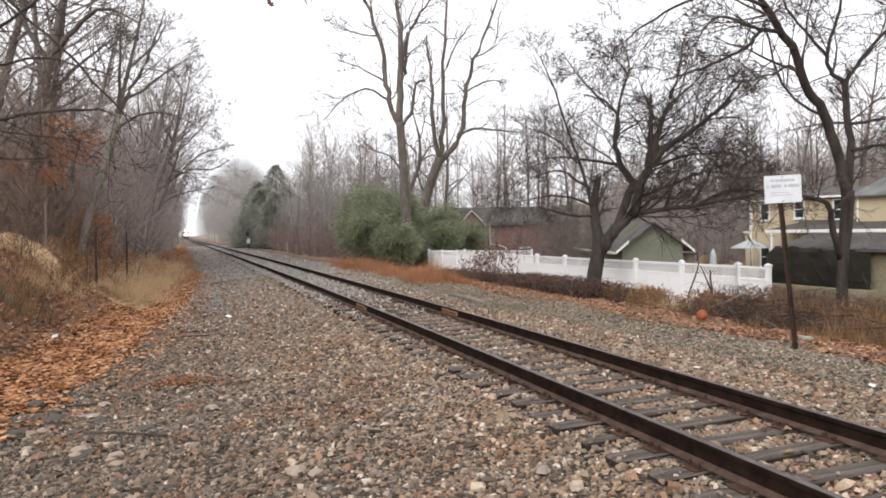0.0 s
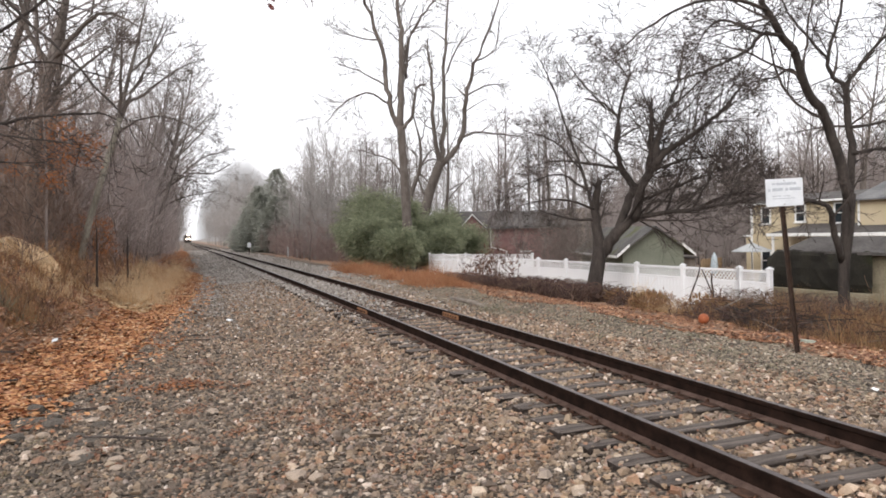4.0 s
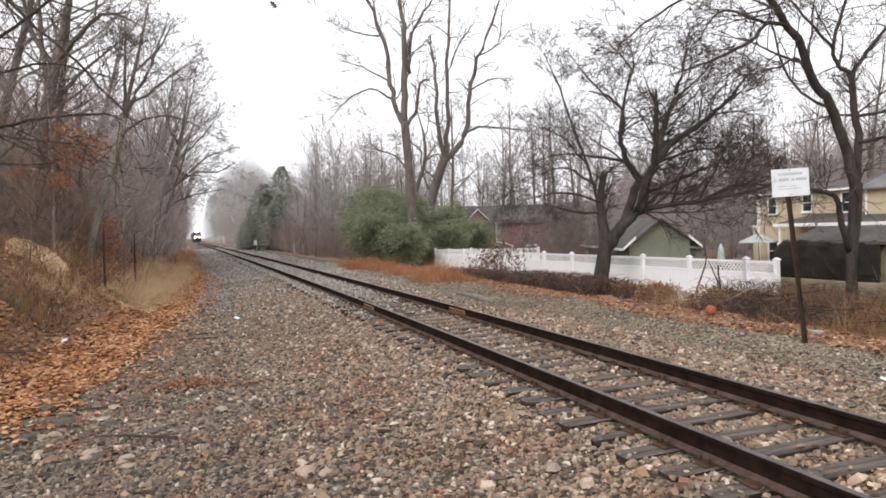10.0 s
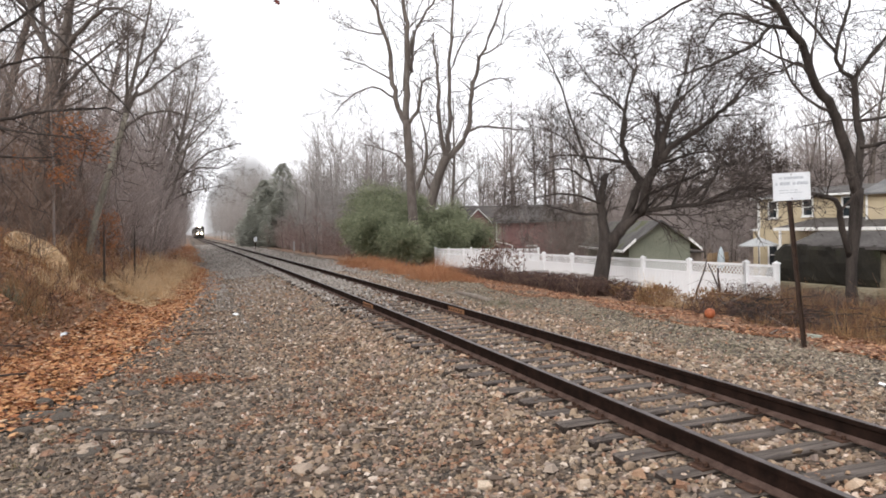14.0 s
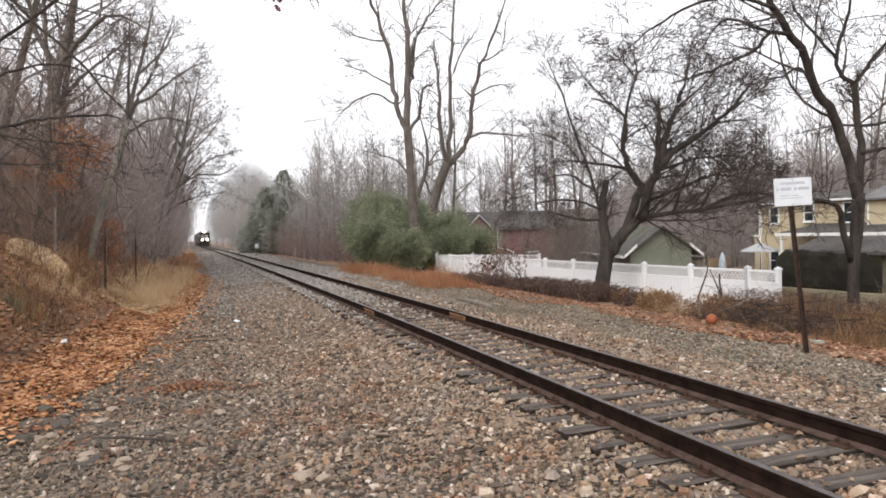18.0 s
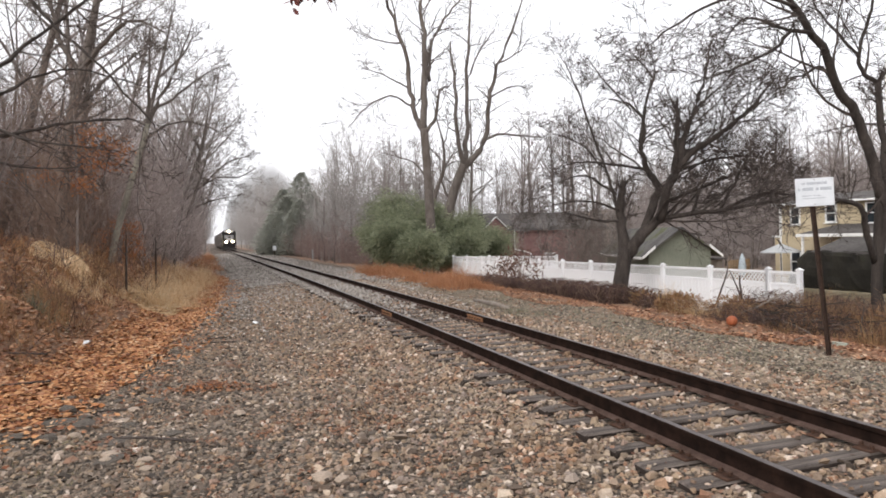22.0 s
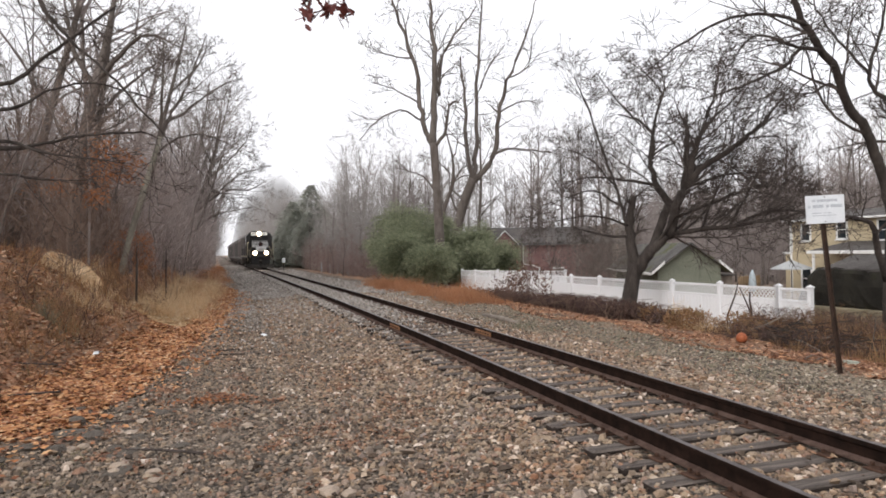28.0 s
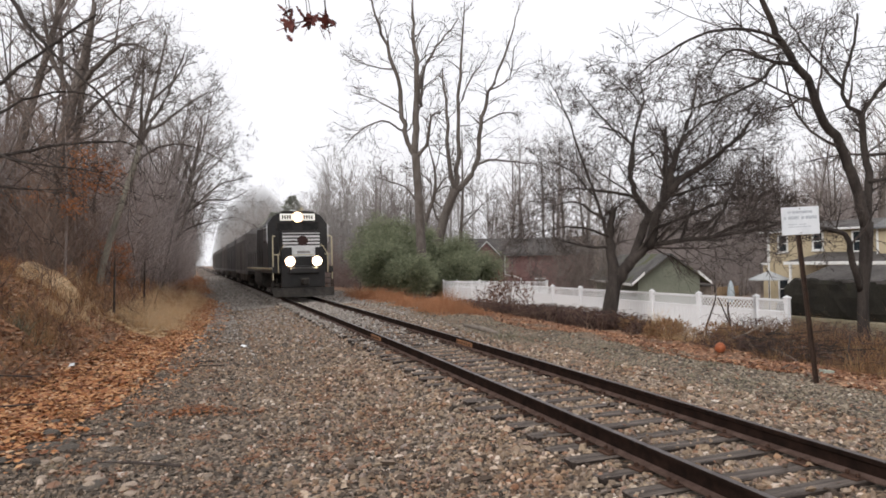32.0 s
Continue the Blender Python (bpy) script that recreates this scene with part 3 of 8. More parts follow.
def slivers(name, tx, ty, height, boughs, twigs, width, mat, label, spread=0.3, low=0.2):
    """Far woods: many bare trees whose trunks, boughs and twigs are thin tapering blades."""
    n = len(tx)
    tz = ground_z(tx, ty) - 0.3
    lean = rng.normal(0, 0.06, (n, 2))
    up = np.stack([lean[:, 0], lean[:, 1], np.ones(n)], -1)
    foot = np.stack([tx, ty, tz], -1)
    starts, ways, wides = [foot, foot], [up * height[:, None], up * height[:, None]], [width * 5 * height / 15, width * 5 * height / 15]
    k = np.repeat(np.arange(n), boughs)
    f = low + (0.97 - low) * rng.random(len(k))
    a, e = rng.uniform(0, 2 * np.pi, len(k)), rng.uniform(0.45, 1.15, len(k))
    d = np.stack([np.cos(a) * np.cos(e), np.sin(a) * np.cos(e), np.sin(e)], -1)
    L = height[k] * spread * (1.2 - f) * rng.uniform(0.6, 1.3, len(k))
    p0, w0 = foot[k] + up[k] * (height[k] * f)[:, None], d * L[:, None]
    starts.append(p0), ways.append(w0), wides.append(np.full(len(k), width * 1.6))
    q = np.repeat(np.arange(len(k)), twigs)
    g = rng.uniform(0.25, 1.0, len(q))
    d2 = d[q] + rng.normal(0, 0.65, (len(q), 3)) + np.array([0, 0, 0.15])
    d2 /= np.linalg.norm(d2, axis=1)[:, None]
    starts.append(p0[q] + w0[q] * g[:, None]), ways.append(d2 * (L[q] * rng.uniform(0.25, 0.6, len(q)))[:, None]), wides.append(np.full(len(q), width))
    s, w, b = np.concatenate(starts), np.concatenate(ways), np.concatenate(wides)
    side = np.cross(w, rng.normal(0, 1, w.shape))
    side /= np.linalg.norm(side, axis=1)[:, None] + 1e-9
    v = np.stack([s - side * b[:, None] * 0.5, s + side * b[:, None] * 0.5, s + w], 1).reshape(-1, 3)
    return cloud(name, v, np.arange(len(v)).reshape(-1, 3), mat, label, "woods")


# ---- railway track ----
TIE_GAP, TIE_FIRST = 0.508, 7.93
RAIL_HALF = 0.7525
track = thing("railway_track", "single straight railway track with dark rusty rails and weathered wooden ties", "railway track", kind="structure")


def rail_section(x0):
    return [(x0 + a * 1.05, z * 1.1) for a, z in ((-0.07, -0.168), (-0.07, -0.157), (-0.012, -0.135), (-0.009, -0.045), (-0.036, -0.034), (-0.036, -0.006), (-0.028, 0.0),
                                     (0.028, 0.0), (0.036, -0.006), (0.036, -0.034), (0.009, -0.045), (0.012, -0.135), (0.07, -0.157), (0.07, -0.168))]


def rail(side, y0, y1, step):
    ys = np.arange(y0, y1 + step * 0.5, step)
    me, sec = Mesh(), rail_section(0)
    k = len(sec)
    vs = [(float(track_x(y)) + side * RAIL_HALF + a, float(y), z) for y in ys for a, z in sec]
    fs = [(i * k + j, i * k + (j + 1) % k, (i + 1) * k + (j + 1) % k, (i + 1) * k + j) for i in range(len(ys) - 1) for j in range(k)]
    fs += [tuple(range(k)), tuple((len(ys) - 1) * k + j for j in reversed(range(k)))]
    me.add(vs, fs)
    ob = part("rail", me, [M_RAILRUST, M_RAILTOP, M_RAILFOOT], track)
    for p in ob.data.polygons:
        c = p.center
        if c.z > -0.001:
            p.material_index = 1
        elif -0.183 < c.z < -0.155:
            p.material_index = 2
    return ob


JOINTS = {-1: 16.45, 1: 14.28}
for side in (-1, 1):
    rail(side, -30.0, JOINTS[side] - 0.006, 0.5)
    rail(side, JOINTS[side] + 0.006, 80.0, 1.0)
    rail(side, 80.0, 760.0, 20.0)
    y = JOINTS[side]
    for s in (-1, 1):
        bar = Mesh().box(-0.014, 0.014, -0.46, 0.46, -0.14, -0.038, 0.006)
        ob = part("joint_bar", bar, M_JOINT, track, "rust-orange bolted joint bar", m=pose(float(track_x(y)) + side * RAIL_HALF + s * 0.029, y, 0))
        for i in range(6):
            part("bolt", Mesh().cyl((0, 0, 0), (s * 0.028, 0, 0), 0.02, 6), M_PLATE, ob, m=pose(s * 0.012, -0.36 + i * 0.144, -0.088))

tie_kinds = []
for q in range(5):
    r = random.Random(q)
    me = Mesh().box(-1.295, 1.295, -0.105, 0.105, -0.17, 0, 0.012)
    me.v = [(x + r.uniform(-0.015, 0.015), y + r.uniform(-0.008, 0.008), z + r.uniform(-0.006, 0.004)) for x, y, z in me.v]
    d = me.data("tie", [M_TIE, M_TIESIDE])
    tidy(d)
    # Side and end faces take the darker colour that holds their shade
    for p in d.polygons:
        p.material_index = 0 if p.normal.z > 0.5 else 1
    tie_kinds.append(d)
plate_data = Mesh().box(-0.18, 0.18, -0.09, 0.09, 0, 0.018, 0.004).data("tie_plate", M_PLATE)
spike_data = Mesh().box(-0.018, 0.018, -0.014, 0.014, 0, 0.035, 0.005).data("spike", M_PLATE)
r = random.Random(3)
far_ties = Mesh()
for i in range(-70, 420):
    y = TIE_FIRST + i * TIE_GAP + r.uniform(-0.03, 0.03)
    x = float(track_x(y)) + r.uniform(-0.08, 0.06)
    turn = r.uniform(-1.6, 1.6)
    if i < 130:
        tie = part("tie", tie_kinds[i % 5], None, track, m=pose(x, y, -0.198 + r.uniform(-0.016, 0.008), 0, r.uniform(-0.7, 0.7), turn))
        if -16 < i < 44:
            for side in (-1, 1):
                pl = part("tie_plate", plate_data, None, tie, m=pose(side * RAIL_HALF + float(track_x(y)) - x, 0, 0.001))
                if -8 < i < 22:
                    for sx in (-0.11, 0.11):
                        for sy in (-0.05, 0.05):
                            if r.random() < 0.8:
                                part("spike", spike_data, None, pl, m=pose(sx, sy, 0.014 + r.uniform(0, 0.02), 0, 0, r.uniform(-15, 15)))
    else:
        far_ties.box(x - 1.295, x + 1.295, y - 0.105, y + 0.105, -0.35, -0.2)
tagged(part("ties", far_ties, M_TIE, track), kind="stuff")

# loose stones: brown ballast by the track, greyer stone farther out
def off_ties(x, y):
    """True where a stone would not lie on a tie or a rail."""
    u = x - track_x(y)
    d = np.abs((y - TIE_FIRST + TIE_GAP / 2) % TIE_GAP - TIE_GAP / 2)
    return ((np.abs(u) > 1.3) | (d > 0.118)) & (np.abs(np.abs(u) - RAIL_HALF) > 0.1)


stones("ballast_stones", -0.5, 10.0, 1.6, 15.0, 96000, 0.0275, M_STONE, "small brown, grey and buff ballast stones beside the track",
       lambda x, y: (x - track_x(y) > -3.9) & (x - track_x(y) < 3.0) & (rng.random(len(x)) < np.clip(1.25 - np.abs(x - track_x(y)) / 4.2, 0.3, 1)) & off_ties(x, y))
stones("ballast_stones", -3.2, 1.6, 5.0, 20.0, 12000, 0.028, M_STONE, "stray brown and buff stones on the trodden path",
       lambda x, y: (left_edge(y) - (x - track_x(y)) < 0.0) & (x - track_x(y) < -3.7))
stones("ballast_stones", -0.5, 10.0, 15.0, 34.0, 30000, 0.031, M_STONE, "small brown, grey and buff ballast stones farther along the track",
       lambda x, y: (x - track_x(y) > -3.6) & (x - track_x(y) < 2.4) & off_ties(x, y))
stones("ballast_stones", 3.0, 7.0, 2.5, 22.0, 20000, 0.027, M_STONE, "stray ballast stones lying on the ties",
       lambda x, y: ~off_ties(x, y) & (np.abs(np.abs(x - track_x(y)) - RAIL_HALF) > 0.11) & (rng.random(len(x)) < 0.06 + 0.3 * (np.sin(y * 2.3 + 1.3 * x) > 0.6)), 0.35, 0.05)
stones("ballast_stones", 0.5, 9.5, 34.0, 62.0, 12000, 0.046, M_PALESTONE, "brown and grey ballast stones along the distant track",
       lambda x, y: (np.abs(x - track_x(y)) < 3.7) & off_ties(x, y))
stones("grey_stones", -2.0, 9.5, 26.0, 48.0, 15000, 0.036, M_PALESTONE, "grey stones trodden into the distant gravel path",
       lambda x, y: (np.abs(x - track_x(y)) > 1.5) & (left_edge(y) - (x - track_x(y)) < 0.2) & (x - track_x(y) < 4.4), 0.5)
# These pale stones grow denser with distance, deepening the painted haze
stones("ballast_stones", 3.5, 7.0, 15.0, 62.0, 26000, 0.036, M_PALESTONE, "ballast lying over the ties, paled for haze farther along the track",
       lambda x, y: (np.abs(x - track_x(y)) < 1.3) & (np.abs(np.abs(x - track_x(y)) - RAIL_HALF) > 0.1) & (rng.random(len(x)) < np.clip((y - 13) / 22, 0, 1)), 0.3, 0.05)
stones("ballast_stones", -1.5, 8.0, 16.0, 36.0, 15000, 0.031, M_PALESTONE, "stones on the gravel, paled for haze farther along the track",
       lambda x, y: (left_edge(y) - (x - track_x(y)) < 0.1) & (x - track_x(y) < 4.0) & off_ties(x, y) & (rng.random(len(x)) < np.clip((y - 14) / 14, 0, 1)), 0.3)
stones("ballast_stones", 0.5, 9.5, 62.0, 130.0, 14000, 0.07, M_PALESTONE, "grey ballast stones along the far track",
       lambda x, y: (x - track_x(y) > left_edge(y)) & (x - track_x(y) < 3.8) & off_ties(x, y))
stones("mossy_stones", 6.6, 10.5, 3.5, 34.0, 40000, 0.023, M_MOSSTONE, "small mossy grey stones beyond the track",
       lambda x, y: (x - track_x(y) > 2.3) & (x - track_x(y) < 5.0), 0.4)
stones("grey_stones", -3.2, 1.0, 5.0, 15.0, 24000, 0.024, M_SLATE, "small grey stones and grit on the trodden path",
       lambda x, y: (left_edge(y) - (x - track_x(y)) < 0.2) & (rng.random(len(x)) < np.clip(1.0 - (x + 1.0) / 2.2, 0.1, 1)), 0.4)
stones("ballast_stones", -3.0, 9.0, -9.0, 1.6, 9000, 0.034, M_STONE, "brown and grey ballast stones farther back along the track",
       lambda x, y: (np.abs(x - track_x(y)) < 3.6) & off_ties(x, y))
stones("grey_stones", -4.0, 11.0, 1.6, 26.0, 50000, 0.0275, M_SLATE, "flat grey stones trodden into the gravel path",
       lambda x, y: (np.abs(x - track_x(y)) > 1.9) & (left_edge(y) - (x - track_x(y)) < 0.3) & ((x - track_x(y) < 2.2) | (rng.random(len(x)) < 0.25)) & (x - track_x(y) < 4.6), 0.42)


# ---- trees ----
def curve_points(ctrl, n):
    """Smooth points through a few control points (x, y, z, radius)."""
    c = [Vector(p) for p in ctrl]
    c = [c[0] * 2 - c[1]] + c + [c[-1] * 2 - c[-2]]
    out, spans = [], len(ctrl) - 1
    for i in range(n + 1):
        t = i / n * spans
        k = min(int(t), spans - 1)
        t -= k
        a, b, d, e = c[k:k + 4]
        out.append(0.5 * (2 * b + (d - a) * t + (2 * a - 5 * b + 4 * d - e) * t * t + (3 * b - a - 3 * d + e) * t ** 3))
    return out


TWIG = {"least": 0.0046, "kink": 0.02}


def grow(out, p, d, length, r0, lev, rnd, spec):
    """One branch and those that spring from it. spec: levels of (children, angle, length ratio, wiggle, lift)."""
    kids, angle, ratio, wig, lift = spec[min(lev, len(spec) - 1)]
    n = max(3, min(6, int(length / 0.4))) if lev < 1 else 3 if length > 0.8 else 2
    pts, rads = [p.copy()], [r0]
    tip = max(TWIG["least"], r0 * 0.3)
    d = d.normalized()
    for i in range(n):
        d = d + Vector((rnd.gauss(0, wig), rnd.gauss(0, wig), rnd.gauss(0, wig) + lift))
        d.normalize()
        p = p + d * (length / n)
        pts.append(p)
        rads.append(r0 + (tip - r0) * (i + 1) / n)
    out.append((lev, pts, rads))
    if lev + 1 < len(spec):
        sprout(out, pts, rads, length, lev, rnd, spec, kids, angle, ratio, 0.22)


def sprout(out, pts, rads, length, lev, rnd, spec, kids, angle, ratio, start):
    n = len(pts) - 1
    for _ in range(kids):
        f = start + (1 - start) * rnd.random() ** 0.85
        k = min(int(f * n), n - 1)
        q = pts[k].lerp(pts[k + 1], f * n - k)
        ax = (pts[k + 1] - pts[k]).normalized()
        side = Vector((rnd.gauss(0, 1), rnd.gauss(0, 1), rnd.gauss(0, 0.7)))
        side = (side - ax * side.dot(ax)).normalized()
        a = radians(angle * rnd.uniform(0.6, 1.3))
        r = max(TWIG["least"], min(0.05, rads[k] * rnd.uniform(0.3, 0.5)) if lev < 0 and length < 6 else rads[k] * rnd.uniform(0.4, 0.6))
        grow(out, q, ax * math.cos(a) + side * math.sin(a), length * ratio * rnd.uniform(0.6, 1.25) * (1.15 - 0.6 * f), r, lev + 1, rnd, spec)


def branch_mesh(branches, levels, thin=1.0):
    me = Mesh()
    for lev, pts, rads in branches:
        if lev in levels:
            me.tube(pts, [r * thin for r in rads], 8 if rads[0] > 0.15 else 6 if rads[0] > 0.06 else 4 if rads[0] > 0.045 else 3, False)
    return me


def start_tree(name, label, m):
    return thing(name, label, "tree", m)


def add_limb(tree, name, look_of, kids, *ctrl):
    """A main limb through a few control points (x, y, z, radius), with as many branches grown from it."""
    rnd, bark, spec, start = look_of
    raw = curve_points(ctrl, max(6, 4 * (len(ctrl) - 1)))
    rads = [max(0.006, p[3]) for p in raw]
    pts = [Vector(p[:3]) for p in raw]
    pts = [pts[0]] + [p + Vector((rnd.gauss(0, 1), rnd.gauss(0, 1), rnd.gauss(0, 0.6))) * min(q * 0.5 + 0.005, TWIG["kink"]) for p, q in zip(pts[1:], rads[1:])] if name != "trunk" else pts
    part(name, Mesh().tube(pts, rads, 10 if rads[0] > 0.12 else 7), M_BARKDARK if bark is M_BARK else bark, tree, smooth=True)
    length = sum((b - a).length for a, b in zip(pts, pts[1:]))
    for _ in range(kids):
        out = []
        sprout(out, pts, rads, max(2.0, min(length, 5.0)), -1, rnd, spec, 1, spec[0][1], 0.5, start)
        part("branch", branch_mesh(out, range(6)), bark, tree)


# a gnarled dark tree before the white fence
TWIG["least"], TWIG["kink"] = 0.0056, 0.025
tree = start_tree("gnarled_tree", "gnarled dark bare tree with thick leaning trunk before white fence", pose(13.8, 21.0, -1.1))
look_of = (random.Random(11), M_BARK, [(7, 50, 0.72, 0.16, 0.03), (4, 48, 0.75, 0.18, 0.01), (1, 42, 0.75, 0.2, 0.0), (0, 40, 0.5, 0.15, 0.0)], 0.2)
add_limb(tree, "trunk", look_of, 0, (-0.19, -0.06, -0.45, 0.34), (-0.05, -0.08, 0.6, 0.29), (0.13, -0.12, 1.6, 0.26), (0.25, -0.14, 2.2, 0.25))
add_limb(tree, "limb", look_of, 7, (0.24, -0.14, 1.99, 0.23), (0.26, 0.09, 3, 0.17), (0.31, 0.21, 3.92, 0.136), (0.47, 0.17, 4.59, 0.111))
add_limb(tree, "limb", look_of, 18, (0.28, -0.16, 1.99, 0.221), (0.73, -0.42, 2.7, 0.204), (1.34, -0.74, 3.2, 0.129), (1.69, -1.19, 3.3, 0.086), (2.68, -2.31, 3.44, 0.067), (3.48, -3.25, 3.61, 0.049), (4.07, -3.9, 3.81, 0.028))
add_limb(tree, "limb", look_of, 15, (0.77, -0.43, 2.7, 0.17), (1.39, -0.2, 3.75, 0.153), (1.79, -0.01, 4.37, 0.136), (1.61, 0.4, 5.06, 0.111), (1.55, 0.66, 5.93, 0.085), (1.78, 0.82, 6.9, 0.06), (1.44, 1.07, 7.5, 0.043), (0.81, 1.54, 7.84, 0.025))
add_limb(tree, "limb", look_of, 15, (1.29, -0.72, 3.16, 0.18), (1.42, -0.95, 4.14, 0.153), (1.83, -1.19, 5.11, 0.135), (2.06, -1.13, 6.06, 0.108), (2.52, -1.17, 7.06, 0.081), (2.92, -1.18, 8.1, 0.054), (3.29, -1.07, 9.43, 0.027))
add_limb(tree, "limb", look_of, 16, (1.79, -1.17, 5.03, 0.12), (2.31, -1.67, 5.64, 0.1), (2.96, -2.33, 6.22, 0.08), (3.25, -2.85, 6.67, 0.06), (3.68, -3.42, 7.47, 0.03))
add_limb(tree, "limb", look_of, 13, (1.44, -0.86, 4.05, 0.13), (1.93, -0.69, 4.96, 0.11), (2.21, -0.55, 6.19, 0.1), (2.44, -0.27, 7.56, 0.05))
add_limb(tree, "limb", look_of, 13, (1.61, 0.64, 6.03, 0.07), (1.88, 0.7, 7.62, 0.05), (2.2, 0.61, 8.66, 0.035), (2.09, 0.68, 9.41, 0.02))
add_limb(tree, "limb", look_of, 12, (0.18, 0.14, 3.31, 0.07), (0.1, 0.29, 3.93, 0.06), (-0.01, 0.59, 5.07, 0.05), (-0.3, 1.06, 6.6, 0.04), (-0.61, 1.44, 8.07, 0.03), (-0.9, 1.81, 9.22, 0.015))
add_limb(tree, "limb", look_of, 9, (0.17, 0.13, 3.17, 0.06), (-0.49, 0.82, 3.28, 0.04), (-1.24, 1.54, 3.57, 0.02))
add_limb(tree, "limb", look_of, 9, (2.61, -2.28, 3.42, 0.06), (4.07, -2.4, 3.92, 0.05), (5.52, -2.52, 3.92, 0.03))
add_limb(tree, "limb", look_of, 13, (1.69, 0.37, 5.04, 0.07), (0.69, 1.07, 5.29, 0.05), (-0.28, 1.88, 5.49, 0.03), (-1.09, 2.61, 5.26, 0.015))
add_limb(tree, "limb", look_of, 13, (2, -1.41, 3.29, 0.05), (2.43, -1.65, 4.48, 0.035), (2.95, -1.91, 5.63, 0.015))
add_limb(tree, "limb", look_of, 9, (2.57, -2.16, 3.41, 0.05), (3.17, -2.46, 4.61, 0.035), (3.83, -2.68, 5.74, 0.015))
add_limb(tree, "limb", look_of, 7, (3.28, -2.96, 3.59, 0.04), (3.81, -3.13, 4.55, 0.03), (4.4, -3.33, 5.47, 0.012))
add_limb(tree, "limb", look_of, 14, (1.51, -0.89, 3.85, 0.06), (2.67, -1.21, 4.28, 0.045), (3.95, -1.47, 4.66, 0.03), (5.26, -1.76, 4.44, 0.012))
add_limb(tree, "limb", look_of, 12, (1.9, -1.22, 4.91, 0.055), (3.12, -1.56, 5.24, 0.04), (4.57, -1.9, 5.26, 0.02), (5.55, -2.07, 4.85, 0.01))
add_limb(tree, "limb", look_of, 10, (0.19, 0.27, 4.13, 0.05), (-0.57, 1, 4.86, 0.035), (-1.4, 1.64, 4.7, 0.02), (-2.3, 2.18, 4.2, 0.01))
add_limb(tree, "limb", look_of, 8, (-0.05, 0.6, 5.07, 0.04), (-0.71, 1.31, 6.13, 0.03), (-1.62, 2, 6.62, 0.01))
add_limb(tree, "limb", look_of, 9, (0.22, 0.13, 3.57, 0.05), (-0.86, 0.55, 3.93, 0.035), (-1.96, 1.07, 3.84, 0.02), (-2.59, 1.41, 3.46, 0.01))
add_limb(tree, "limb", look_of, 8, (1.44, 1.07, 7.35, 0.04), (0.58, 1.54, 8.53, 0.025), (0.07, 1.87, 9.47, 0.01))
add_limb(tree, "limb", look_of, 7, (2.15, 0.62, 8.45, 0.035), (1.59, 0.97, 9.34, 0.02), (1.08, 1.29, 10.06, 0.008))
add_limb(tree, "limb", look_of, 7, (2.61, -1.2, 7.09, 0.05), (3.33, -1.67, 7.82, 0.03), (3.93, -1.98, 8.66, 0.01))
add_limb(tree, "limb", look_of, 13, (0.81, -0.44, 2.78, 0.05), (1.25, -1.01, 3.75, 0.035), (1.37, -1.34, 4.7, 0.012))
add_limb(tree, "limb", look_of, 11, (1.57, -1.04, 3.27, 0.05), (2.47, -1.14, 4.03, 0.035), (3.11, -1.14, 4.93, 0.012))
add_limb(tree, "limb", look_of, 8, (2.16, -1.8, 3.37, 0.045), (3.13, -1.82, 4.08, 0.03), (3.93, -1.89, 4.66, 0.012))
add_limb(tree, "limb", look_of, 13, (1.76, -0.11, 4.36, 0.05), (2.29, -0.62, 4.77, 0.035), (3.12, -1.13, 5.33, 0.012))
add_limb(tree, "limb", look_of, 11, (1.33, -0.73, 3.24, 0.045), (2.32, -0.56, 3.76, 0.03), (3.38, -0.64, 3.7, 0.012))

# a tree with arching limbs beside the sign
TWIG["least"], TWIG["kink"] = 0.0052, 0.014
tree = start_tree("arching_tree", "dark bare tree with long arching limbs beside the sign", pose(14.5, 11.6, -0.9))
look_of = (random.Random(5), M_BARK, [(7, 52, 0.66, 0.15, 0.0), (4, 48, 0.7, 0.17, -0.01), (1, 45, 0.7, 0.17, -0.02), (0, 40, 0.5, 0.15, 0.0)], 0.2)
add_limb(tree, "trunk", look_of, 0, (-0.09, -0.03, 0.37, 0.138), (-0.05, -0.01, 1.55, 0.115), (0.06, -0.02, 2.46, 0.137), (0.14, -0.02, 3.32, 0.137))
add_limb(tree, "limb", look_of, 12, (0.12, -0.02, 3.19, 0.122), (-0.03, 0.07, 4.11, 0.115), (-0.31, 0.09, 4.8, 0.108), (-0.62, 0.12, 5.33, 0.101), (-1.09, 0.1, 5.82, 0.094), (-1.41, 0.02, 6.42, 0.086), (-1.91, 0.02, 6.88, 0.079), (-2.35, -0.01, 7.45, 0.072), (-2.82, -0.02, 8.24, 0.05), (-3.39, 0.01, 9.14, 0.029))
add_limb(tree, "limb", look_of, 8, (0.14, -0.02, 3.32, 0.094), (0.41, 0.12, 4.32, 0.086), (0.45, 0.24, 5.13, 0.079), (0.53, 0.34, 5.96, 0.072))
add_limb(tree, "limb", look_of, 9, (0.52, 0.34, 5.93, 0.058), (0.26, 0.45, 6.15, 0.05), (0.13, 0.51, 6.57, 0.043), (0.49, 0.51, 7.47, 0.036), (0.75, 0.55, 8.45, 0.022))
add_limb(tree, "limb", look_of, 9, (0.52, 0.34, 5.93, 0.058), (0.86, 0.34, 6.27, 0.05), (1.22, 0.32, 6.66, 0.043), (1.81, 0.32, 7.18, 0.036), (2.66, 0.24, 7.98, 0.022))
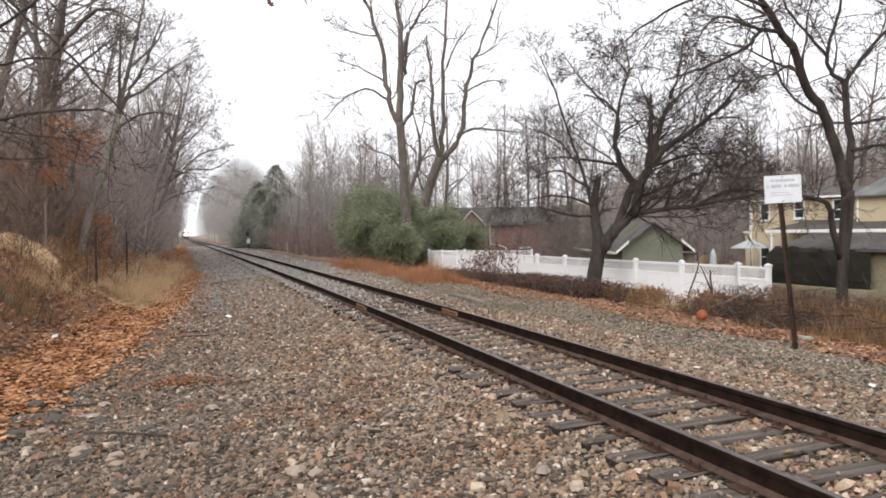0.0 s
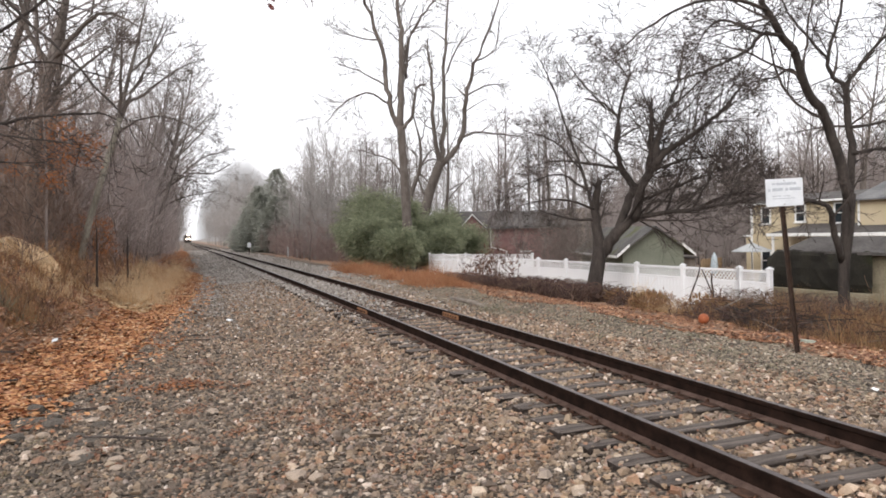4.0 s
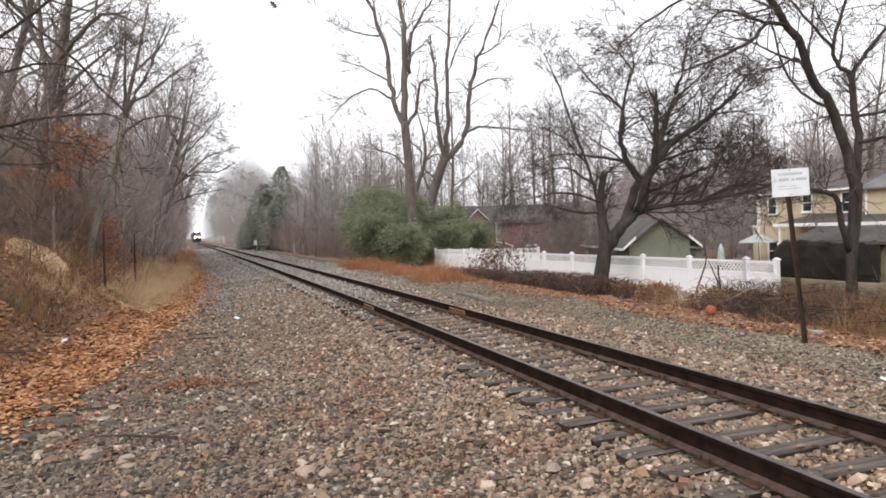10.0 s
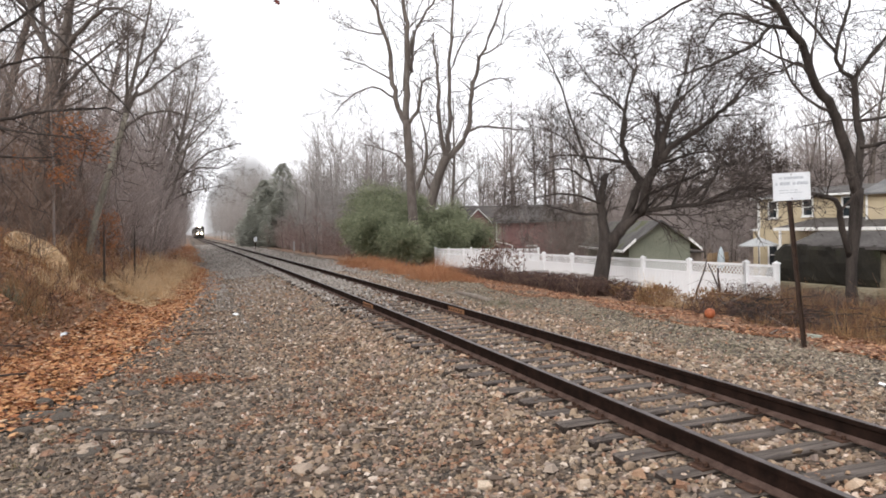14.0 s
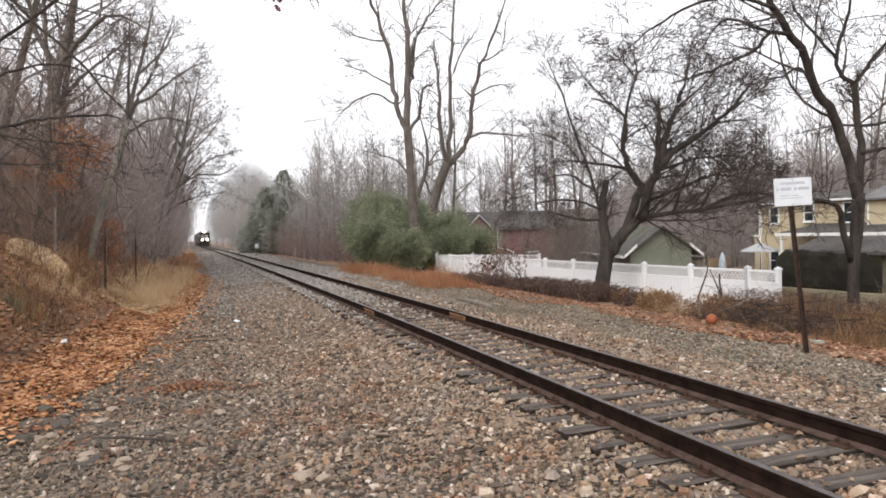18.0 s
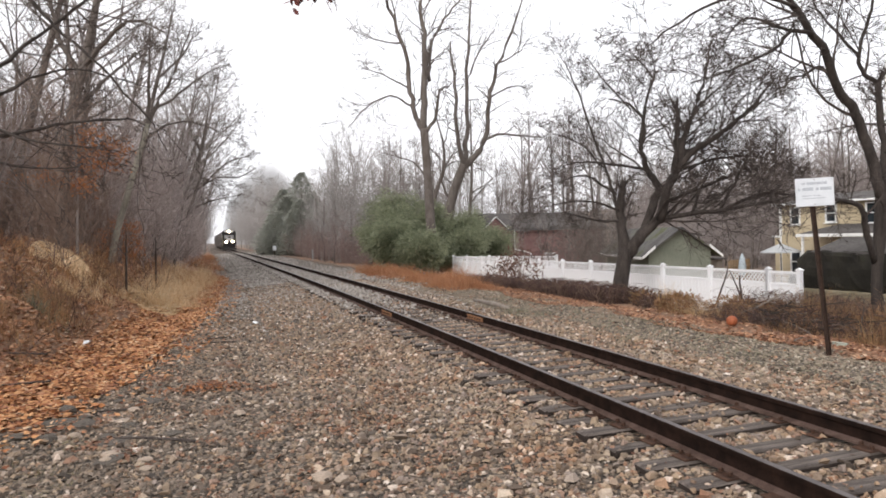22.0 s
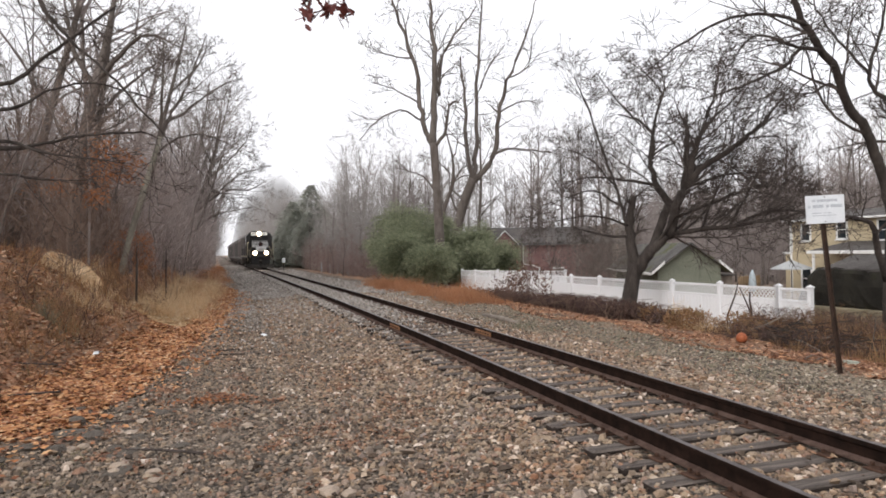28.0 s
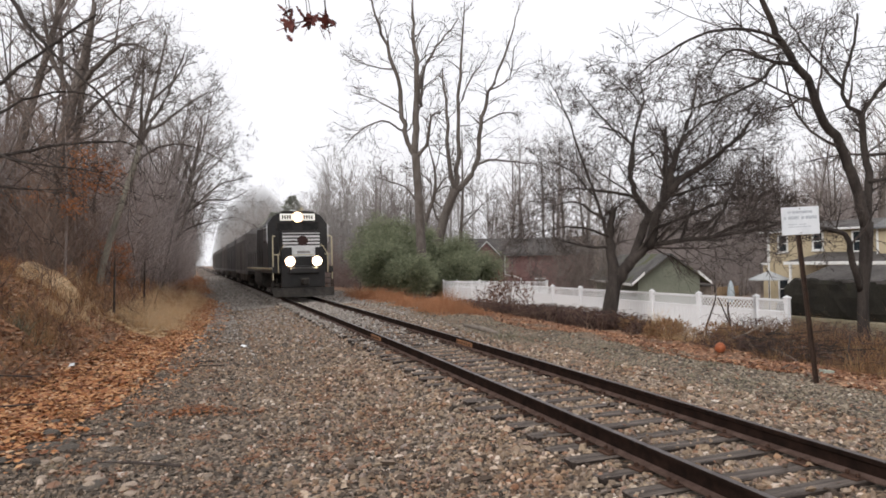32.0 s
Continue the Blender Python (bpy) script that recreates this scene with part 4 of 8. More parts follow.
add_limb(tree, "limb", look_of, 9, (-0.09, 0.01, 1.75, 0.079), (-0.51, -0.12, 2.54, 0.072), (-0.8, -0.21, 3.04, 0.058), (-1.73, -0.28, 3.2, 0.043), (-2.68, -0.23, 3.33, 0.022))
add_limb(tree, "limb", look_of, 10, (-1.84, -0.01, 6.83, 0.05), (-2.43, -0, 6.83, 0.043), (-2.88, -0.06, 6.42, 0.036), (-3.58, -0.12, 6.12, 0.032), (-4.36, -0.16, 5.81, 0.025), (-5.15, -0.08, 5.58, 0.014))
add_limb(tree, "limb", look_of, 8, (-1.89, 0.01, 6.85, 0.043), (-2.28, 0.38, 7, 0.036), (-2.74, 0.77, 7.32, 0.029), (-2.96, 1.07, 7.19, 0.022), (-3.1, 1.32, 6.76, 0.014))
add_limb(tree, "limb", look_of, 8, (0.4, 0.14, 4.9, 0.043), (1.32, 0.01, 5.04, 0.036), (2.42, -0.18, 5.4, 0.022))
add_limb(tree, "limb", look_of, 8, (0.33, 0.04, 4.28, 0.05), (1.11, -0.14, 4.38, 0.036), (2.31, -0.38, 4.42, 0.022))
add_limb(tree, "limb", look_of, 8, (-1.12, 0.11, 5.85, 0.043), (-1.22, 0.38, 6.23, 0.036), (-1.41, 0.65, 6.08, 0.025), (-1.69, 0.98, 6.04, 0.014))
add_limb(tree, "limb", look_of, 9, (-2.29, -0.04, 7.35, 0.043), (-3.26, 0.02, 7.51, 0.036), (-4.38, 0.11, 7.3, 0.029), (-5.37, 0.15, 6.76, 0.022), (-6.04, 0.18, 6.26, 0.011))
add_limb(tree, "limb", look_of, 8, (0.17, 0.5, 6.51, 0.036), (-0.33, 0.6, 7.03, 0.029), (-0.89, 0.72, 7.68, 0.022), (-1.31, 0.8, 8.45, 0.014))

# two tall trees behind the evergreen shrubs
TWIG["least"], TWIG["kink"] = 0.0095, 0.07
tree = start_tree("tall_tree", "tall bare grey tree with a straight trunk behind evergreen shrubs", pose(14.5, 43.9, -1.4))
look_of = (random.Random(21), M_BARKGREY, [(3, 48, 0.8, 0.22, 0.03), (2, 46, 0.7, 0.24, 0.02), (1, 42, 0.7, 0.2, 0.0), (0, 40, 0.5, 0.15, 0.0)], 0.25)
add_limb(tree, "trunk", look_of, 0, (0.08, 0.2, -0.81, 0.408), (0.03, 0.3, 1.87, 0.357), (-0.06, 0.51, 7.21, 0.289), (-0.16, 0.65, 10.42, 0.281))
add_limb(tree, "limb", look_of, 17, (-0.17, 0.65, 10.19, 0.204), (-0.63, 0.86, 11.2, 0.17), (-0.92, 1.02, 12.96, 0.162), (-1.18, 1.21, 15.64, 0.128), (-2.07, 1.65, 18.72, 0.102), (-2.75, 1.99, 21.41, 0.051))
add_limb(tree, "limb", look_of, 17, (-0.17, 0.65, 10.19, 0.238), (-0.01, 1, 13, 0.221), (0.25, 1.23, 16.51, 0.17), (0.15, 1.45, 18.86, 0.119), (0.15, 1.66, 21.99, 0.043))
add_limb(tree, "limb", look_of, 16, (-0.11, 1.04, 13.23, 0.136), (0.6, 1.13, 14.21, 0.128), (0.85, 1.43, 16.61, 0.102), (2.08, 1.24, 18.51, 0.068), (3.34, 0.92, 20.15, 0.034))
add_limb(tree, "limb", look_of, 10, (-0.09, 0.62, 10.19, 0.128), (0.45, 0.01, 11.09, 0.111), (0.73, -0.25, 12.78, 0.085), (1.31, -0.68, 13.1, 0.051))
add_limb(tree, "limb", look_of, 13, (-0.81, 0.95, 11.97, 0.076), (-2.35, 1.02, 12.63, 0.06), (-3.95, 1.18, 11.88, 0.043), (-5.17, 1.28, 10.59, 0.017))
add_limb(tree, "limb", look_of, 12, (-1.12, 1.11, 13.27, 0.068), (-2.46, 2.51, 14.42, 0.043), (-3.75, 3.67, 15.08, 0.017))
add_limb(tree, "limb", look_of, 12, (-1.3, 1.28, 16.33, 0.068), (-2.42, 2.36, 16.62, 0.043), (-4.14, 3.68, 17.62, 0.017))
add_limb(tree, "limb", look_of, 10, (-0.21, 0.56, 7.14, 0.068), (-0.81, 1.36, 8.25, 0.051), (-2.6, 2.61, 9.02, 0.025))
tree = start_tree("forked_tree", "tall bare tree forking into spreading limbs behind evergreen shrubs", pose(19.4, 54.7, -1.9))
look_of = (random.Random(22), M_BARKGREY, [(3, 48, 0.8, 0.22, 0.03), (2, 46, 0.7, 0.24, 0.02), (1, 42, 0.7, 0.2, 0.0), (0, 40, 0.5, 0.15, 0.0)], 0.25)
add_limb(tree, "trunk", look_of, 0, (-0.54, 0.02, -2.26, 0.475), (-0.14, 0.06, 3.91, 0.437), (0.6, -0.11, 7.22, 0.399), (1.49, -0.37, 9.58, 0.38))
add_limb(tree, "limb", look_of, 17, (1.39, -0.34, 9.39, 0.209), (1.06, -0.58, 11.44, 0.18), (0.77, -0.64, 16.1, 0.123), (0.46, -0.72, 19.79, 0.057))
add_limb(tree, "limb", look_of, 17, (1.49, -0.38, 9.48, 0.228), (1.91, -0.13, 11.99, 0.19), (2.22, 0.21, 16.36, 0.152), (2.85, 0.59, 22.24, 0.095), (3.25, 0.78, 26.18, 0.038))
add_limb(tree, "limb", look_of, 18, (1.57, -0.41, 9.39, 0.266), (2.51, -0.95, 10.38, 0.237), (3.3, -1.4, 12.32, 0.199), (3.56, -1.61, 15.57, 0.162), (4.51, -2.09, 18.41, 0.123), (5.97, -2.74, 22.43, 0.067), (6.68, -3.13, 25.14, 0.028))
add_limb(tree, "limb", look_of, 14, (3.14, -1.26, 11.58, 0.114), (4.23, -2.09, 11.96, 0.095), (5.76, -3.21, 11.65, 0.067), (7.64, -4.58, 11.23, 0.028))
add_limb(tree, "limb", look_of, 12, (3.64, -1.65, 15.1, 0.076), (5.47, -1.89, 15.99, 0.057), (7.06, -2.08, 15.84, 0.019))
add_limb(tree, "limb", look_of, 12, (4.23, -2, 17.86, 0.076), (5.58, -2.92, 18.65, 0.057), (5.98, -3.31, 21.33, 0.028))
add_limb(tree, "limb", look_of, 12, (2.24, 0.22, 16.84, 0.095), (3.43, 0.17, 19.29, 0.067), (4.89, -0, 21.27, 0.028))
add_limb(tree, "limb", look_of, 10, (0.48, -0.1, 6.28, 0.114), (-0.13, 0.74, 8.24, 0.076), (-0.1, 1.34, 10.71, 0.038))
tree = start_tree("slender_tree", "slender bare tree between the two tall trees", pose(15.9, 48.0, -1.5))
look_of = (random.Random(23), M_BARKGREY, [(5, 46, 0.8, 0.17, 0.03), (3, 44, 0.75, 0.2, 0.02), (1, 42, 0.7, 0.2, 0.0), (0, 40, 0.5, 0.15, 0.0)], 0.3)
add_limb(tree, "trunk", look_of, 3, (-0.01, 0.53, 2.68, 0.2), (0.25, 0.52, 5.6, 0.17), (0.57, 0.44, 6.76, 0.15), (1.05, 0.3, 8.17, 0.13), (1.12, 0.33, 9.97, 0.09), (0.79, 0.51, 11.65, 0.05), (0.46, 0.7, 13.55, 0.02))
add_limb(tree, "limb", look_of, 5, (1.05, 0.3, 8.09, 0.08), (1.89, 0.44, 9.29, 0.06), (2.72, 0.57, 9.61, 0.025))
add_limb(tree, "limb", look_of, 5, (1.02, 0.32, 8.3, 0.07), (1.56, -0.41, 8.64, 0.05), (2.38, -1.16, 8.61, 0.03), (3.22, -1.81, 8.31, 0.012))
add_limb(tree, "limb", look_of, 4, (1.03, 0.29, 7.67, 0.06), (1.62, 0.48, 7.19, 0.04), (2.13, 0.7, 6.65, 0.02))
add_limb(tree, "limb", look_of, 5, (1.11, 0.33, 9.76, 0.06), (1.64, 0.71, 11.29, 0.04), (1.65, 1.09, 13.04, 0.015))
add_limb(tree, "limb", look_of, 5, (0.92, 0.37, 8.93, 0.06), (-0.1, 0.14, 9.71, 0.04), (-1.05, 0.09, 10.1, 0.015))
tree = start_tree("slender_tree", "slender dark bare tree behind the evergreen shrubs", pose(20.6, 59.4, -2.0))
look_of = (random.Random(24), M_BARKGREY, [(5, 46, 0.8, 0.17, 0.03), (3, 44, 0.75, 0.2, 0.02), (1, 42, 0.7, 0.2, 0.0), (0, 40, 0.5, 0.15, 0.0)], 0.3)
add_limb(tree, "trunk", look_of, 5, (2.41, -0.74, 2.94, 0.17), (2.46, -0.67, 5.78, 0.15), (2.73, -0.67, 9.14, 0.12), (2.81, -0.58, 12.75, 0.08), (2.89, -0.5, 16.11, 0.03))
add_limb(tree, "limb", look_of, 6, (2.69, -0.73, 6.81, 0.07), (4.2, -0.72, 8.36, 0.05), (5.77, -0.73, 9.77, 0.02))
add_limb(tree, "limb", look_of, 5, (2.67, -0.7, 7.59, 0.06), (3.91, -1.79, 8.22, 0.04), (4.65, -2.55, 6.54, 0.015))
add_limb(tree, "limb", look_of, 5, (2.73, -0.67, 9.14, 0.06), (2.15, 0.26, 11.19, 0.04), (2.1, 0.76, 12.66, 0.015))
add_limb(tree, "limb", look_of, 5, (2.75, -0.62, 10.94, 0.05), (3.35, -1.32, 12.66, 0.03), (3.67, -1.72, 14.14, 0.012))

# trees at the edge of the wooded bank
TWIG["least"], TWIG["kink"] = 0.0058, 0.03
tree = start_tree("woodland_tree", "bare woodland tree leaning out over the grassy bank", pose(-4.41, 25.2, 0.94))
look_of = (random.Random(31), M_BARKGREY, [(6, 50, 0.6, 0.12, 0.02), (4, 50, 0.6, 0.15, 0.0), (2, 45, 0.6, 0.15, 0.0), (0, 40, 0.5, 0.15, 0.0)], 0.3)
add_limb(tree, "trunk", look_of, 4, (0, -0, 0, 0.24), (0.13, 0.03, 2.52, 0.2), (0.43, -0.01, 4.86, 0.17), (0.8, 0.12, 6.53, 0.15), (1.13, 0.26, 8.04, 0.12), (1.42, 0.42, 9.76, 0.07))
add_limb(tree, "limb", look_of, 9, (0.78, 0.13, 6.44, 0.1), (0.21, 0.48, 7.49, 0.08), (-0.07, 0.73, 8.63, 0.06), (-0.26, 0.95, 9.77, 0.03))
add_limb(tree, "limb", look_of, 10, (0.89, 0.09, 6.8, 0.09), (1.8, -0.44, 7.68, 0.07), (2.52, -1.02, 8.04, 0.05), (3.51, -1.63, 7.51, 0.02))
add_limb(tree, "limb", look_of, 9, (0.53, -0.03, 5.22, 0.08), (1.11, 0.63, 6.11, 0.06), (1.96, 0.98, 7.08, 0.04), (2.57, 1.2, 7.66, 0.02))
add_limb(tree, "limb", look_of, 8, (0.32, 0.01, 3.96, 0.07), (-0.43, 0.86, 5.16, 0.05), (-0.99, 1.55, 6.57, 0.03))
tree = start_tree("woodland_tree", "bare woodland tree leaning out over the grassy bank", pose(-4.13, 35.81, 1.29))
look_of = (random.Random(32), M_BARKGREY, [(6, 50, 0.6, 0.12, 0.02), (4, 50, 0.6, 0.15, 0.0), (2, 45, 0.6, 0.15, 0.0), (0, 40, 0.5, 0.15, 0.0)], 0.3)
add_limb(tree, "trunk", look_of, 6, (0, -0, -0, 0.15), (0.37, -0.1, 1.3, 0.14), (1.01, -0.28, 3.25, 0.13), (1.5, -0.42, 4.81, 0.12), (2.02, -0.32, 7.2, 0.1), (2.64, -0.27, 9.62, 0.07), (3.1, -0.27, 11.63, 0.04))
add_limb(tree, "limb", look_of, 9, (1.96, -0.31, 6.86, 0.07), (2.96, -0.46, 7.4, 0.06), (3.93, -0.59, 8.22, 0.045), (5.21, -0.84, 9.03, 0.02))
add_limb(tree, "limb", look_of, 9, (1.67, -0.35, 5.48, 0.06), (2.65, -1.13, 6.04, 0.05), (3.87, -2.03, 6.06, 0.035), (5.27, -2.91, 5.33, 0.015))
add_limb(tree, "limb", look_of, 8, (2.35, -0.3, 8.4, 0.06), (3.49, -1.03, 9.35, 0.045), (4.02, -1.52, 10.29, 0.02))
add_limb(tree, "limb", look_of, 7, (1.34, -0.37, 4.29, 0.05), (0.61, 0.38, 5.82, 0.04), (0.13, 1.05, 7.78, 0.02))
tree = start_tree("woodland_tree", "bare woodland tree leaning out over the grassy bank", pose(-1.85, 49.91, 0.77))
look_of = (random.Random(33), M_BARKGREY, [(6, 50, 0.6, 0.12, 0.02), (4, 50, 0.6, 0.15, 0.0), (2, 45, 0.6, 0.15, 0.0), (0, 40, 0.5, 0.15, 0.0)], 0.3)
add_limb(tree, "trunk", look_of, 8, (0, -0, -0, 0.17), (0.22, -0.02, 2.07, 0.15), (0.71, -0.14, 3.94, 0.13), (1.34, -0, 5.84, 0.11), (2.06, 0.12, 8.14, 0.08), (2.59, 0.43, 10.89, 0.04))
add_limb(tree, "limb", look_of, 12, (0.63, -0.12, 3.75, 0.09), (1.66, -1.01, 4.7, 0.08), (2.89, -2, 5.29, 0.06), (4.07, -2.99, 5.21, 0.045), (5.25, -3.95, 5.77, 0.02))
add_limb(tree, "limb", look_of, 12, (0.94, -0.11, 4.51, 0.08), (2.39, -0.09, 5.46, 0.06), (3.59, 0.02, 6.55, 0.045), (4.94, 0.06, 6.96, 0.02))
add_limb(tree, "limb", look_of, 10, (1.42, -0.02, 6.03, 0.07), (2.82, 0.02, 7.39, 0.05), (4.04, 0.03, 8.76, 0.03), (4.68, 0.15, 10.16, 0.015))
add_limb(tree, "limb", look_of, 11, (0.37, -0.06, 2.44, 0.07), (1.61, -1.14, 3.5, 0.055), (3.01, -2.3, 3.87, 0.04), (4.43, -3.48, 4.08, 0.02))
add_limb(tree, "limb", look_of, 8, (1.75, 0.11, 7.38, 0.05), (1.11, 0.09, 9.25, 0.04), (0.84, 0.05, 11.49, 0.02))

tree = start_tree("leaning_tree", "pale lichen-grey bare tree leaning out from the bank", pose(-3.28, 27.8, 1.02))
look_of = (random.Random(37), M_LICHEN, [(6, 50, 0.6, 0.12, 0.02), (4, 50, 0.6, 0.15, 0.0), (2, 45, 0.6, 0.15, 0.0), (0, 40, 0.5, 0.15, 0.0)], 0.3)
add_limb(tree, "trunk", look_of, 0, (-0.1, 0, -0.4, 0.13), (0.26, 0, 1.19, 0.115), (0.58, 0.02, 2.3, 0.11), (0.92, 0, 3.45, 0.105), (1.47, 0.03, 5.22, 0.095))
look_of = (random.Random(38), M_BARKGREY, look_of[2], 0.3)
add_limb(tree, "limb", look_of, 9, (1.45, 0.02, 5.12, 0.075), (1.8, 0.16, 6.0, 0.065), (2.3, 0.3, 7.0, 0.05), (2.75, 0.4, 8.1, 0.035), (3.2, 0.3, 9.3, 0.014))
add_limb(tree, "limb", look_of, 8, (1.44, 0.03, 5.12, 0.07), (1.52, -0.2, 6.2, 0.06), (1.62, -0.3, 7.5, 0.04), (1.7, -0.3, 9.0, 0.016))

TWIG["least"] = 0.0046


def wood_tree(name, label, seed, height, r0, bark, spec, straight=0.03, fork=0.35, least=0.005, count=22):
    """A bare woodland tree with a trunk and a crown of branches, at the origin."""
    rnd = random.Random(seed)
    tree = thing(name, label, "tree")
    p, d = Vector((0, 0, -0.4)), Vector((rnd.gauss(0, 0.05), rnd.gauss(0, 0.05), 1))
    pts, rads, n = [p], [r0 * 1.25], 14
    for i in range(n):
        d = (d + Vector((rnd.gauss(0, straight), rnd.gauss(0, straight), 0.05))).normalized()
        p = p + d * (height / n)
        pts.append(p)
        rads.append(r0 * (1 - (i + 1) / n) ** 0.8 + 0.012)
    part("trunk", Mesh().tube(pts, rads, 7), M_BARKGREY if bark is M_WOODS else bark, tree, smooth=True)
    out = []
    sprout(out, pts, rads, height, -1, rnd, spec, count, 42, 0.33, fork)
    out = [(a, b, [max(least, q) for q in c]) for a, b, c in out]
    part("crown", branch_mesh(out, range(6)), bark, tree)
    return tree


SPEC = [(5, 48, 0.45, 0.16, 0.03), (3, 48, 0.5, 0.2, 0.02), (0, 40, 0.5, 0.15, 0.0)]
SPEC_THIN = [(4, 45, 0.45, 0.15, 0.04), (2, 48, 0.5, 0.2, 0.02), (0, 45, 0.5, 0.15, 0.0)]
SPEC_FAR = [(5, 42, 0.5, 0.08, 0.04), (1, 45, 0.5, 0.12, 0.02), (0, 45, 0.5, 0.15, 0.0)]
SPEC_BUSH = [(4, 45, 0.5, 0.12, 0.03), (2, 45, 0.5, 0.15, 0.0), (0, 40, 0.5, 0.15, 0.0)]
BIG = "bare grey-brown woodland tree beside the railway"
wood = [wood_tree("woodland_tree", BIG, 100 + i, h, r, M_WOODS, SPEC, count=26) for i, (h, r) in enumerate(((15, .17), (17, .2), (13, .14), (18, .21)))]
thin = [wood_tree("young_tree", "slender bare young tree in the woods", 120 + i, h, r, M_WOODS, SPEC_THIN, 0.04, 0.22, 0.006, 22) for i, (h, r) in enumerate(((12, .08), (10, .065), (14, .09)))]
pale = [wood_tree("distant_tree", "bare tree in distant woods, paled for haze", 140 + i, h, r, M_WOODSFAR, SPEC_FAR, 0.025, 0.3, 0.016, 20) for i, (h, r) in enumerate(((19, .22), (17, .17), (21, .24)))]
brush = [wood_tree("bare_shrub", "dense bare brown shrub at the edge of the woods", 160 + i, h, r, M_WOODS, SPEC_BUSH, 0.1, 0.05, 0.008, 22) for i, (h, r) in enumerate(((4.5, .05), (3.5, .04), (5.5, .06)))]


def plant(kind, x, y, group, s=1.0, lean=0.0, az=0.0, sink=0.1, turn=None):
    m = pose(x, y, gz(x, y) - sink) @ Matrix.Rotation(lean, 4, Vector((-math.sin(az), math.cos(az), 0))) @ pose(0, 0, 0, 0, 0, rp.uniform(0, 360) if turn is None else turn)
    ob = copy_thing(kind, m)
    ob.scale = (s, s, s)
    return tagged(ob, group=group)


rp = random.Random(44)
# woods on the bank, leaning a little over the track
for i in range(46):
    y = 26 + 60 * rp.random() ** 1.1
    w = 3.8 + 20 * rp.random() ** 1.3
    x = float(track_x(y) + left_edge(y)) - w
    if x < -0.1 * y and i % 2:
        continue
    plant(rp.choice(wood), x, y, "trees on the wooded bank", rp.uniform(0.65, 1.0), radians(rp.uniform(2, 16) if w < 8 else rp.uniform(0, 9)), rp.uniform(-1.6, 1.2))
for i in range(110):
    y = 19 + 70 * rp.random() ** 1.2
    w = 3.4 + 16 * rp.random() ** 1.2
    if y < 38 and w < 5.5:
        continue
    x = float(track_x(y) + left_edge(y)) - w
    plant(rp.choice(thin), x, y, "young trees on the wooded bank", rp.uniform(0.4, 1.0), radians(rp.uniform(0, 20)), rp.uniform(-3.1, 3.1))
for i in range(24):
    y = 32 + 60 * rp.random()
    x = float(track_x(y) + left_edge(y)) - rp.uniform(2.4, 5)
    plant(rp.choice(wood[:3:2] + thin[:2]), x, y, "trees leaning over the track", rp.uniform(0.5, 0.85), radians(rp.uniform(3, 26)), rp.uniform(-1.1, 1.0))
for i in range(10):
    y = 46 + 46 * rp.random()
    x = float(track_x(y) + left_edge(y)) - rp.uniform(2.4, 5.5)
    plant(rp.choice(wood), x, y, "trees leaning over the track", rp.uniform(0.65, 0.92), radians(rp.uniform(5, 21)), rp.uniform(-0.9, 0.8))
for i in range(34):
    y = 85 + 70 * rp.random()
    x = float(track_x(y) + left_edge(y)) - 1.8 - 18 * rp.random() ** 1.4
    plant(rp.choice(thin + pale), x, y, "trees on the wooded bank", rp.uniform(0.6, 0.95), radians(rp.uniform(2, 16)), rp.uniform(-0.6, 0.6))
for i in range(75):
    y = 26 + 55 * rp.random() ** 1.3
    x = float(track_x(y) + left_edge(y)) - rp.uniform(2.4 if y > 38 else 5.0, 11)
    plant(rp.choice(brush), x, y, "shrubs on the wooded bank", rp.uniform(0.7, 1.5), radians(rp.uniform(0, 15)), rp.uniform(-1, 1))
for i in range(5):
    y = 200 + 60 * rp.random()
    x = float(track_x(y)) - 5.2 - 22 * rp.random() ** 1.5
    plant(rp.choice(pale), x, y, "distant trees along the track", rp.uniform(0.55, 0.9), radians(rp.uniform(0, 6)), rp.uniform(-0.5, 0.5))
# woods on the other side, behind the houses and along the track
for i in range(12):
    y = 120 + 90 * rp.random()
    x = float(track_x(y)) + 5.5 + 16 * rp.random() ** 1.3
    plant(rp.choice(pale), x, y, "trees across the track", rp.uniform(0.65, 0.95))
for i in range(50):
    y = 64 + 80 * rp.random()
    x = float(track_x(y)) + 6.5 + 24 * rp.random() ** 1.3
    plant(rp.choice(pale + thin), x, y, "trees across the track", rp.uniform(0.5, 0.8))
for i in range(5):
    y = 200 + 60 * rp.random()
    x = float(track_x(y)) + 6.0 + 30 * rp.random() ** 1.6
    plant(rp.choice(pale), x, y, "distant trees along the track", rp.uniform(0.6, 0.9))
for i in range(34):
    a = radians(rp.uniform(14, 60))
    d = rp.uniform(72, 125)
    plant(rp.choice(pale), d * math.sin(a), d * math.cos(a), "distant trees behind the houses", rp.uniform(0.5, 0.85))
for i in range(24):
    y = 56 + 60 * rp.random()
    x = float(track_x(y)) + rp.uniform(5.5, 16)
    plant(rp.choice(brush), x, y, "shrubs across the track", rp.uniform(0.8, 1.7))
for i in range(16):
    a = radians(rp.uniform(20, 60))
    d = rp.uniform(66, 80)
    plant(rp.choice(brush), d * math.sin(a), d * math.cos(a), "shrubs behind the houses", rp.uniform(1.0, 1.8))
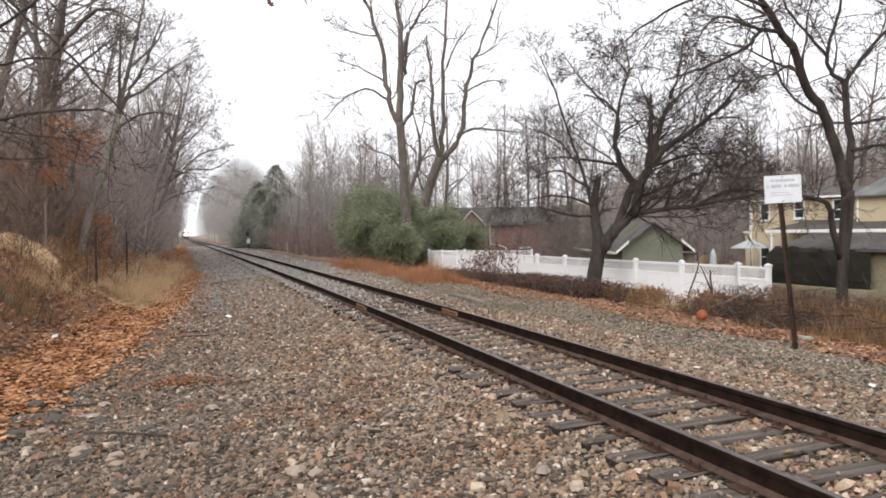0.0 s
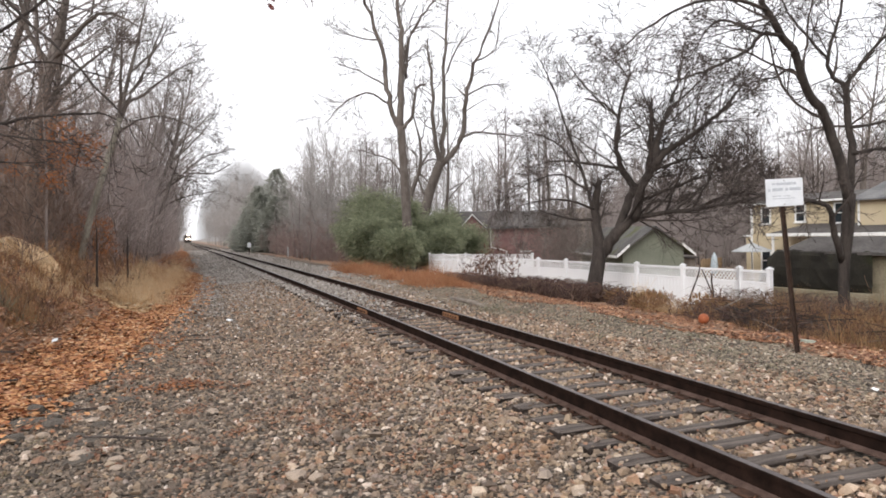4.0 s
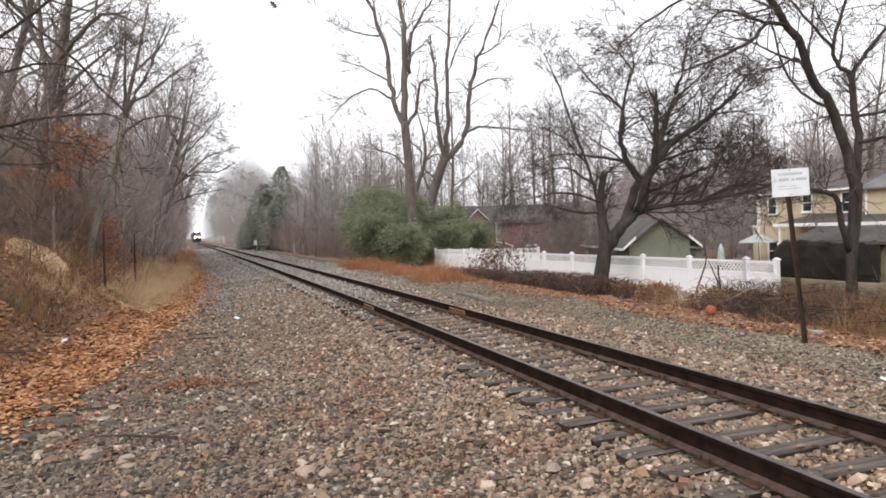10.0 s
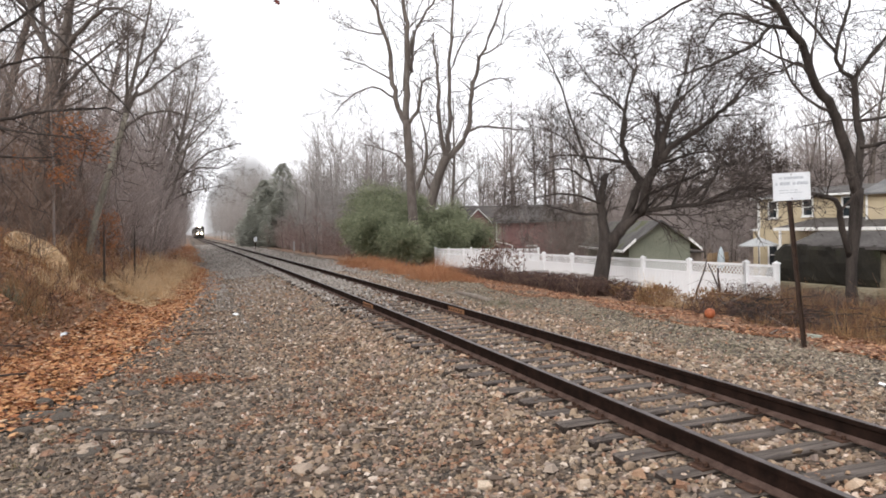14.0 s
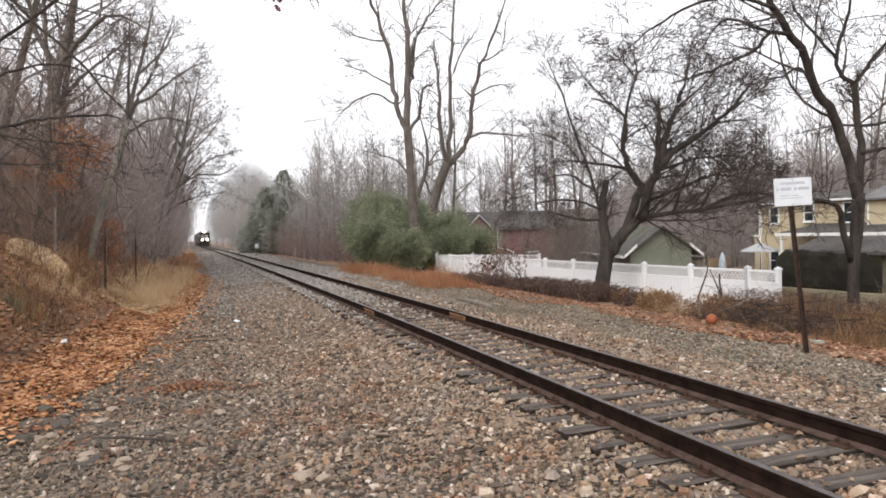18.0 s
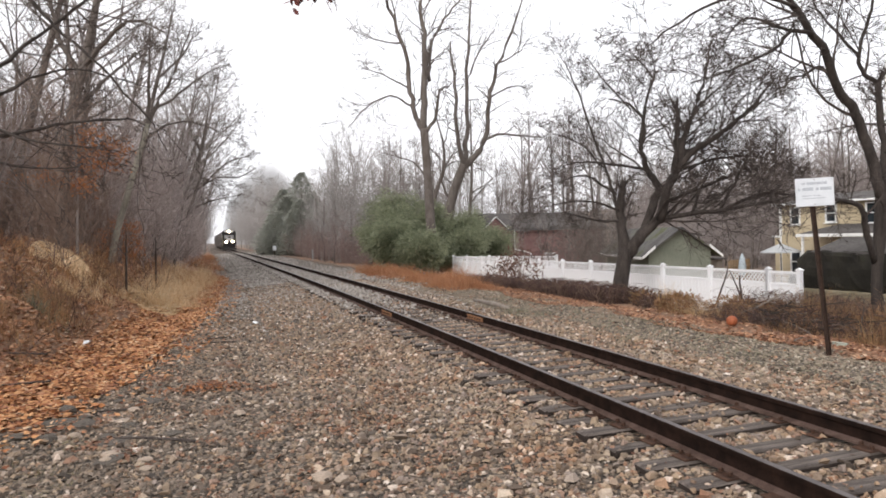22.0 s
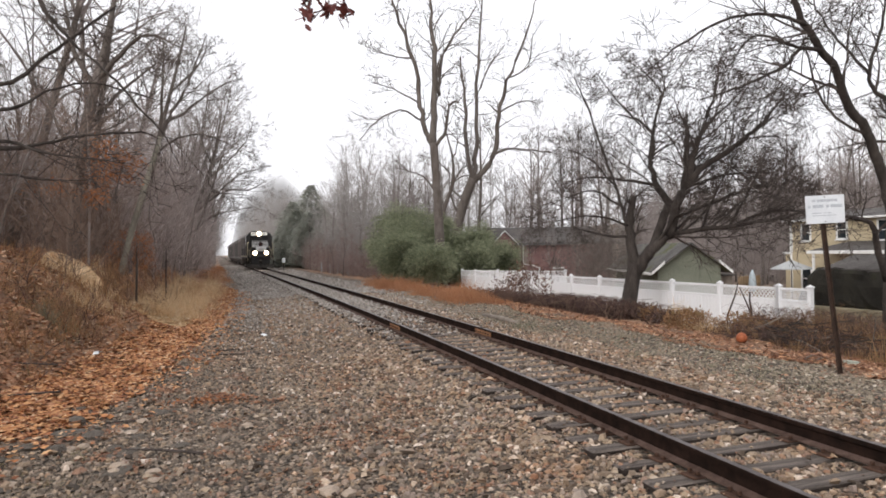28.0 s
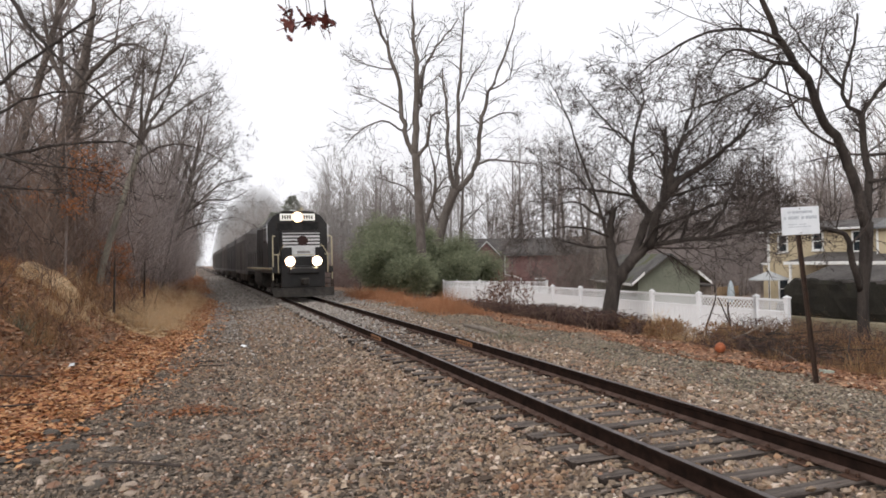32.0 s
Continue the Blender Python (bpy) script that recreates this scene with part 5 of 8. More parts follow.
for az, d, s in ((25.5, 72, .85), (26.8, 66, .7), (29.3, 70, .8), (31.6, 78, .9), (34.0, 74, .75), (39.5, 70, .75), (43.2, 66, .7), (46.0, 74, .8), (49.3, 70, .8), (52.5, 66, .8), (56.0, 72, .8)):
    plant(rp.choice(wood), d * math.sin(radians(az)), d * math.cos(radians(az)), "bare trees behind the houses", s)
for lo, hi, d0, d1, count, s0, s1 in ((10, 19, 70, 95, 16, .8, 1.0), (23.5, 32, 72, 92, 12, .8, 1.0), (43, 53, 60, 76, 9, .85, 1.05)):
    for i in range(count):
        az, d = radians(lo + (hi - lo) * (i + rp.random()) / count), rp.uniform(d0, d1)
        plant(rp.choice(wood), d * math.sin(az), d * math.cos(az), "bare trees behind the houses", rp.uniform(s0, s1))
for x, y, s in ((19.0, 40.8, .42), (20.2, 41.8, .5), (21.3, 40.4, .45), (22.6, 40.2, .5), (23.4, 38.6, .42), (21.9, 42.5, .5)):
    plant(thin[1], x, y, "slender young trees behind the fence", s)
n = 380
y = 112 + 190 * rng.random(n)
slivers("distant_woods", track_x(y) + 5.2 + 26 * rng.random(n) ** 1.2, y, rng.uniform(10, 17, n), 40, 7, 0.022, M_WOODSFAR, "bare woods along the distant track, painted haze grey")
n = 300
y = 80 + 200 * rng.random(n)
slivers("distant_woods", track_x(y) - 4.8 - 22 * rng.random(n) ** 1.2, y, rng.uniform(10, 15, n), 40, 6, 0.03, M_WOODSFAR, "bare woods along the distant track, painted haze grey")
n = 1500
a, d = np.radians(11 + 51 * rng.random(n) ** 0.75), rng.uniform(68, 150, n)
keep = (a > radians(34)) | (rng.random(n) < 0.14)
a, d = a[keep], d[keep]
slivers("woods_behind_houses", d * np.sin(a), d * np.cos(a), rng.uniform(4, 14, len(a)) * np.where(a > radians(34), 0.86, 1.0), 40, 5, 0.034, M_WOODS, "bare grey-brown woods behind the houses", 0.34, 0.04)
n = 110
y = 62 + 38 * rng.random(n)
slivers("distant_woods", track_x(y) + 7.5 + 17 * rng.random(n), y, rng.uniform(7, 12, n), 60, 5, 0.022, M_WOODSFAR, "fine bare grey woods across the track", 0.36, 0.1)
n = 300
y = 57 + 50 * rng.random(n)
slivers("bare_thicket", track_x(y) + 5.2 + 9 * rng.random(n), y, rng.uniform(2.0, 5.2, n), 44, 5, 0.014, M_REDTWIG, "dense bare red-brown thicket across the track", 0.4, 0.05)
n = 360
y = 30 + 60 * rng.random(n)
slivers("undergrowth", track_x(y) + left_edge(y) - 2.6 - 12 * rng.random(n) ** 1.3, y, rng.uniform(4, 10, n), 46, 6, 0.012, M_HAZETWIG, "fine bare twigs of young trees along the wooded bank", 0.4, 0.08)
n = 200
y = 21 + 17 * rng.random(n)
slivers("undergrowth", track_x(y) + left_edge(y) - 3.2 - 14 * rng.random(n) ** 1.3, y, rng.uniform(2.0, 7, n), 44, 5, 0.011, M_BROWNTWIG, "dense bare brown undergrowth among the trees on the bank", 0.36, 0.05)
n = 420
y = 38 + 62 * rng.random(n)
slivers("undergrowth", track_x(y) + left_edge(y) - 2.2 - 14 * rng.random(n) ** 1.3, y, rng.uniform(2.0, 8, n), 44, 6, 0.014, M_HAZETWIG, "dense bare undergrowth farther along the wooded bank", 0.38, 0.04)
a, d = np.radians(rng.uniform(35, 47, 46)), rng.uniform(50, 64, 46)
slivers("woods_behind_houses", d * np.sin(a), d * np.cos(a), rng.uniform(6, 10.5, 46), 56, 6, 0.014, M_WOODS, "fine brown twiggy young woods behind the houses", 0.36, 0.1)
y = rng.uniform(30, 47, 26)
slivers("yard_brush", y * rng.uniform(0.53, 0.67, 26), y, rng.uniform(3.2, 6.6, 26), 60, 7, 0.012, M_BARKGREY, "fine twiggy bare brush standing behind the fence", 0.42, 0.12)
for k in wood + thin + pale + brush:
    for o in (*k.children_recursive, k):
        bpy.data.objects.remove(o)


# a glowing grey backdrop far off, with mist and woods put into its colour
def mist_backdrop():
    """A plain backdrop strip that glows grey like woods in mist and fades out upwards."""
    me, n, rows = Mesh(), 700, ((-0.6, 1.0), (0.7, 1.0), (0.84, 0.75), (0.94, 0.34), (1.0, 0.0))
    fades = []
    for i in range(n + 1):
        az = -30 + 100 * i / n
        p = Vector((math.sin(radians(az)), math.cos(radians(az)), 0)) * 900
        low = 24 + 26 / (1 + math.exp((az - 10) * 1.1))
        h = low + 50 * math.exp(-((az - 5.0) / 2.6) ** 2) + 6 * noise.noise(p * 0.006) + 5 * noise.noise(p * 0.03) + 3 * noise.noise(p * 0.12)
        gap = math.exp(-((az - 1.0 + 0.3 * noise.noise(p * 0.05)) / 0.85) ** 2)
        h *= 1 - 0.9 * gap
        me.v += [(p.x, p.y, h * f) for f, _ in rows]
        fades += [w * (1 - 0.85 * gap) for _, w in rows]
    k = len(rows)
    me.f = [(i * k + j, (i + 1) * k + j, (i + 1) * k + j + 1, i * k + j + 1) for i in range(n) for j in range(k - 1)]
    m = bpy.data.materials.new("glowing_mist_grey")
    m.use_nodes = True
    nt = m.node_tree
    nt.nodes.remove(nt.nodes["Principled BSDF"])
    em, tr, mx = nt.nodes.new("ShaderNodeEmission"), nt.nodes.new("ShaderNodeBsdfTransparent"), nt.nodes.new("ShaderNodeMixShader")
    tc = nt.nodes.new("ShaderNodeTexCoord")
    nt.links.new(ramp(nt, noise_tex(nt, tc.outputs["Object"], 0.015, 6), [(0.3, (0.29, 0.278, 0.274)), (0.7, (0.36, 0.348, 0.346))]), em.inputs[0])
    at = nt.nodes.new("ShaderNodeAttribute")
    at.attribute_name = "mist_fade"
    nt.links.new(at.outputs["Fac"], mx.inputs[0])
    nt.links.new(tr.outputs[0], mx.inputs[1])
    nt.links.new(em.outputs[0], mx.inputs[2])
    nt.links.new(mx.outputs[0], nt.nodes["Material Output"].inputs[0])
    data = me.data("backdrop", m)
    data.attributes.new("mist_fade", "FLOAT", "POINT").data.foreach_set("value", fades)
    tagged(part("backdrop", data, None), "glowing grey backdrop painted as misty distant woods", "backdrop", kind="structure")


mist_backdrop()


# ---- evergreen shrubs ----
TURN = -20.83


def shrub(name, label, x, y, rx, ry, h, count, seed, mat, size, spiky=0.0):
    """A crown of many small leaf blades round a cluster of stems, with an uneven outline."""
    rs = np.random.default_rng(seed)
    rnd = random.Random(seed)
    ob = thing(name, label, "shrub", pose(x, y, gz(x, y)))
    for i in range(9):
        a = rnd.uniform(0, 6.28)
        part("stem", Mesh().tube([(0.2 * math.cos(a), 0.2 * math.sin(a), -0.3), (rx * .3 * math.cos(a), ry * .3 * math.sin(a), h * .45), (rx * .5 * math.cos(a), ry * .5 * math.sin(a), h * .8)],
                                 [.07 * h / 5, .05 * h / 5, .02 * h / 5], 5), M_WOODS, ob)
    nc = 130
    th, ph = rs.uniform(0, 2 * np.pi, nc), np.arccos(rs.uniform(-0.55, 1, nc))
    rr = rs.uniform(0.55, 1.08, nc) ** 0.7
    cx, cy, cz = np.cos(th) * np.sin(ph) * rx * rr, np.sin(th) * np.sin(ph) * ry * rr, h * 0.42 + np.cos(ph) * h * 0.56 * rr
    k = rs.integers(0, nc, count)
    cr = rs.uniform(0.12, 0.26, nc)[k] * rx * 0.9
    dd = rs.normal(0, 1, (count, 3))
    dd /= np.linalg.norm(dd, axis=1)[:, None]
    rad = cr[:, None] * rs.uniform(0.5, 1.1, (count, 1))
    p = np.stack([cx[k], cy[k], cz[k]], -1) + dd * rad * np.array([1, 1, 0.8])
    p[:, 2] = np.maximum(p[:, 2], 0.05)
    ax = dd + rs.normal(0, 0.5, (count, 3)) + np.array([0, 0, 0.5])
    ax /= np.linalg.norm(ax, axis=1)[:, None]
    sd = np.cross(ax, rs.normal(0, 1, (count, 3)))
    sd /= np.linalg.norm(sd, axis=1)[:, None]
    L = size * rs.uniform(0.6, 1.5, (count, 1))
    wd = size * 0.12
    v = np.stack([p, p + ax * L * 0.5 + sd * wd, p + ax * L, p + ax * L * 0.5 - sd * wd], 1).reshape(-1, 3)
    q = (np.array([(0, 1, 2, 3)])[None] + (np.arange(count) * 4)[:, None, None]).reshape(-1, 4)
    c = cloud("crown", v, q, mat, "", "", "")
    c.parent = ob
    return ob


def bamboo(label, x, y, reach, h, canes, count, seed):
    """An evergreen thicket: arching canes whose upper parts carry drooping narrow leaves."""
    rs = np.random.default_rng(seed)
    ob = thing("evergreen_shrub", label, "shrub", pose(x, y, gz(x, y)))
    az = rs.uniform(0, 2 * np.pi, canes)
    out = reach * rs.uniform(0.05, 1.0, canes) ** 0.7
    tall = h * rs.uniform(0.72, 1.08, canes) * (1 - 0.45 * (out / reach) ** 2)
    foot = np.stack([np.cos(az), np.sin(az)], -1) * (out * 0.35)[:, None]
    for k in range(min(canes, 26)):
        p = []
        for f in (0.0, 0.35, 0.7, 1.0):
            d = out[k] * 0.75 * f ** 2.2
            p.append((foot[k, 0] + math.cos(az[k]) * d, foot[k, 1] + math.sin(az[k]) * d, tall[k] * math.sin(f * 1.45) - 0.1))
        part("cane", Mesh().tube(p, [.025, .02, .014, .005], 4, False), M_WOODS, ob)
    k = rs.integers(0, canes, count)
    f = rs.uniform(0.12, 1.0, count) ** 0.75
    d = (out[k] * 0.75) * f ** 2.2
    c = np.stack([foot[k, 0] + np.cos(az[k]) * d, foot[k, 1] + np.sin(az[k]) * d, tall[k] * np.sin(f * 1.45)], -1)
    off = rs.normal(0, 1, (count, 3)) * (0.13 + 0.26 * np.sin(f * 2.9))[:, None] * np.array([1, 1, 0.75])
    p = c + off
    p[:, 2] = np.maximum(p[:, 2], 0.05)
    ax = off / (np.linalg.norm(off, axis=1)[:, None] + 1e-6) + np.stack([np.cos(az[k]), np.sin(az[k]), np.full(count, -0.35)], -1) * 0.6 + rs.normal(0, 0.35, (count, 3))
    ax /= np.linalg.norm(ax, axis=1)[:, None]
    sd = np.cross(ax, rs.normal(0, 1, (count, 3)))
    sd /= np.linalg.norm(sd, axis=1)[:, None]
    L = rs.uniform(0.14, 0.34, (count, 1))
    w = L * 0.11
    tip = np.array([0, 0, -0.12])
    v = np.stack([p, p + ax * L * 0.45 + sd * w, p + ax * L + tip * L, p + ax * L * 0.45 - sd * w], 1).reshape(-1, 3)
    q = (np.array([(0, 1, 2, 3)])[None] + (np.arange(count) * 4)[:, None, None]).reshape(-1, 4)
    leaf = cloud("foliage", v, q, M_NEEDLE, "", "", "")
    leaf.parent = ob
    return ob


bamboo("large feathery green evergreen shrub beside the track", 12.95, 47.6, 2.5, 4.6, 46, 22000, 1)
bamboo("large feathery green evergreen shrub below a tall tree", 15.6, 47.4, 2.7, 4.7, 46, 22000, 2)
bamboo("large feathery green evergreen shrub beside the white fence", 18.4, 47.6, 2.7, 4.7, 46, 22000, 3)
bamboo("taller dark green evergreen shrub behind the others", 14.6, 53.0, 3.1, 6.3, 60, 24000, 4)
bamboo("low feathery green evergreen shrub at a tall tree's foot", 13.2, 42.4, 1.5, 2.6, 34, 11000, 5)
bamboo("low feathery green evergreen shrub behind the white fence", 17.0, 45.2, 2.2, 3.6, 34, 14000, 7)
bamboo("low feathery green evergreen shrub at the end of the thicket", 20.2, 46.4, 1.9, 3.4, 30, 12000, 8)
bamboo("low feathery green evergreen shrub beside the track", 12.0, 44.6, 1.8, 3.3, 34, 14000, 6)


def leafy_sapling(label, x, y, h, boughs, seed):
    """A thin young tree whose level boughs still carry withered leaves. boughs: (height, reach, bearing, leaves)."""
    rnd = random.Random(seed)
    ob = thing("rust_sapling", label, "tree", pose(x, y, gz(x, y)))
    part("trunk", Mesh().tube([(0, 0, -0.3), (0.1, 0.05, h * 0.5), (0.05, 0.1, h)], [.05, .035, .012], 6), M_WOODS, ob)
    for z, reach, bearing, count in boughs:
        d = Vector((math.cos(radians(bearing)), math.sin(radians(bearing)), 0.12))
        p0 = Vector((0.08, 0.05, z))
        part("branch", Mesh().tube([p0, p0 + d * reach * 0.5 + Vector((0, 0, 0.1)), p0 + d * reach], [.018, .013, .006], 4), M_WOODS, ob)
        me = Mesh()
        for _ in range(count):
            c = p0 + d * reach * rnd.uniform(0.1, 1.1) + Vector((rnd.gauss(0, .22), rnd.gauss(0, .22), rnd.gauss(0, .17)))
            u, v = Vector((rnd.gauss(0, 1), rnd.gauss(0, 1), rnd.gauss(-.5, .6))).normalized() * 0.075, Vector((rnd.gauss(0, 1), rnd.gauss(0, 1), rnd.gauss(0, 1))).normalized() * 0.03
            me.add([tuple(c - u), tuple(c + v), tuple(c + u), tuple(c - v)], [(0, 1, 2, 3)])
        part("foliage", me, M_RUSTLEAF, ob)
    return ob


BEECH = "young beech still holding rust-coloured leaves"
leafy_sapling(BEECH, -3.9, 24.9, 5.2, ((2.9, 1.2, 10, 260), (3.4, 1.5, 25, 320), (2.5, 1.1, 160, 240), (3.8, 0.9, -30, 160), (2.2, 0.9, -60, 160)), 12)
leafy_sapling(BEECH, -5.0, 28.0, 5.0, ((2.2, 1.3, 170, 220), (2.6, 1.3, 30, 220), (1.9, 1.0, -40, 200)), 13)
shrub("rust_bush", "rust-coloured bush on the grassy bank", -3.1, 29.6, 0.9, 0.8, 2.0, 1100, 14, M_RUSTLEAF, 0.12)


def conifer(name, label, x, y, h, r, seed, count=6500):
    rs = np.random.default_rng(seed)
    ob = thing(name, label, "tree", pose(x, y, gz(x, y)))
    part("trunk", Mesh().tube([(0, 0, -0.3), (0, 0, h * 0.95)], [r * 0.09, 0.03], 7), M_WOODS, ob)
    f = rs.uniform(0.04, 1, count) ** 1.3
    tier = 1 - 0.25 * ((f * 14) % 1)
    a = rs.uniform(0, 2 * np.pi, count)
    lobes = 1 + 0.25 * np.sin(a * 3 + f * 9 + seed) + 0.18 * np.sin(a * 7 + f * 31)
    rad = r * (1 - f ** 1.5) ** 0.8 * (0.5 + 0.5 * np.minimum(1, f * 4 + 0.4)) * tier * lobes * rs.uniform(0.35, 1.0, count) ** 0.5
    p = np.stack([np.cos(a) * rad, np.sin(a) * rad, f * h], -1)
    ax = np.stack([np.cos(a), np.sin(a), rs.uniform(-0.6, 0.3, count)], -1)
    sd = np.stack([-np.sin(a), np.cos(a), rs.normal(0, 0.4, count)], -1)
    L = 0.5 * rs.uniform(0.5, 1.5, (count, 1))
    v = np.stack([p, p + ax * L * 0.5 + sd * 0.07, p + ax * L, p + ax * L * 0.5 - sd * 0.07], 1).reshape(-1, 3)
    q = (np.array([(0, 1, 2, 3)])[None] + (np.arange(count) * 4)[:, None, None]).reshape(-1, 4)
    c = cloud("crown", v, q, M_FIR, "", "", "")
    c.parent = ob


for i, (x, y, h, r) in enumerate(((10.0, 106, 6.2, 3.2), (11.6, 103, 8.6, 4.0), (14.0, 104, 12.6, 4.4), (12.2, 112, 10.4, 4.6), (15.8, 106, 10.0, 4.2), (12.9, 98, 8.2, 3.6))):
    conifer("conifer", "conifer beside the distant track, its green paled for haze", x, y, h, r, i + 1, 9500)


# ---- white vinyl fence ----
fence = thing("vinyl_fence", "white vinyl privacy fence with lattice top and capped posts", "fence")
FX = 15.5
post_data = Mesh().box(-0.065, 0.065, -0.065, 0.065, -0.4, 1.86, 0.008).data("post", M_VINYL)
cap = Mesh().box(-0.085, 0.085, -0.085, 0.085, 1.86, 1.895, 0.006)
cap.add([(-0.075, -0.075, 1.895), (0.075, -0.075, 1.895), (0.075, 0.075, 1.895), (-0.075, 0.075, 1.895), (0, 0, 1.955)], [(0, 1, 4), (1, 2, 4), (2, 3, 4), (3, 0, 4)])
cap_data = cap.data("cap", M_VINYL)
board_data = Mesh().box(-0.012, 0.012, -0.077, 0.077, 0.1, 1.42, 0.006).data("board", M_VINYL)
rail_data = {}
for zz, nm in ((0.06, "bottom_rail"), (1.42, "middle_rail"), (1.76, "top_rail")):
    rail_data[nm] = Mesh().box(-0.025, 0.025, -1.155, 1.155, zz, zz + 0.075, 0.006).data(nm, M_VINYL)
lat = Mesh()
for s in (-1, 1):
    c = -1.15
    while c < 1.15 + 0.27:
        y0, y1 = (c, c - 0.27) if s > 0 else (c - 0.27, c)
        za, zb = 1.49, 1.765
        ya, yb = max(-1.15, min(1.15, y0)), max(-1.15, min(1.15, y1))
        if y0 != y1:
            fa, fb = (ya - y0) / (y1 - y0), (yb - y0) / (y1 - y0)
            if abs(fb - fa) > 0.05:
                lat.add([(x, yy + dy, za + (zb - za) * ff) for x in (s * 0.002, s * 0.008) for yy, ff in ((ya, fa), (yb, fb)) for dy in (-0.021, 0.021)],
                        [(0, 1, 3, 2), (4, 6, 7, 5), (0, 4, 5, 1), (2, 3, 7, 6), (0, 2, 6, 4), (1, 5, 7, 3)])
        c += 0.14
lat_data = lat.data("lattice", M_VINYL)


def fence_run(x0, y0, x1, y1, count, z0, z1, short=1.0):
    """Posts and panels from one end to the other, stepping down with the ground."""
    ang = math.degrees(math.atan2(x0 - x1, y1 - y0))
    for i in range(count + 1):
        f = i / count
        x, y, z = x0 + (x1 - x0) * f, y0 + (y1 - y0) * f, z0 + (z1 - z0) * f
        po = part("post", post_data, None, fence, m=pose(x, y, z, 0, 0, ang))
        part("cap", cap_data, None, po)
        if i < count:
            g = (i + 0.5) / count
            x, y, z = x0 + (x1 - x0) * g, y0 + (y1 - y0) * g, z0 + (z1 - z0) * g
            pitch = math.degrees(math.atan2(z1 - z0, math.hypot(x1 - x0, y1 - y0)))
            pan = tagged(new("panel"))
            pan.parent, pan.matrix_basis = fence, pose(x, y, z, 0, 0, ang) @ pose(0, 0, 0, pitch, 0, 0) @ Matrix.Diagonal((1, math.hypot(x1 - x0, y1 - y0) / count / 2.44, 1, 1))
            for nm, d in rail_data.items():
                part(nm, d, None, pan)
            part("lattice", lat_data, None, pan)
            for j in range(14):
                part("board", board_data, None, pan, m=pose(0, -1.073 + j * 0.165, 0))


fence_run(FX, 42.71, FX, 15.87, 11, -1.47, -1.38)
fence_run(FX, 15.87, FX, 14.75, 1, -1.38, -1.38)
fence_run(FX, 42.71, FX + 3 * 2.6, 43.0, 3, -1.47, -1.75)


# ---- houses ----
def window(parent, m, w, h, mat_frame=None):
    """A sash window set in the wall: frame, two panes and a sill, in its own plane facing -x."""
    fr = Mesh()
    t = 0.09
    fr.box(-0.06, 0.05, -w / 2 - t, -w / 2, -h / 2 - t, h / 2 + t, 0.006).box(-0.06, 0.05, w / 2, w / 2 + t, -h / 2 - t, h / 2 + t, 0.006)
    fr.box(-0.06, 0.05, -w / 2, w / 2, h / 2, h / 2 + t, 0.006).box(-0.06, 0.05, -w / 2, w / 2, -h / 2 - t, -h / 2, 0.006)
    fr.box(-0.045, 0.03, -w / 2, w / 2, -0.025, 0.025, 0.004)
    ob = part("window", fr, M_TRIM, parent, "white-framed sash window", m=m)
    for z in (-h / 4, h / 4):
        part("pane", Mesh().box(0.0, 0.012, -w / 2, w / 2, z - h / 4, z + h / 4), M_PANE, ob)
    part("sill", Mesh().box(-0.12, 0.0, -w / 2 - 0.14, w / 2 + 0.14, -h / 2 - t - 0.05, -h / 2 - t, 0.008), M_TRIM, ob)
    return ob


def gable_house(name, label, x0, x1, y0, y1, z0, ze, zr, ridge, wall, roof, over=0.35, siding=0.0, m=None):
    """Walls, gables and a pitched roof; ridge: the axis it follows. siding: height of the lapped boards, if any."""
    ob = thing(name, label, "house", m)
    w = Mesh()
    if ridge == "y":
        xm = (x0 + x1) / 2
        prof = [(x0, z0), (x1, z0), (x1, ze), (xm, zr - 0.12), (x0, ze)]
        w.prism(prof, "y", y0, y1)
        rise = (zr - ze) / (xm - x0)
        rf = Mesh()
        for s in (-1, 1):
            e = x0 - over if s < 0 else x1 + over
            za = ze - rise * over
            rf.prism([(xm, zr - 0.1), (xm, zr), (e, za + 0.02), (e, za - 0.08)], "y", y0 - over, y1 + over)
    else:
        ym = (y0 + y1) / 2
        prof = [(y0, z0), (y1, z0), (y1, ze), (ym, zr - 0.12), (y0, ze)]
        w.prism(prof, "x", x0, x1)
        rise = (zr - ze) / (ym - y0)
        rf = Mesh()
        for s in (-1, 1):
            e = y0 - over if s < 0 else y1 + over
            za = ze - rise * over
            rf.prism([(ym, zr - 0.1), (ym, zr), (e, za + 0.02), (e, za - 0.08)], "x", x0 - over, x1 + over)
    wo = part("wall", w, wall, ob)
    part("roof", rf, roof, ob)
    if siding:
        k, z = 0, z0 + 0.3
        while z < ze - siding:
            part("siding_board", Mesh().add([(x0 - 0.004, y0, z), (x0 - 0.004, y1, z), (x0 - 0.028, y1, z), (x0 - 0.028, y0, z), (x0 - 0.004, y0, z + siding), (x0 - 0.004, y1, z + siding)],
                                            [(0, 1, 2, 3), (3, 2, 5, 4), (0, 3, 4), (1, 5, 2), (0, 4, 5, 1)]), wall, wo)
            z += siding
    return ob


# yellow house
HX = 35.0
yellow = gable_house("yellow_house", "two-storey pale yellow house with white trim and grey roof", HX, HX + 9, 19.0, 34.7, -2.2, 3.15, 3.75, "y", M_YELLOW, M_ROOFBROWN, 0.3, 0.16)
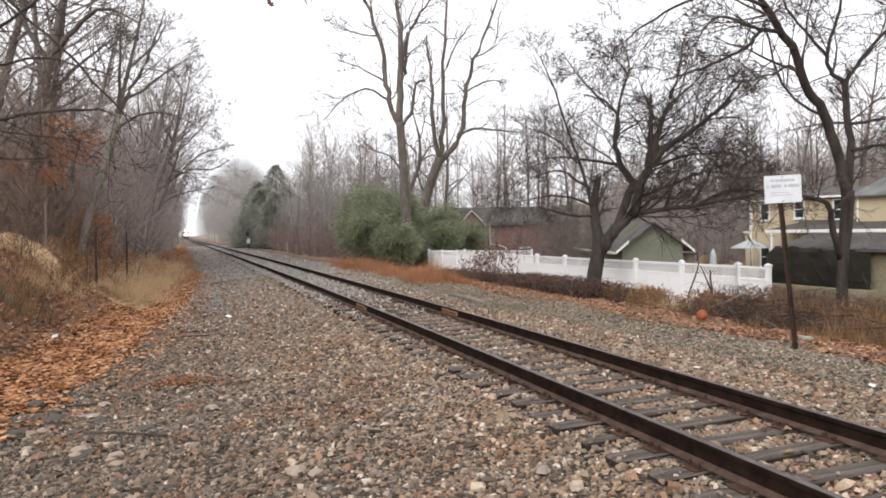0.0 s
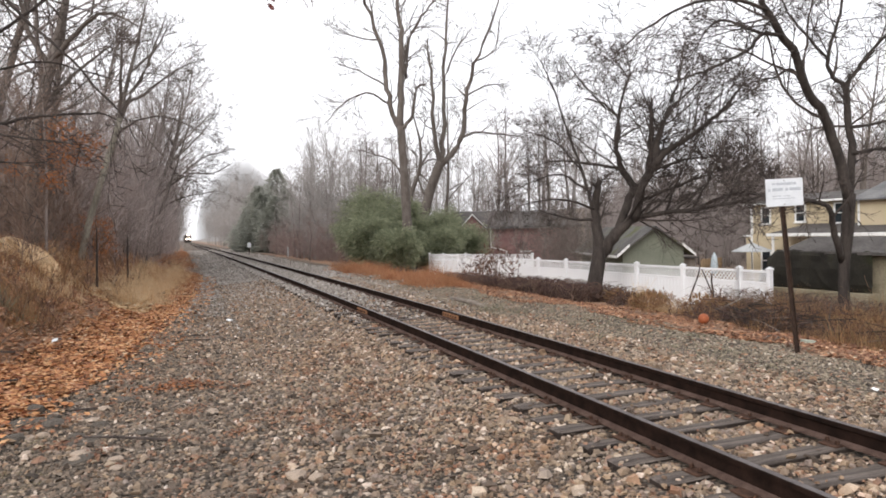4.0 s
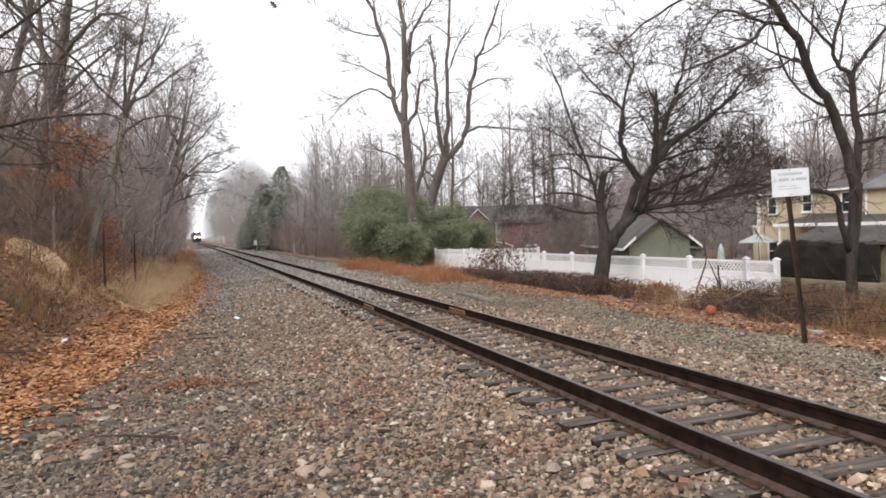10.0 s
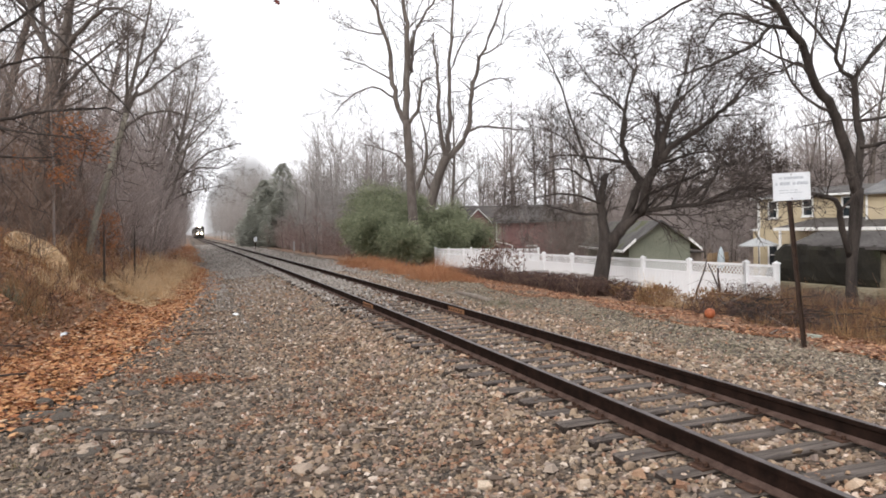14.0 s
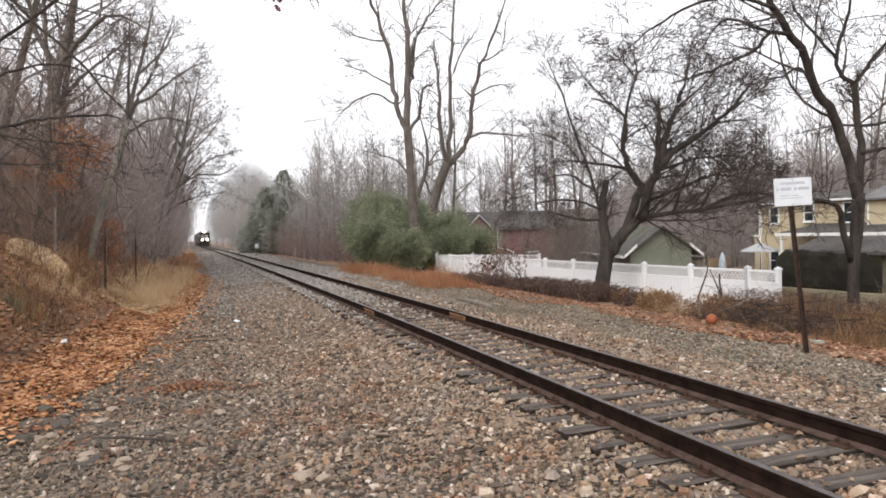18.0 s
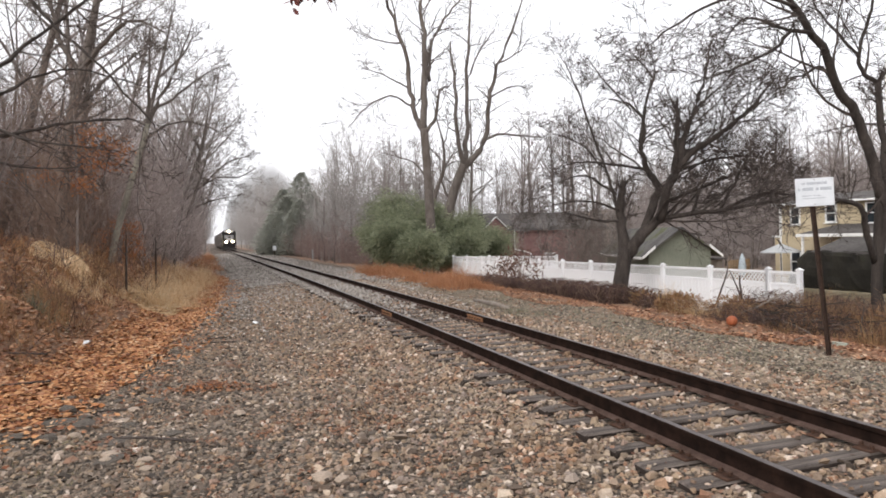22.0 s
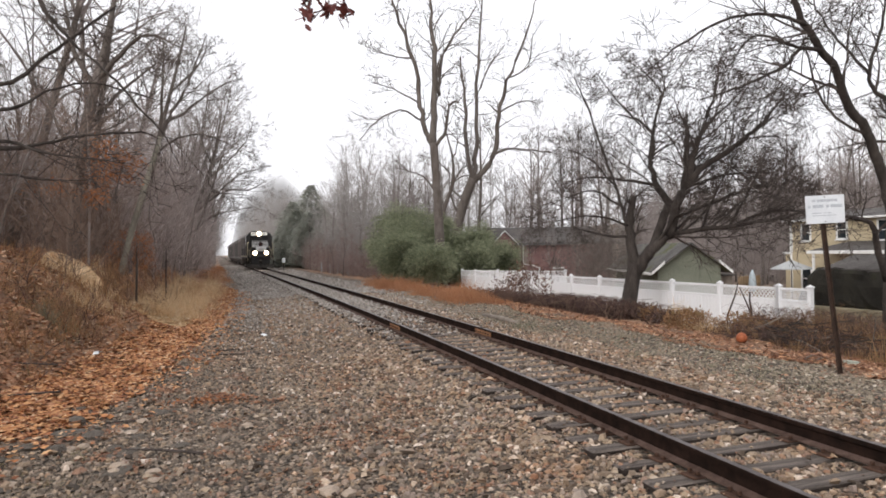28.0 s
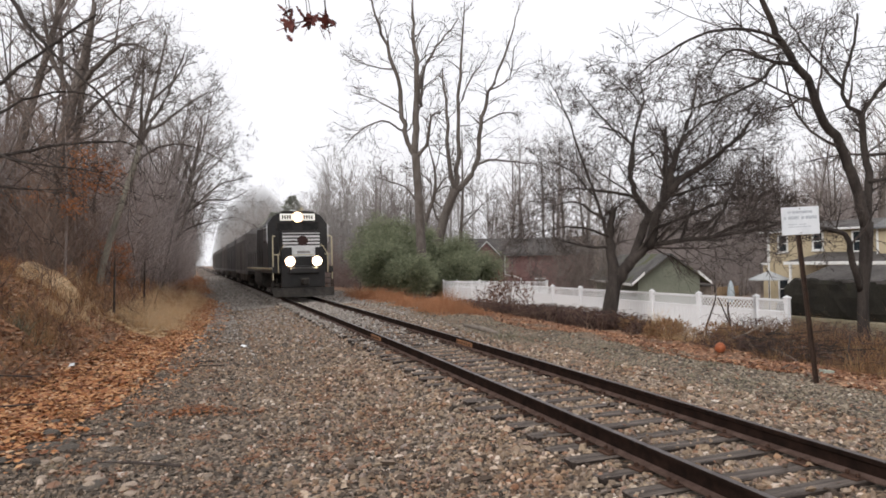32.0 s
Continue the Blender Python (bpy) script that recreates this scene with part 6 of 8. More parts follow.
for y, z, w, h in ((33.5, 2.3, .6, .95), (30.9, 2.38, .6, .95), (28.25, 2.3, .6, 1.05), (33.5, -0.55, .66, 1.2), (30.0, -0.65, .8, 1.3), (27.4, -0.65, .8, 1.3)):
    window(yellow, pose(HX - 0.03, y, z), w, h)
part("corner_trim", Mesh().box(HX - 0.06, HX + 0.1, 34.62, 34.76, -2.2, 3.1, 0.01), M_TRIM, yellow)
part("gutter", Mesh().box(HX - 0.46, HX - 0.34, 26.9, 35.0, 2.98, 3.1, 0.02), M_TRIM, yellow)
porch = Mesh().add([(HX - 1.8, 20.0, 1.2), (HX - 1.8, 31.7, 1.2), (HX - 0.02, 20.0, 1.72), (HX - 0.02, 30.4, 1.72), (HX - 1.8, 20.0, 1.1), (HX - 1.8, 31.7, 1.1), (HX - 0.02, 20.0, 1.1), (HX - 0.02, 31.7, 1.1)],
                   [(0, 1, 3, 2), (1, 7, 3), (4, 6, 7, 5), (0, 4, 5, 1), (1, 5, 7), (0, 2, 6, 4), (2, 3, 7, 6)])
part("porch_roof", porch, M_ROOFBROWN, yellow)
part("fascia", Mesh().box(HX - 1.87, HX - 1.81, 19.95, 31.75, 1.02, 1.2, 0.01), M_TRIM, yellow)
for y in (20.4, 24.0, 27.6, 31.4):
    part("porch_post", Mesh().box(HX - 1.77, HX - 1.65, y - 0.06, y + 0.06, -2.2, 1.09, 0.01), M_TRIM, yellow)
part("downspout", Mesh().tube([(HX - 0.4, 34.5, 2.98), (HX - 0.08, 34.55, 2.7), (HX - 0.08, 34.55, 1.1)], [.035, .035, .035], 6), M_TRIM, yellow)
lower = part("lower_bay", Mesh().box(HX + 0.2, HX + 4, 34.66, 35.4, -2.2, 0.95, 0.01), M_YELLOW, yellow)
part("cornice", Mesh().box(HX + 0.1, HX + 4.1, 34.6, 35.55, 0.95, 1.08, 0.02), M_TRIM, lower)
wing = part("wing", Mesh().box(HX - 0.5, HX - 0.03, 17.0, 26.75, -2.2, 3.05, 0.01), M_YELLOW, yellow, "projecting yellow wing")
part("corner_trim", Mesh().box(HX - 0.53, HX - 0.4, 26.68, 26.8, -2.2, 3.05, 0.01), M_TRIM, wing)
part("roof", Mesh().prism([(HX - 0.9, 2.98), (HX + 3.2, 4.5), (HX + 3.2, 3.2), (HX - 0.9, 2.9)], "y", 16.8, 26.95), M_ROOF, wing)

# sage garage, its gable end towards the track
garage = gable_house("garage", "small sage grey gabled garage with mossy grey roof", -1.8, 1.8, 0.0, 10.0, -1.95, 0.52, 1.85, "y", M_SAGE, M_ROOFMOSS, 0.5, 0, pose(25.9, 33.1, 0, 0, 0, -19))
for s in (-1, 1):
    bd = Mesh().add([(s * 1.55, y, 0.66) for y in (-0.53, -0.5)] + [(s * 2.31, y, 0.03) for y in (-0.53, -0.5)] + [(s * 2.31, y, 0.19) for y in (-0.53, -0.5)] + [(s * 1.55, y, 0.84) for y in (-0.53, -0.5)],
                    [(0, 2, 4, 6), (1, 7, 5, 3), (0, 1, 3, 2), (2, 3, 5, 4), (4, 5, 7, 6), (6, 7, 1, 0)])
    part("fascia", bd, M_TRIM, garage)
part("gutter", Mesh().box(-2.39, -2.31, -0.4, 10.4, 0.03, 0.17, 0.01), M_TRIM, garage)
part("gable_hatch", Mesh().box(-0.35, 0.35, -0.03, 0.0, 0.6, 1.1, 0.01), M_SAGE, garage)

# red brick house
red = gable_house("brick_house", "red brick house with grey shingle roof behind the fence", 25.52, 35.8, 57.0, 66.0, -2.1, 2.28, 3.75, "x", M_BRICK, M_ROOFBROWN, 0.4)
part("gutter", Mesh().box(26.0, 36.3, 56.46, 56.56, 1.98, 2.06, 0.01), M_ROOF, red)
part("downspout", Mesh().cyl((26.6, 56.9, 2.1), (26.6, 56.9, -2), 0.06, 6), M_TRIM, red)
porch_gable = part("front_gable", Mesh().prism([(23.4, -2.1), (25.5, -2.1), (25.5, 2.15), (24.45, 3.2), (23.4, 2.15)], "y", 56.2, 60.0), M_BRICK, red)
for sx in (-1, 1):
    part("fascia", Mesh().add([(24.45, y, z) for y in (56.0, 56.08) for z in (3.25, 3.33)] + [(24.45 + sx * 1.3, y, z) for y in (56.0, 56.08) for z in (2.03, 2.11)],
                              [(0, 1, 3, 2), (4, 6, 7, 5), (0, 4, 5, 1), (2, 3, 7, 6), (0, 2, 6, 4), (1, 5, 7, 3)]), M_TRIM, porch_gable)
    part("roof", Mesh().add([(24.45, y, z) for y in (56.1, 60.0) for z in (3.2, 3.3)] + [(24.45 + sx * 1.3, y, z) for y in (56.1, 60.0) for z in (1.98, 2.08)],
                            [(0, 1, 3, 2), (4, 6, 7, 5), (0, 4, 5, 1), (2, 3, 7, 6), (0, 2, 6, 4), (1, 5, 7, 3)]), M_ROOFBROWN, porch_gable)
part("window_sill", Mesh().box(29.6, 30.7, 56.9, 57.0, -0.25, -0.1, 0.01), M_TRIM, red)

# wooden yard fence and lean-to beside the garage
yard = thing("wooden_fence", "tan wooden board fence at the back of the yard", "fence", pose(31.2, 35.2, -2.0, 0, 0, -70.8))
for k in range(18):
    part("board", Mesh().box(-0.012, 0.012, 0.005, 0.145, 0.0, 1.62, 0.004), M_PLANK, yard, m=pose(0, k * 0.15, (k * 7 % 5) * 0.006))
part("rail", Mesh().box(0.014, 0.05, 0, 2.7, 1.2, 1.29, 0.005).box(0.014, 0.05, 0, 2.7, 0.3, 0.39, 0.005), M_PLANK, yard)
lean = thing("lean_to", "dark brown wooden lean-to with flat roof beside the garage", "shed", pose(28.3, 33.0, -2.0, 0, 0, -19))
part("wall", Mesh().box(-0.45, 0.45, 0, 1.6, 0, 1.85, 0.02), M_LOG, lean)
part("roof", Mesh().box(-0.55, 0.55, -0.15, 1.75, 1.85, 1.95, 0.01), M_ROOFBROWN, lean)

# low outbuilding under dark netting beside the end of the fence
shed = thing("netted_outbuilding", "low outbuilding with sagging dark green netting hung over its walls", "shed")
part("wall", Mesh().box(16.75, 20.5, 4.0, 15.25, -1.95, 1.02, 0.03).box(16.3, 20.5, 12.4, 15.65, -1.95, -0.08, 0.03), M_CONC, shed, "pale tan wall below the netting")
part("roof", Mesh().prism([(16.45, 0.98), (17.7, 1.36), (20.7, 1.0), (20.7, 0.92), (17.7, 1.28), (16.45, 0.9)], "y", 3.8, 15.25), M_ROOFBROWN, shed)
edge = [Vector((16.5, 12.45 + 0.13 * k, 0)) for k in range(23)] + [Vector((16.5 + 0.4 * math.sin(a), 15.3 + 0.4 * math.sin(a * 2) * 0.9, 0)) for a in (0.2, 0.5, 0.8)] + [Vector((17.0 + 0.2 * k, 15.55 - 0.01 * k, 0)) for k in range(18)]
levels = ((-0.13, 0.02), (0.0, 0.1), (0.13, 0.14), (0.3, 0.15), (0.5, 0.14), (0.7, 0.12), (0.85, 0.1), (0.95, 0.06), (1.0, 0.0))
net, n = Mesh(), len(edge)
vs = []
for z, out in levels:
    for k, p in enumerate(edge):
        d = edge[min(k + 1, n - 1)] - edge[max(k - 1, 0)]
        side = Vector((-d.y, d.x, 0)).normalized()
        w = noise.noise(Vector((p.x * 2.2, p.y * 2.2, z * 3))) * 0.09 + noise.noise(Vector((p.x * 6, p.y * 6, z * 7))) * 0.05
        q = p + side * (out * (1 if k > 2 else k / 3) + w) + Vector((0, 0.55 * max(0.0, 1 - z) * min(1.0, max(0, k - 14) / 9), 0))
        vs.append((q.x, q.y, z + w * 0.5 + (0.12 * noise.noise(Vector((p.x * 1.7, p.y * 1.7, 5))) if z < 0.05 else 0)))
net.add(vs, [(a * n + k, a * n + k + 1, a * n + n + k + 1, a * n + n + k) for a in range(len(levels) - 1) for k in range(n - 1)])
part("netting", net, M_TARP, shed, "dark sagging netting")


# ---- the warning sign ----
sign = thing("warning_sign", "white metal sign with faded print on a leaning rusty post", "sign", pose(9.47, 8.47, -0.447, 0, 0, TURN) @ pose(0, 0, 0, 0, -5.2, 0))
post = Mesh()
post.box(-0.035, 0.035, -0.006, 0.0, -0.4, 2.98, 0.002).box(-0.035, -0.028, -0.045, 0.0, -0.4, 2.98, 0.002).box(0.028, 0.035, -0.045, 0.0, -0.4, 2.98, 0.002)
part("post", post, M_POST, sign)
plate = part("plate", Mesh().box(-0.30, 0.31, -0.056, -0.052, 2.58, 3.03, 0.0015), M_SIGN, sign, m=pose(0, 0, 0, 0, 3.6, 0) @ pose(-0.13, 0, -0.073))
for x0, x1, z0, z1 in ((-0.2, -0.14, 2.63, 2.66), (-0.12, 0.2, 2.625, 2.665), (-0.26, -0.22, 2.53, 2.575), (-0.19, -0.02, 2.53, 2.58), (0.02, 0.07, 2.53, 2.575),
                       (0.09, 0.27, 2.53, 2.58), (-0.2, -0.05, 2.44, 2.455), (-0.02, 0.1, 2.44, 2.452), (-0.2, 0.17, 2.4, 2.412)):
    part("lettering_bar", Mesh().box(x0, x1, -0.058, -0.0565, z0 + 0.3, z1 + 0.3), M_INK, plate)
for z in (3.0, 2.61):
    part("bolt", Mesh().cyl((0.0, -0.062, z), (0.0, -0.05, z), 0.009, 8), M_POST, plate)

# small white marker far along the track
far = thing("track_marker", "small white marker board on a dark post beside the track", "sign", pose(7.9, 84.2, gz(7.9, 84.2)))
part("post", Mesh().box(-0.04, 0.04, -0.04, 0.04, -0.3, 1.2, 0.01), M_POST, far)
part("plate", Mesh().box(-0.2, 0.2, -0.07, -0.042, 0.98, 1.55, 0.01), M_SIGN, far)
for i, (x, y) in enumerate(((10.6, 72.0), (11.6, 72.6), (12.4, 73.0))):
    p = thing("marker_stake", "short pale wooden stake in the brush", "post", pose(x, y, gz(x, y)), "pale stakes across the track")
    part("stake", Mesh().box(-0.07, 0.07, -0.06, 0.06, -0.3, 1.0, 0.02), M_CANVAS, p)


# ---- train ----
def wheelset(parent, y, r=0.5, name="wheelset"):
    me = Mesh()
    for s in (-1, 1):
        me.cyl((s * 0.68, 0, 0), (s * 0.80, 0, 0), r, 22)
        me.cyl((s * 0.66, 0, 0), (s * 0.69, 0, 0), r + 0.025, 22)
        me.cyl((s * 0.80, 0, 0), (s * 0.84, 0, 0), 0.14, 10)
    me.cyl((-0.66, 0, 0), (0.66, 0, 0), 0.08, 10)
    me.box(0.8, 0.815, -0.06, 0.06, -r * 0.8, r * 0.8).box(-0.815, -0.8, -0.06, 0.06, -r * 0.8, r * 0.8)
    return part(name, me, M_GRIME, parent, m=pose(0, y, r))


def truck(parent, y, half, r):
    me = Mesh()
    for s in (-1, 1):
        x0, x1 = (s * 0.9, s * 1.05) if s > 0 else (s * 1.05, s * 0.9)
        me.prism([(y - half - 0.45, 0.62), (y - half - 0.3, 0.38), (y - half + 0.3, 0.36), (y - 0.45, 0.28), (y + 0.45, 0.28), (y + half - 0.3, 0.36), (y + half + 0.3, 0.38),
                  (y + half + 0.45, 0.62), (y + half, 0.78), (y + 0.5, 0.72), (y - 0.5, 0.72), (y - half, 0.78)], "x", x0, x1)
        for k in (-0.3, 0, 0.3):
            me.cyl((s * 0.98, y + k * 0.7, 0.34), (s * 0.98, y + k * 0.7, 0.7), 0.09, 8)
    me.box(-0.95, 0.95, y - 0.3, y + 0.3, 0.45, 0.85, 0.03)
    part("truck_frame", me, M_GRIME, parent)


def locomotive():
    """A black road switcher with a low nose, its front at y = 0 facing -y."""
    lo = thing("locomotive", "black diesel locomotive with low striped nose and lit headlights", "locomotive")
    part("underframe", Mesh().box(-1.5, 1.5, 0.45, 17.6, 1.28, 1.55, 0.03), M_BLACK, lo)
    part("walkway_edge", Mesh().box(-1.53, -1.5, 0.5, 17.5, 1.47, 1.56, 0.005).box(1.5, 1.53, 0.5, 17.5, 1.47, 1.56, 0.005), M_GOLD, lo, "pale yellow sill stripe")
    # end plate with anticlimber, plough and coupler
    part("end_plate", Mesh().box(-1.08, 1.08, 0.34, 0.5, 0.56, 1.66, 0.03).box(-1.5, 1.5, 0.42, 0.5, 1.3, 1.6, 0.01), M_BLACK, lo)
    part("anticlimber", Mesh().box(-0.75, 0.75, 0.08, 0.32, 1.25, 1.55, 0.04), M_BLACK, lo)
    pl = Mesh().add([(-1.52, 0.36, 0.56), (0, 0.0, 0.56), (1.52, 0.36, 0.56), (-1.5, 0.2, 0.12), (0, -0.32, 0.12), (1.5, 0.2, 0.12),
                     (-1.52, 0.44, 0.56), (0, 0.08, 0.56), (1.52, 0.44, 0.56), (-1.5, 0.28, 0.12), (0, -0.24, 0.12), (1.5, 0.28, 0.12)],
                    [(0, 3, 4, 1), (1, 4, 5, 2), (6, 7, 10, 9), (7, 8, 11, 10), (0, 1, 7, 6), (1, 2, 8, 7), (3, 9, 10, 4), (4, 10, 11, 5), (0, 6, 9, 3), (2, 5, 11, 8)])
    part("snow_plough", pl, M_GRIME, lo, "dusty dark v-shaped plough")
    part("coupler", Mesh().box(-0.14, 0.14, -0.42, 0.3, 0.72, 1.0, 0.04).box(-0.2, 0.16, -0.6, -0.38, 0.7, 1.04, 0.06), M_GRIME, lo)
    for s in (-1, 1):
        st = Mesh()
        for k in range(4):
            st.box(s * 1.5 - 0.3 if s > 0 else -1.5, s * 1.5 if s > 0 else -1.2, 0.52, 1.0, 0.42 + k * 0.28, 0.45 + k * 0.28)
        st.box(s * 1.5 - 0.02 if s > 0 else -1.52, s * 1.5 + 0.02 if s > 0 else -1.48, 0.5, 0.55, 0.35, 1.4).box(s * 1.5 - 0.02 if s > 0 else -1.52, s * 1.5 + 0.02 if s > 0 else -1.48, 0.98, 1.03, 0.35, 1.4)
        part("steps", st, M_GRIME, lo)
        # handrails
        part("handrail", Mesh().tube([(s * 1.46, 0.5, 0.95), (s * 1.46, 0.46, 1.7), (s * 1.46, 0.46, 3.0), (s * 1.44, 0.58, 3.12), (s * 1.32, 0.8, 3.14)], [.03] * 5, 6), M_GOLD, lo)
        part("handrail", Mesh().tube([(s * 1.22, 0.34, 1.3), (s * 1.22, 0.32, 2.2), (s * 0.98, 0.32, 2.62), (s * 0.9, 0.5, 2.66)], [.026] * 4, 6), M_GOLD, lo)
        part("handrail", Mesh().tube([(s * 1.46, 0.5, 2.2), (s * 1.1, 0.42, 2.2)], [.024] * 2, 6), M_GOLD, lo)
        part("handrail", Mesh().tube([(s * 1.47, 6.2, 2.55), (s * 1.47, 17.4, 2.55)], [.02] * 2, 6), M_BLACK, lo)
        po = Mesh()
        for k in range(8):
            po.cyl((s * 1.47, 6.2 + k * 1.6, 1.55), (s * 1.47, 6.2 + k * 1.6, 2.55), 0.018, 6)
        part("stanchions", po, M_BLACK, lo)
        # ditch lights on the deck
        dl = part("ditch_light", Mesh().cyl((s * 0.66, 0.44, 1.86), (s * 0.66, 0.2, 1.86), 0.27, 18).box(s * 0.66 - 0.05, s * 0.66 + 0.05, 0.3, 0.42, 1.6, 1.75), M_BLACK, lo)
        # Glow ring and oversize lens stand in for the ditch light's glare
        part("reflector", Mesh().cyl((s * 0.66, 0.205, 1.86), (s * 0.66, 0.19, 1.86), 0.26, 20), M_GLARE, dl, "amber glow ring standing in for lamp glare")
        part("lens", Mesh().cyl((s * 0.66, 0.195, 1.86), (s * 0.66, 0.17, 1.86), 0.19, 20), M_LAMP, dl, "glowing warm white lens")
    part("front_chain_rail", Mesh().tube([(-0.55, 0.3, 2.18), (0.55, 0.3, 2.18)], [.02] * 2, 6), M_GOLD, lo)
    part("front_placard", Mesh().box(-0.48, 0.68, 0.86, 0.895, 2.1, 2.58, 0.01), M_WHITEPAINT, lo, "white panel across the nose")
    part("lettering_bar", Mesh().box(-0.22, 0.42, 0.845, 0.858, 2.26, 2.38), M_HOPPER, lo)
    # low nose
    def hood(y0, y1, half, z1, rad):
        pr = [(-half, 1.55), (half, 1.55), (half, z1 - rad), (half - rad * 0.3, z1 - rad * 0.3), (half - rad, z1), (-half + rad, z1), (-half + rad * 0.3, z1 - rad * 0.3), (-half, z1 - rad)]
        return Mesh().prism(pr, "y", y0, y1)
    part("nose", hood(0.9, 2.2, 0.96, 3.54, 0.14), M_BLACK, lo)
    for i, z in enumerate((2.62, 2.8, 2.98, 3.16, 3.36)):
        h = (0.1, 0.1, 0.1, 0.1, 0.05)[i]
        part("stripe", Mesh().box(-0.93, 0.93, 0.885, 0.898, z, z + h), M_WHITEPAINT, lo, "white nose stripe")
    part("emblem", Mesh().cyl((0.06, 0.884, 2.98), (0.06, 0.868, 2.98), 0.27, 24), M_MAROON, lo, "dark round emblem on the nose")
    part("emblem_bar", Mesh().box(-0.5, -0.3, 0.872, 0.884, 2.93, 3.0), M_MAROON, lo)
    for s in (-1, 1):
        nb = part("number_board", Mesh().box(s * 0.56 - 0.34, s * 0.56 + 0.34, 2.12, 2.18, 4.16, 4.54, 0.02), M_LAMPDIM, lo, "lit white number board")
        for k in range(4):
            part("number_bar", Mesh().box(s * 0.56 - 0.25 + k * 0.13, s * 0.56 - 0.17 + k * 0.13, 2.11, 2.118, 4.24, 4.46), M_BLACK, nb)
    hl = part("headlight", Mesh().box(-0.2, 0.2, 2.08, 2.2, 4.04, 4.66, 0.03), M_BLACK, lo)
    # Amber disc added behind the lenses to paint the headlight's halo
    part("reflector", Mesh().cyl((0, 2.082, 4.35), (0, 2.07, 4.35), 0.3, 24), M_GLARE, hl, "amber glow disc standing in for headlight glare")
    for z in (4.28, 4.42):
        part("lens", Mesh().cyl((0, 2.082, z), (0, 2.055, z), 0.16, 20), M_LAMP, hl, "glowing warm white lens")
    # cab
    cabp = [(-1.54, 1.55), (1.54, 1.55), (1.54, 3.95), (1.25, 4.42), (0.72, 4.7), (-0.72, 4.7), (-1.25, 4.42), (-1.54, 3.95)]
    part("cab", Mesh().prism(cabp, "y", 2.2, 4.6), M_BLACK, lo)
    for s in (-1, 1):
        for y in (2.8, 3.8):
            fr = part("cab_window", Mesh().box(s * 1.54 - 0.012, s * 1.54 + 0.012, y - 0.36, y + 0.36, 3.0, 3.75, 0.008), M_GRIME, lo)
            part("pane", Mesh().box(s * 1.555 - 0.006, s * 1.555 + 0.006, y - 0.31, y + 0.31, 3.05, 3.7), M_PANE, fr)
        fr = part("cab_window", Mesh().box(s * 0.66 - 0.44, s * 0.66 + 0.44, 2.185, 2.21, 3.58, 4.08, 0.006), M_GRIME, lo)
        part("pane", Mesh().box(s * 0.66 - 0.39, s * 0.66 + 0.39, 2.17, 2.184, 3.63, 4.03), M_CABGLASS, fr)
        part("sunshade", Mesh().box(s * 1.56 - 0.02, s * 1.56 + 0.2 if s > 0 else -1.36, 2.4, 4.3, 3.8, 3.83, 0.005), M_WHITEPAINT, lo)
        part("grab_iron", Mesh().tube([(s * 1.57, 2.18, 2.9), (s * 1.57, 2.1, 3.0), (s * 1.57, 2.1, 3.85), (s * 1.57, 2.18, 3.95)], [.025] * 4, 6), M_WHITEPAINT, lo)
    part("long_hood", hood(4.6, 16.9, 0.9, 4.5, 0.22), M_BLACK, lo)
    for y in (8.0, 9.3, 12.8, 14.2, 15.6):
        part("roof_fan", Mesh().cyl((0, y, 4.48), (0, y, 4.66), 0.55, 18), M_GRIME, lo)
    part("exhaust_stack", Mesh().box(-0.3, 0.3, 10.6, 11.3, 4.48, 4.75, 0.03), M_GRIME, lo)
    part("air_horn", Mesh().cyl((0.3, 3.1, 4.84), (0.3, 2.6, 4.86), 0.03, 8, 0.09).box(0.2, 0.4, 3.0, 3.2, 4.66, 4.82), M_GOLD, lo)
    part("antenna_dome", Mesh().box(-0.3, 0.1, 2.8, 3.3, 4.68, 4.8, 0.03), M_WHITEPAINT, lo)
    for s in (-1, 1):
        dr = Mesh()
        for k in range(11):
            dr.box(s * 0.9 - 0.012, s * 0.9 + 0.012, 5.5 + k * 1.02, 6.4 + k * 1.02, 1.75, 3.6, 0.005)
        part("hood_doors", dr, M_BLACK, lo)
    # Strip lighter than the hood: its sky highlight is put into the colour
    part("hood_roof", Mesh().box(-0.72, 0.72, 4.65, 16.85, 4.49, 4.53, 0.01), M_HOPPER, lo, "hood top paled as if catching the sky")
    part("fuel_tank", Mesh().prism([(-1.35, 0.45), (1.35, 0.45), (1.5, 0.7), (1.5, 1.28), (-1.5, 1.28), (-1.5, 0.7)], "y", 6.6, 11.4), M_GRIME, lo)
    for y in (3.6, 14.4):
        truck(lo, y, 1.37, 0.5)
    sets = [wheelset(lo, y, 0.5) for y in (3.6 - 1.37, 3.6 + 1.37, 14.4 - 1.37, 14.4 + 1.37)]
    low = Matrix.Translation((0, 0, 1.86)) @ Matrix.Diagonal((1, 1, 0.93, 1)) @ Matrix.Translation((0, 0, -1.86))
    for o in lo.children:
        if o.name.split(".")[0] in ("nose", "stripe", "emblem", "emblem_bar", "number_board", "headlight", "cab", "cab_window", "sunshade", "grab_iron", "long_hood", "hood_roof", "roof_fan", "exhaust_stack", "air_horn", "antenna_dome", "hood_doors"):
            o.matrix_basis = low @ o.matrix_basis
    return lo, sets


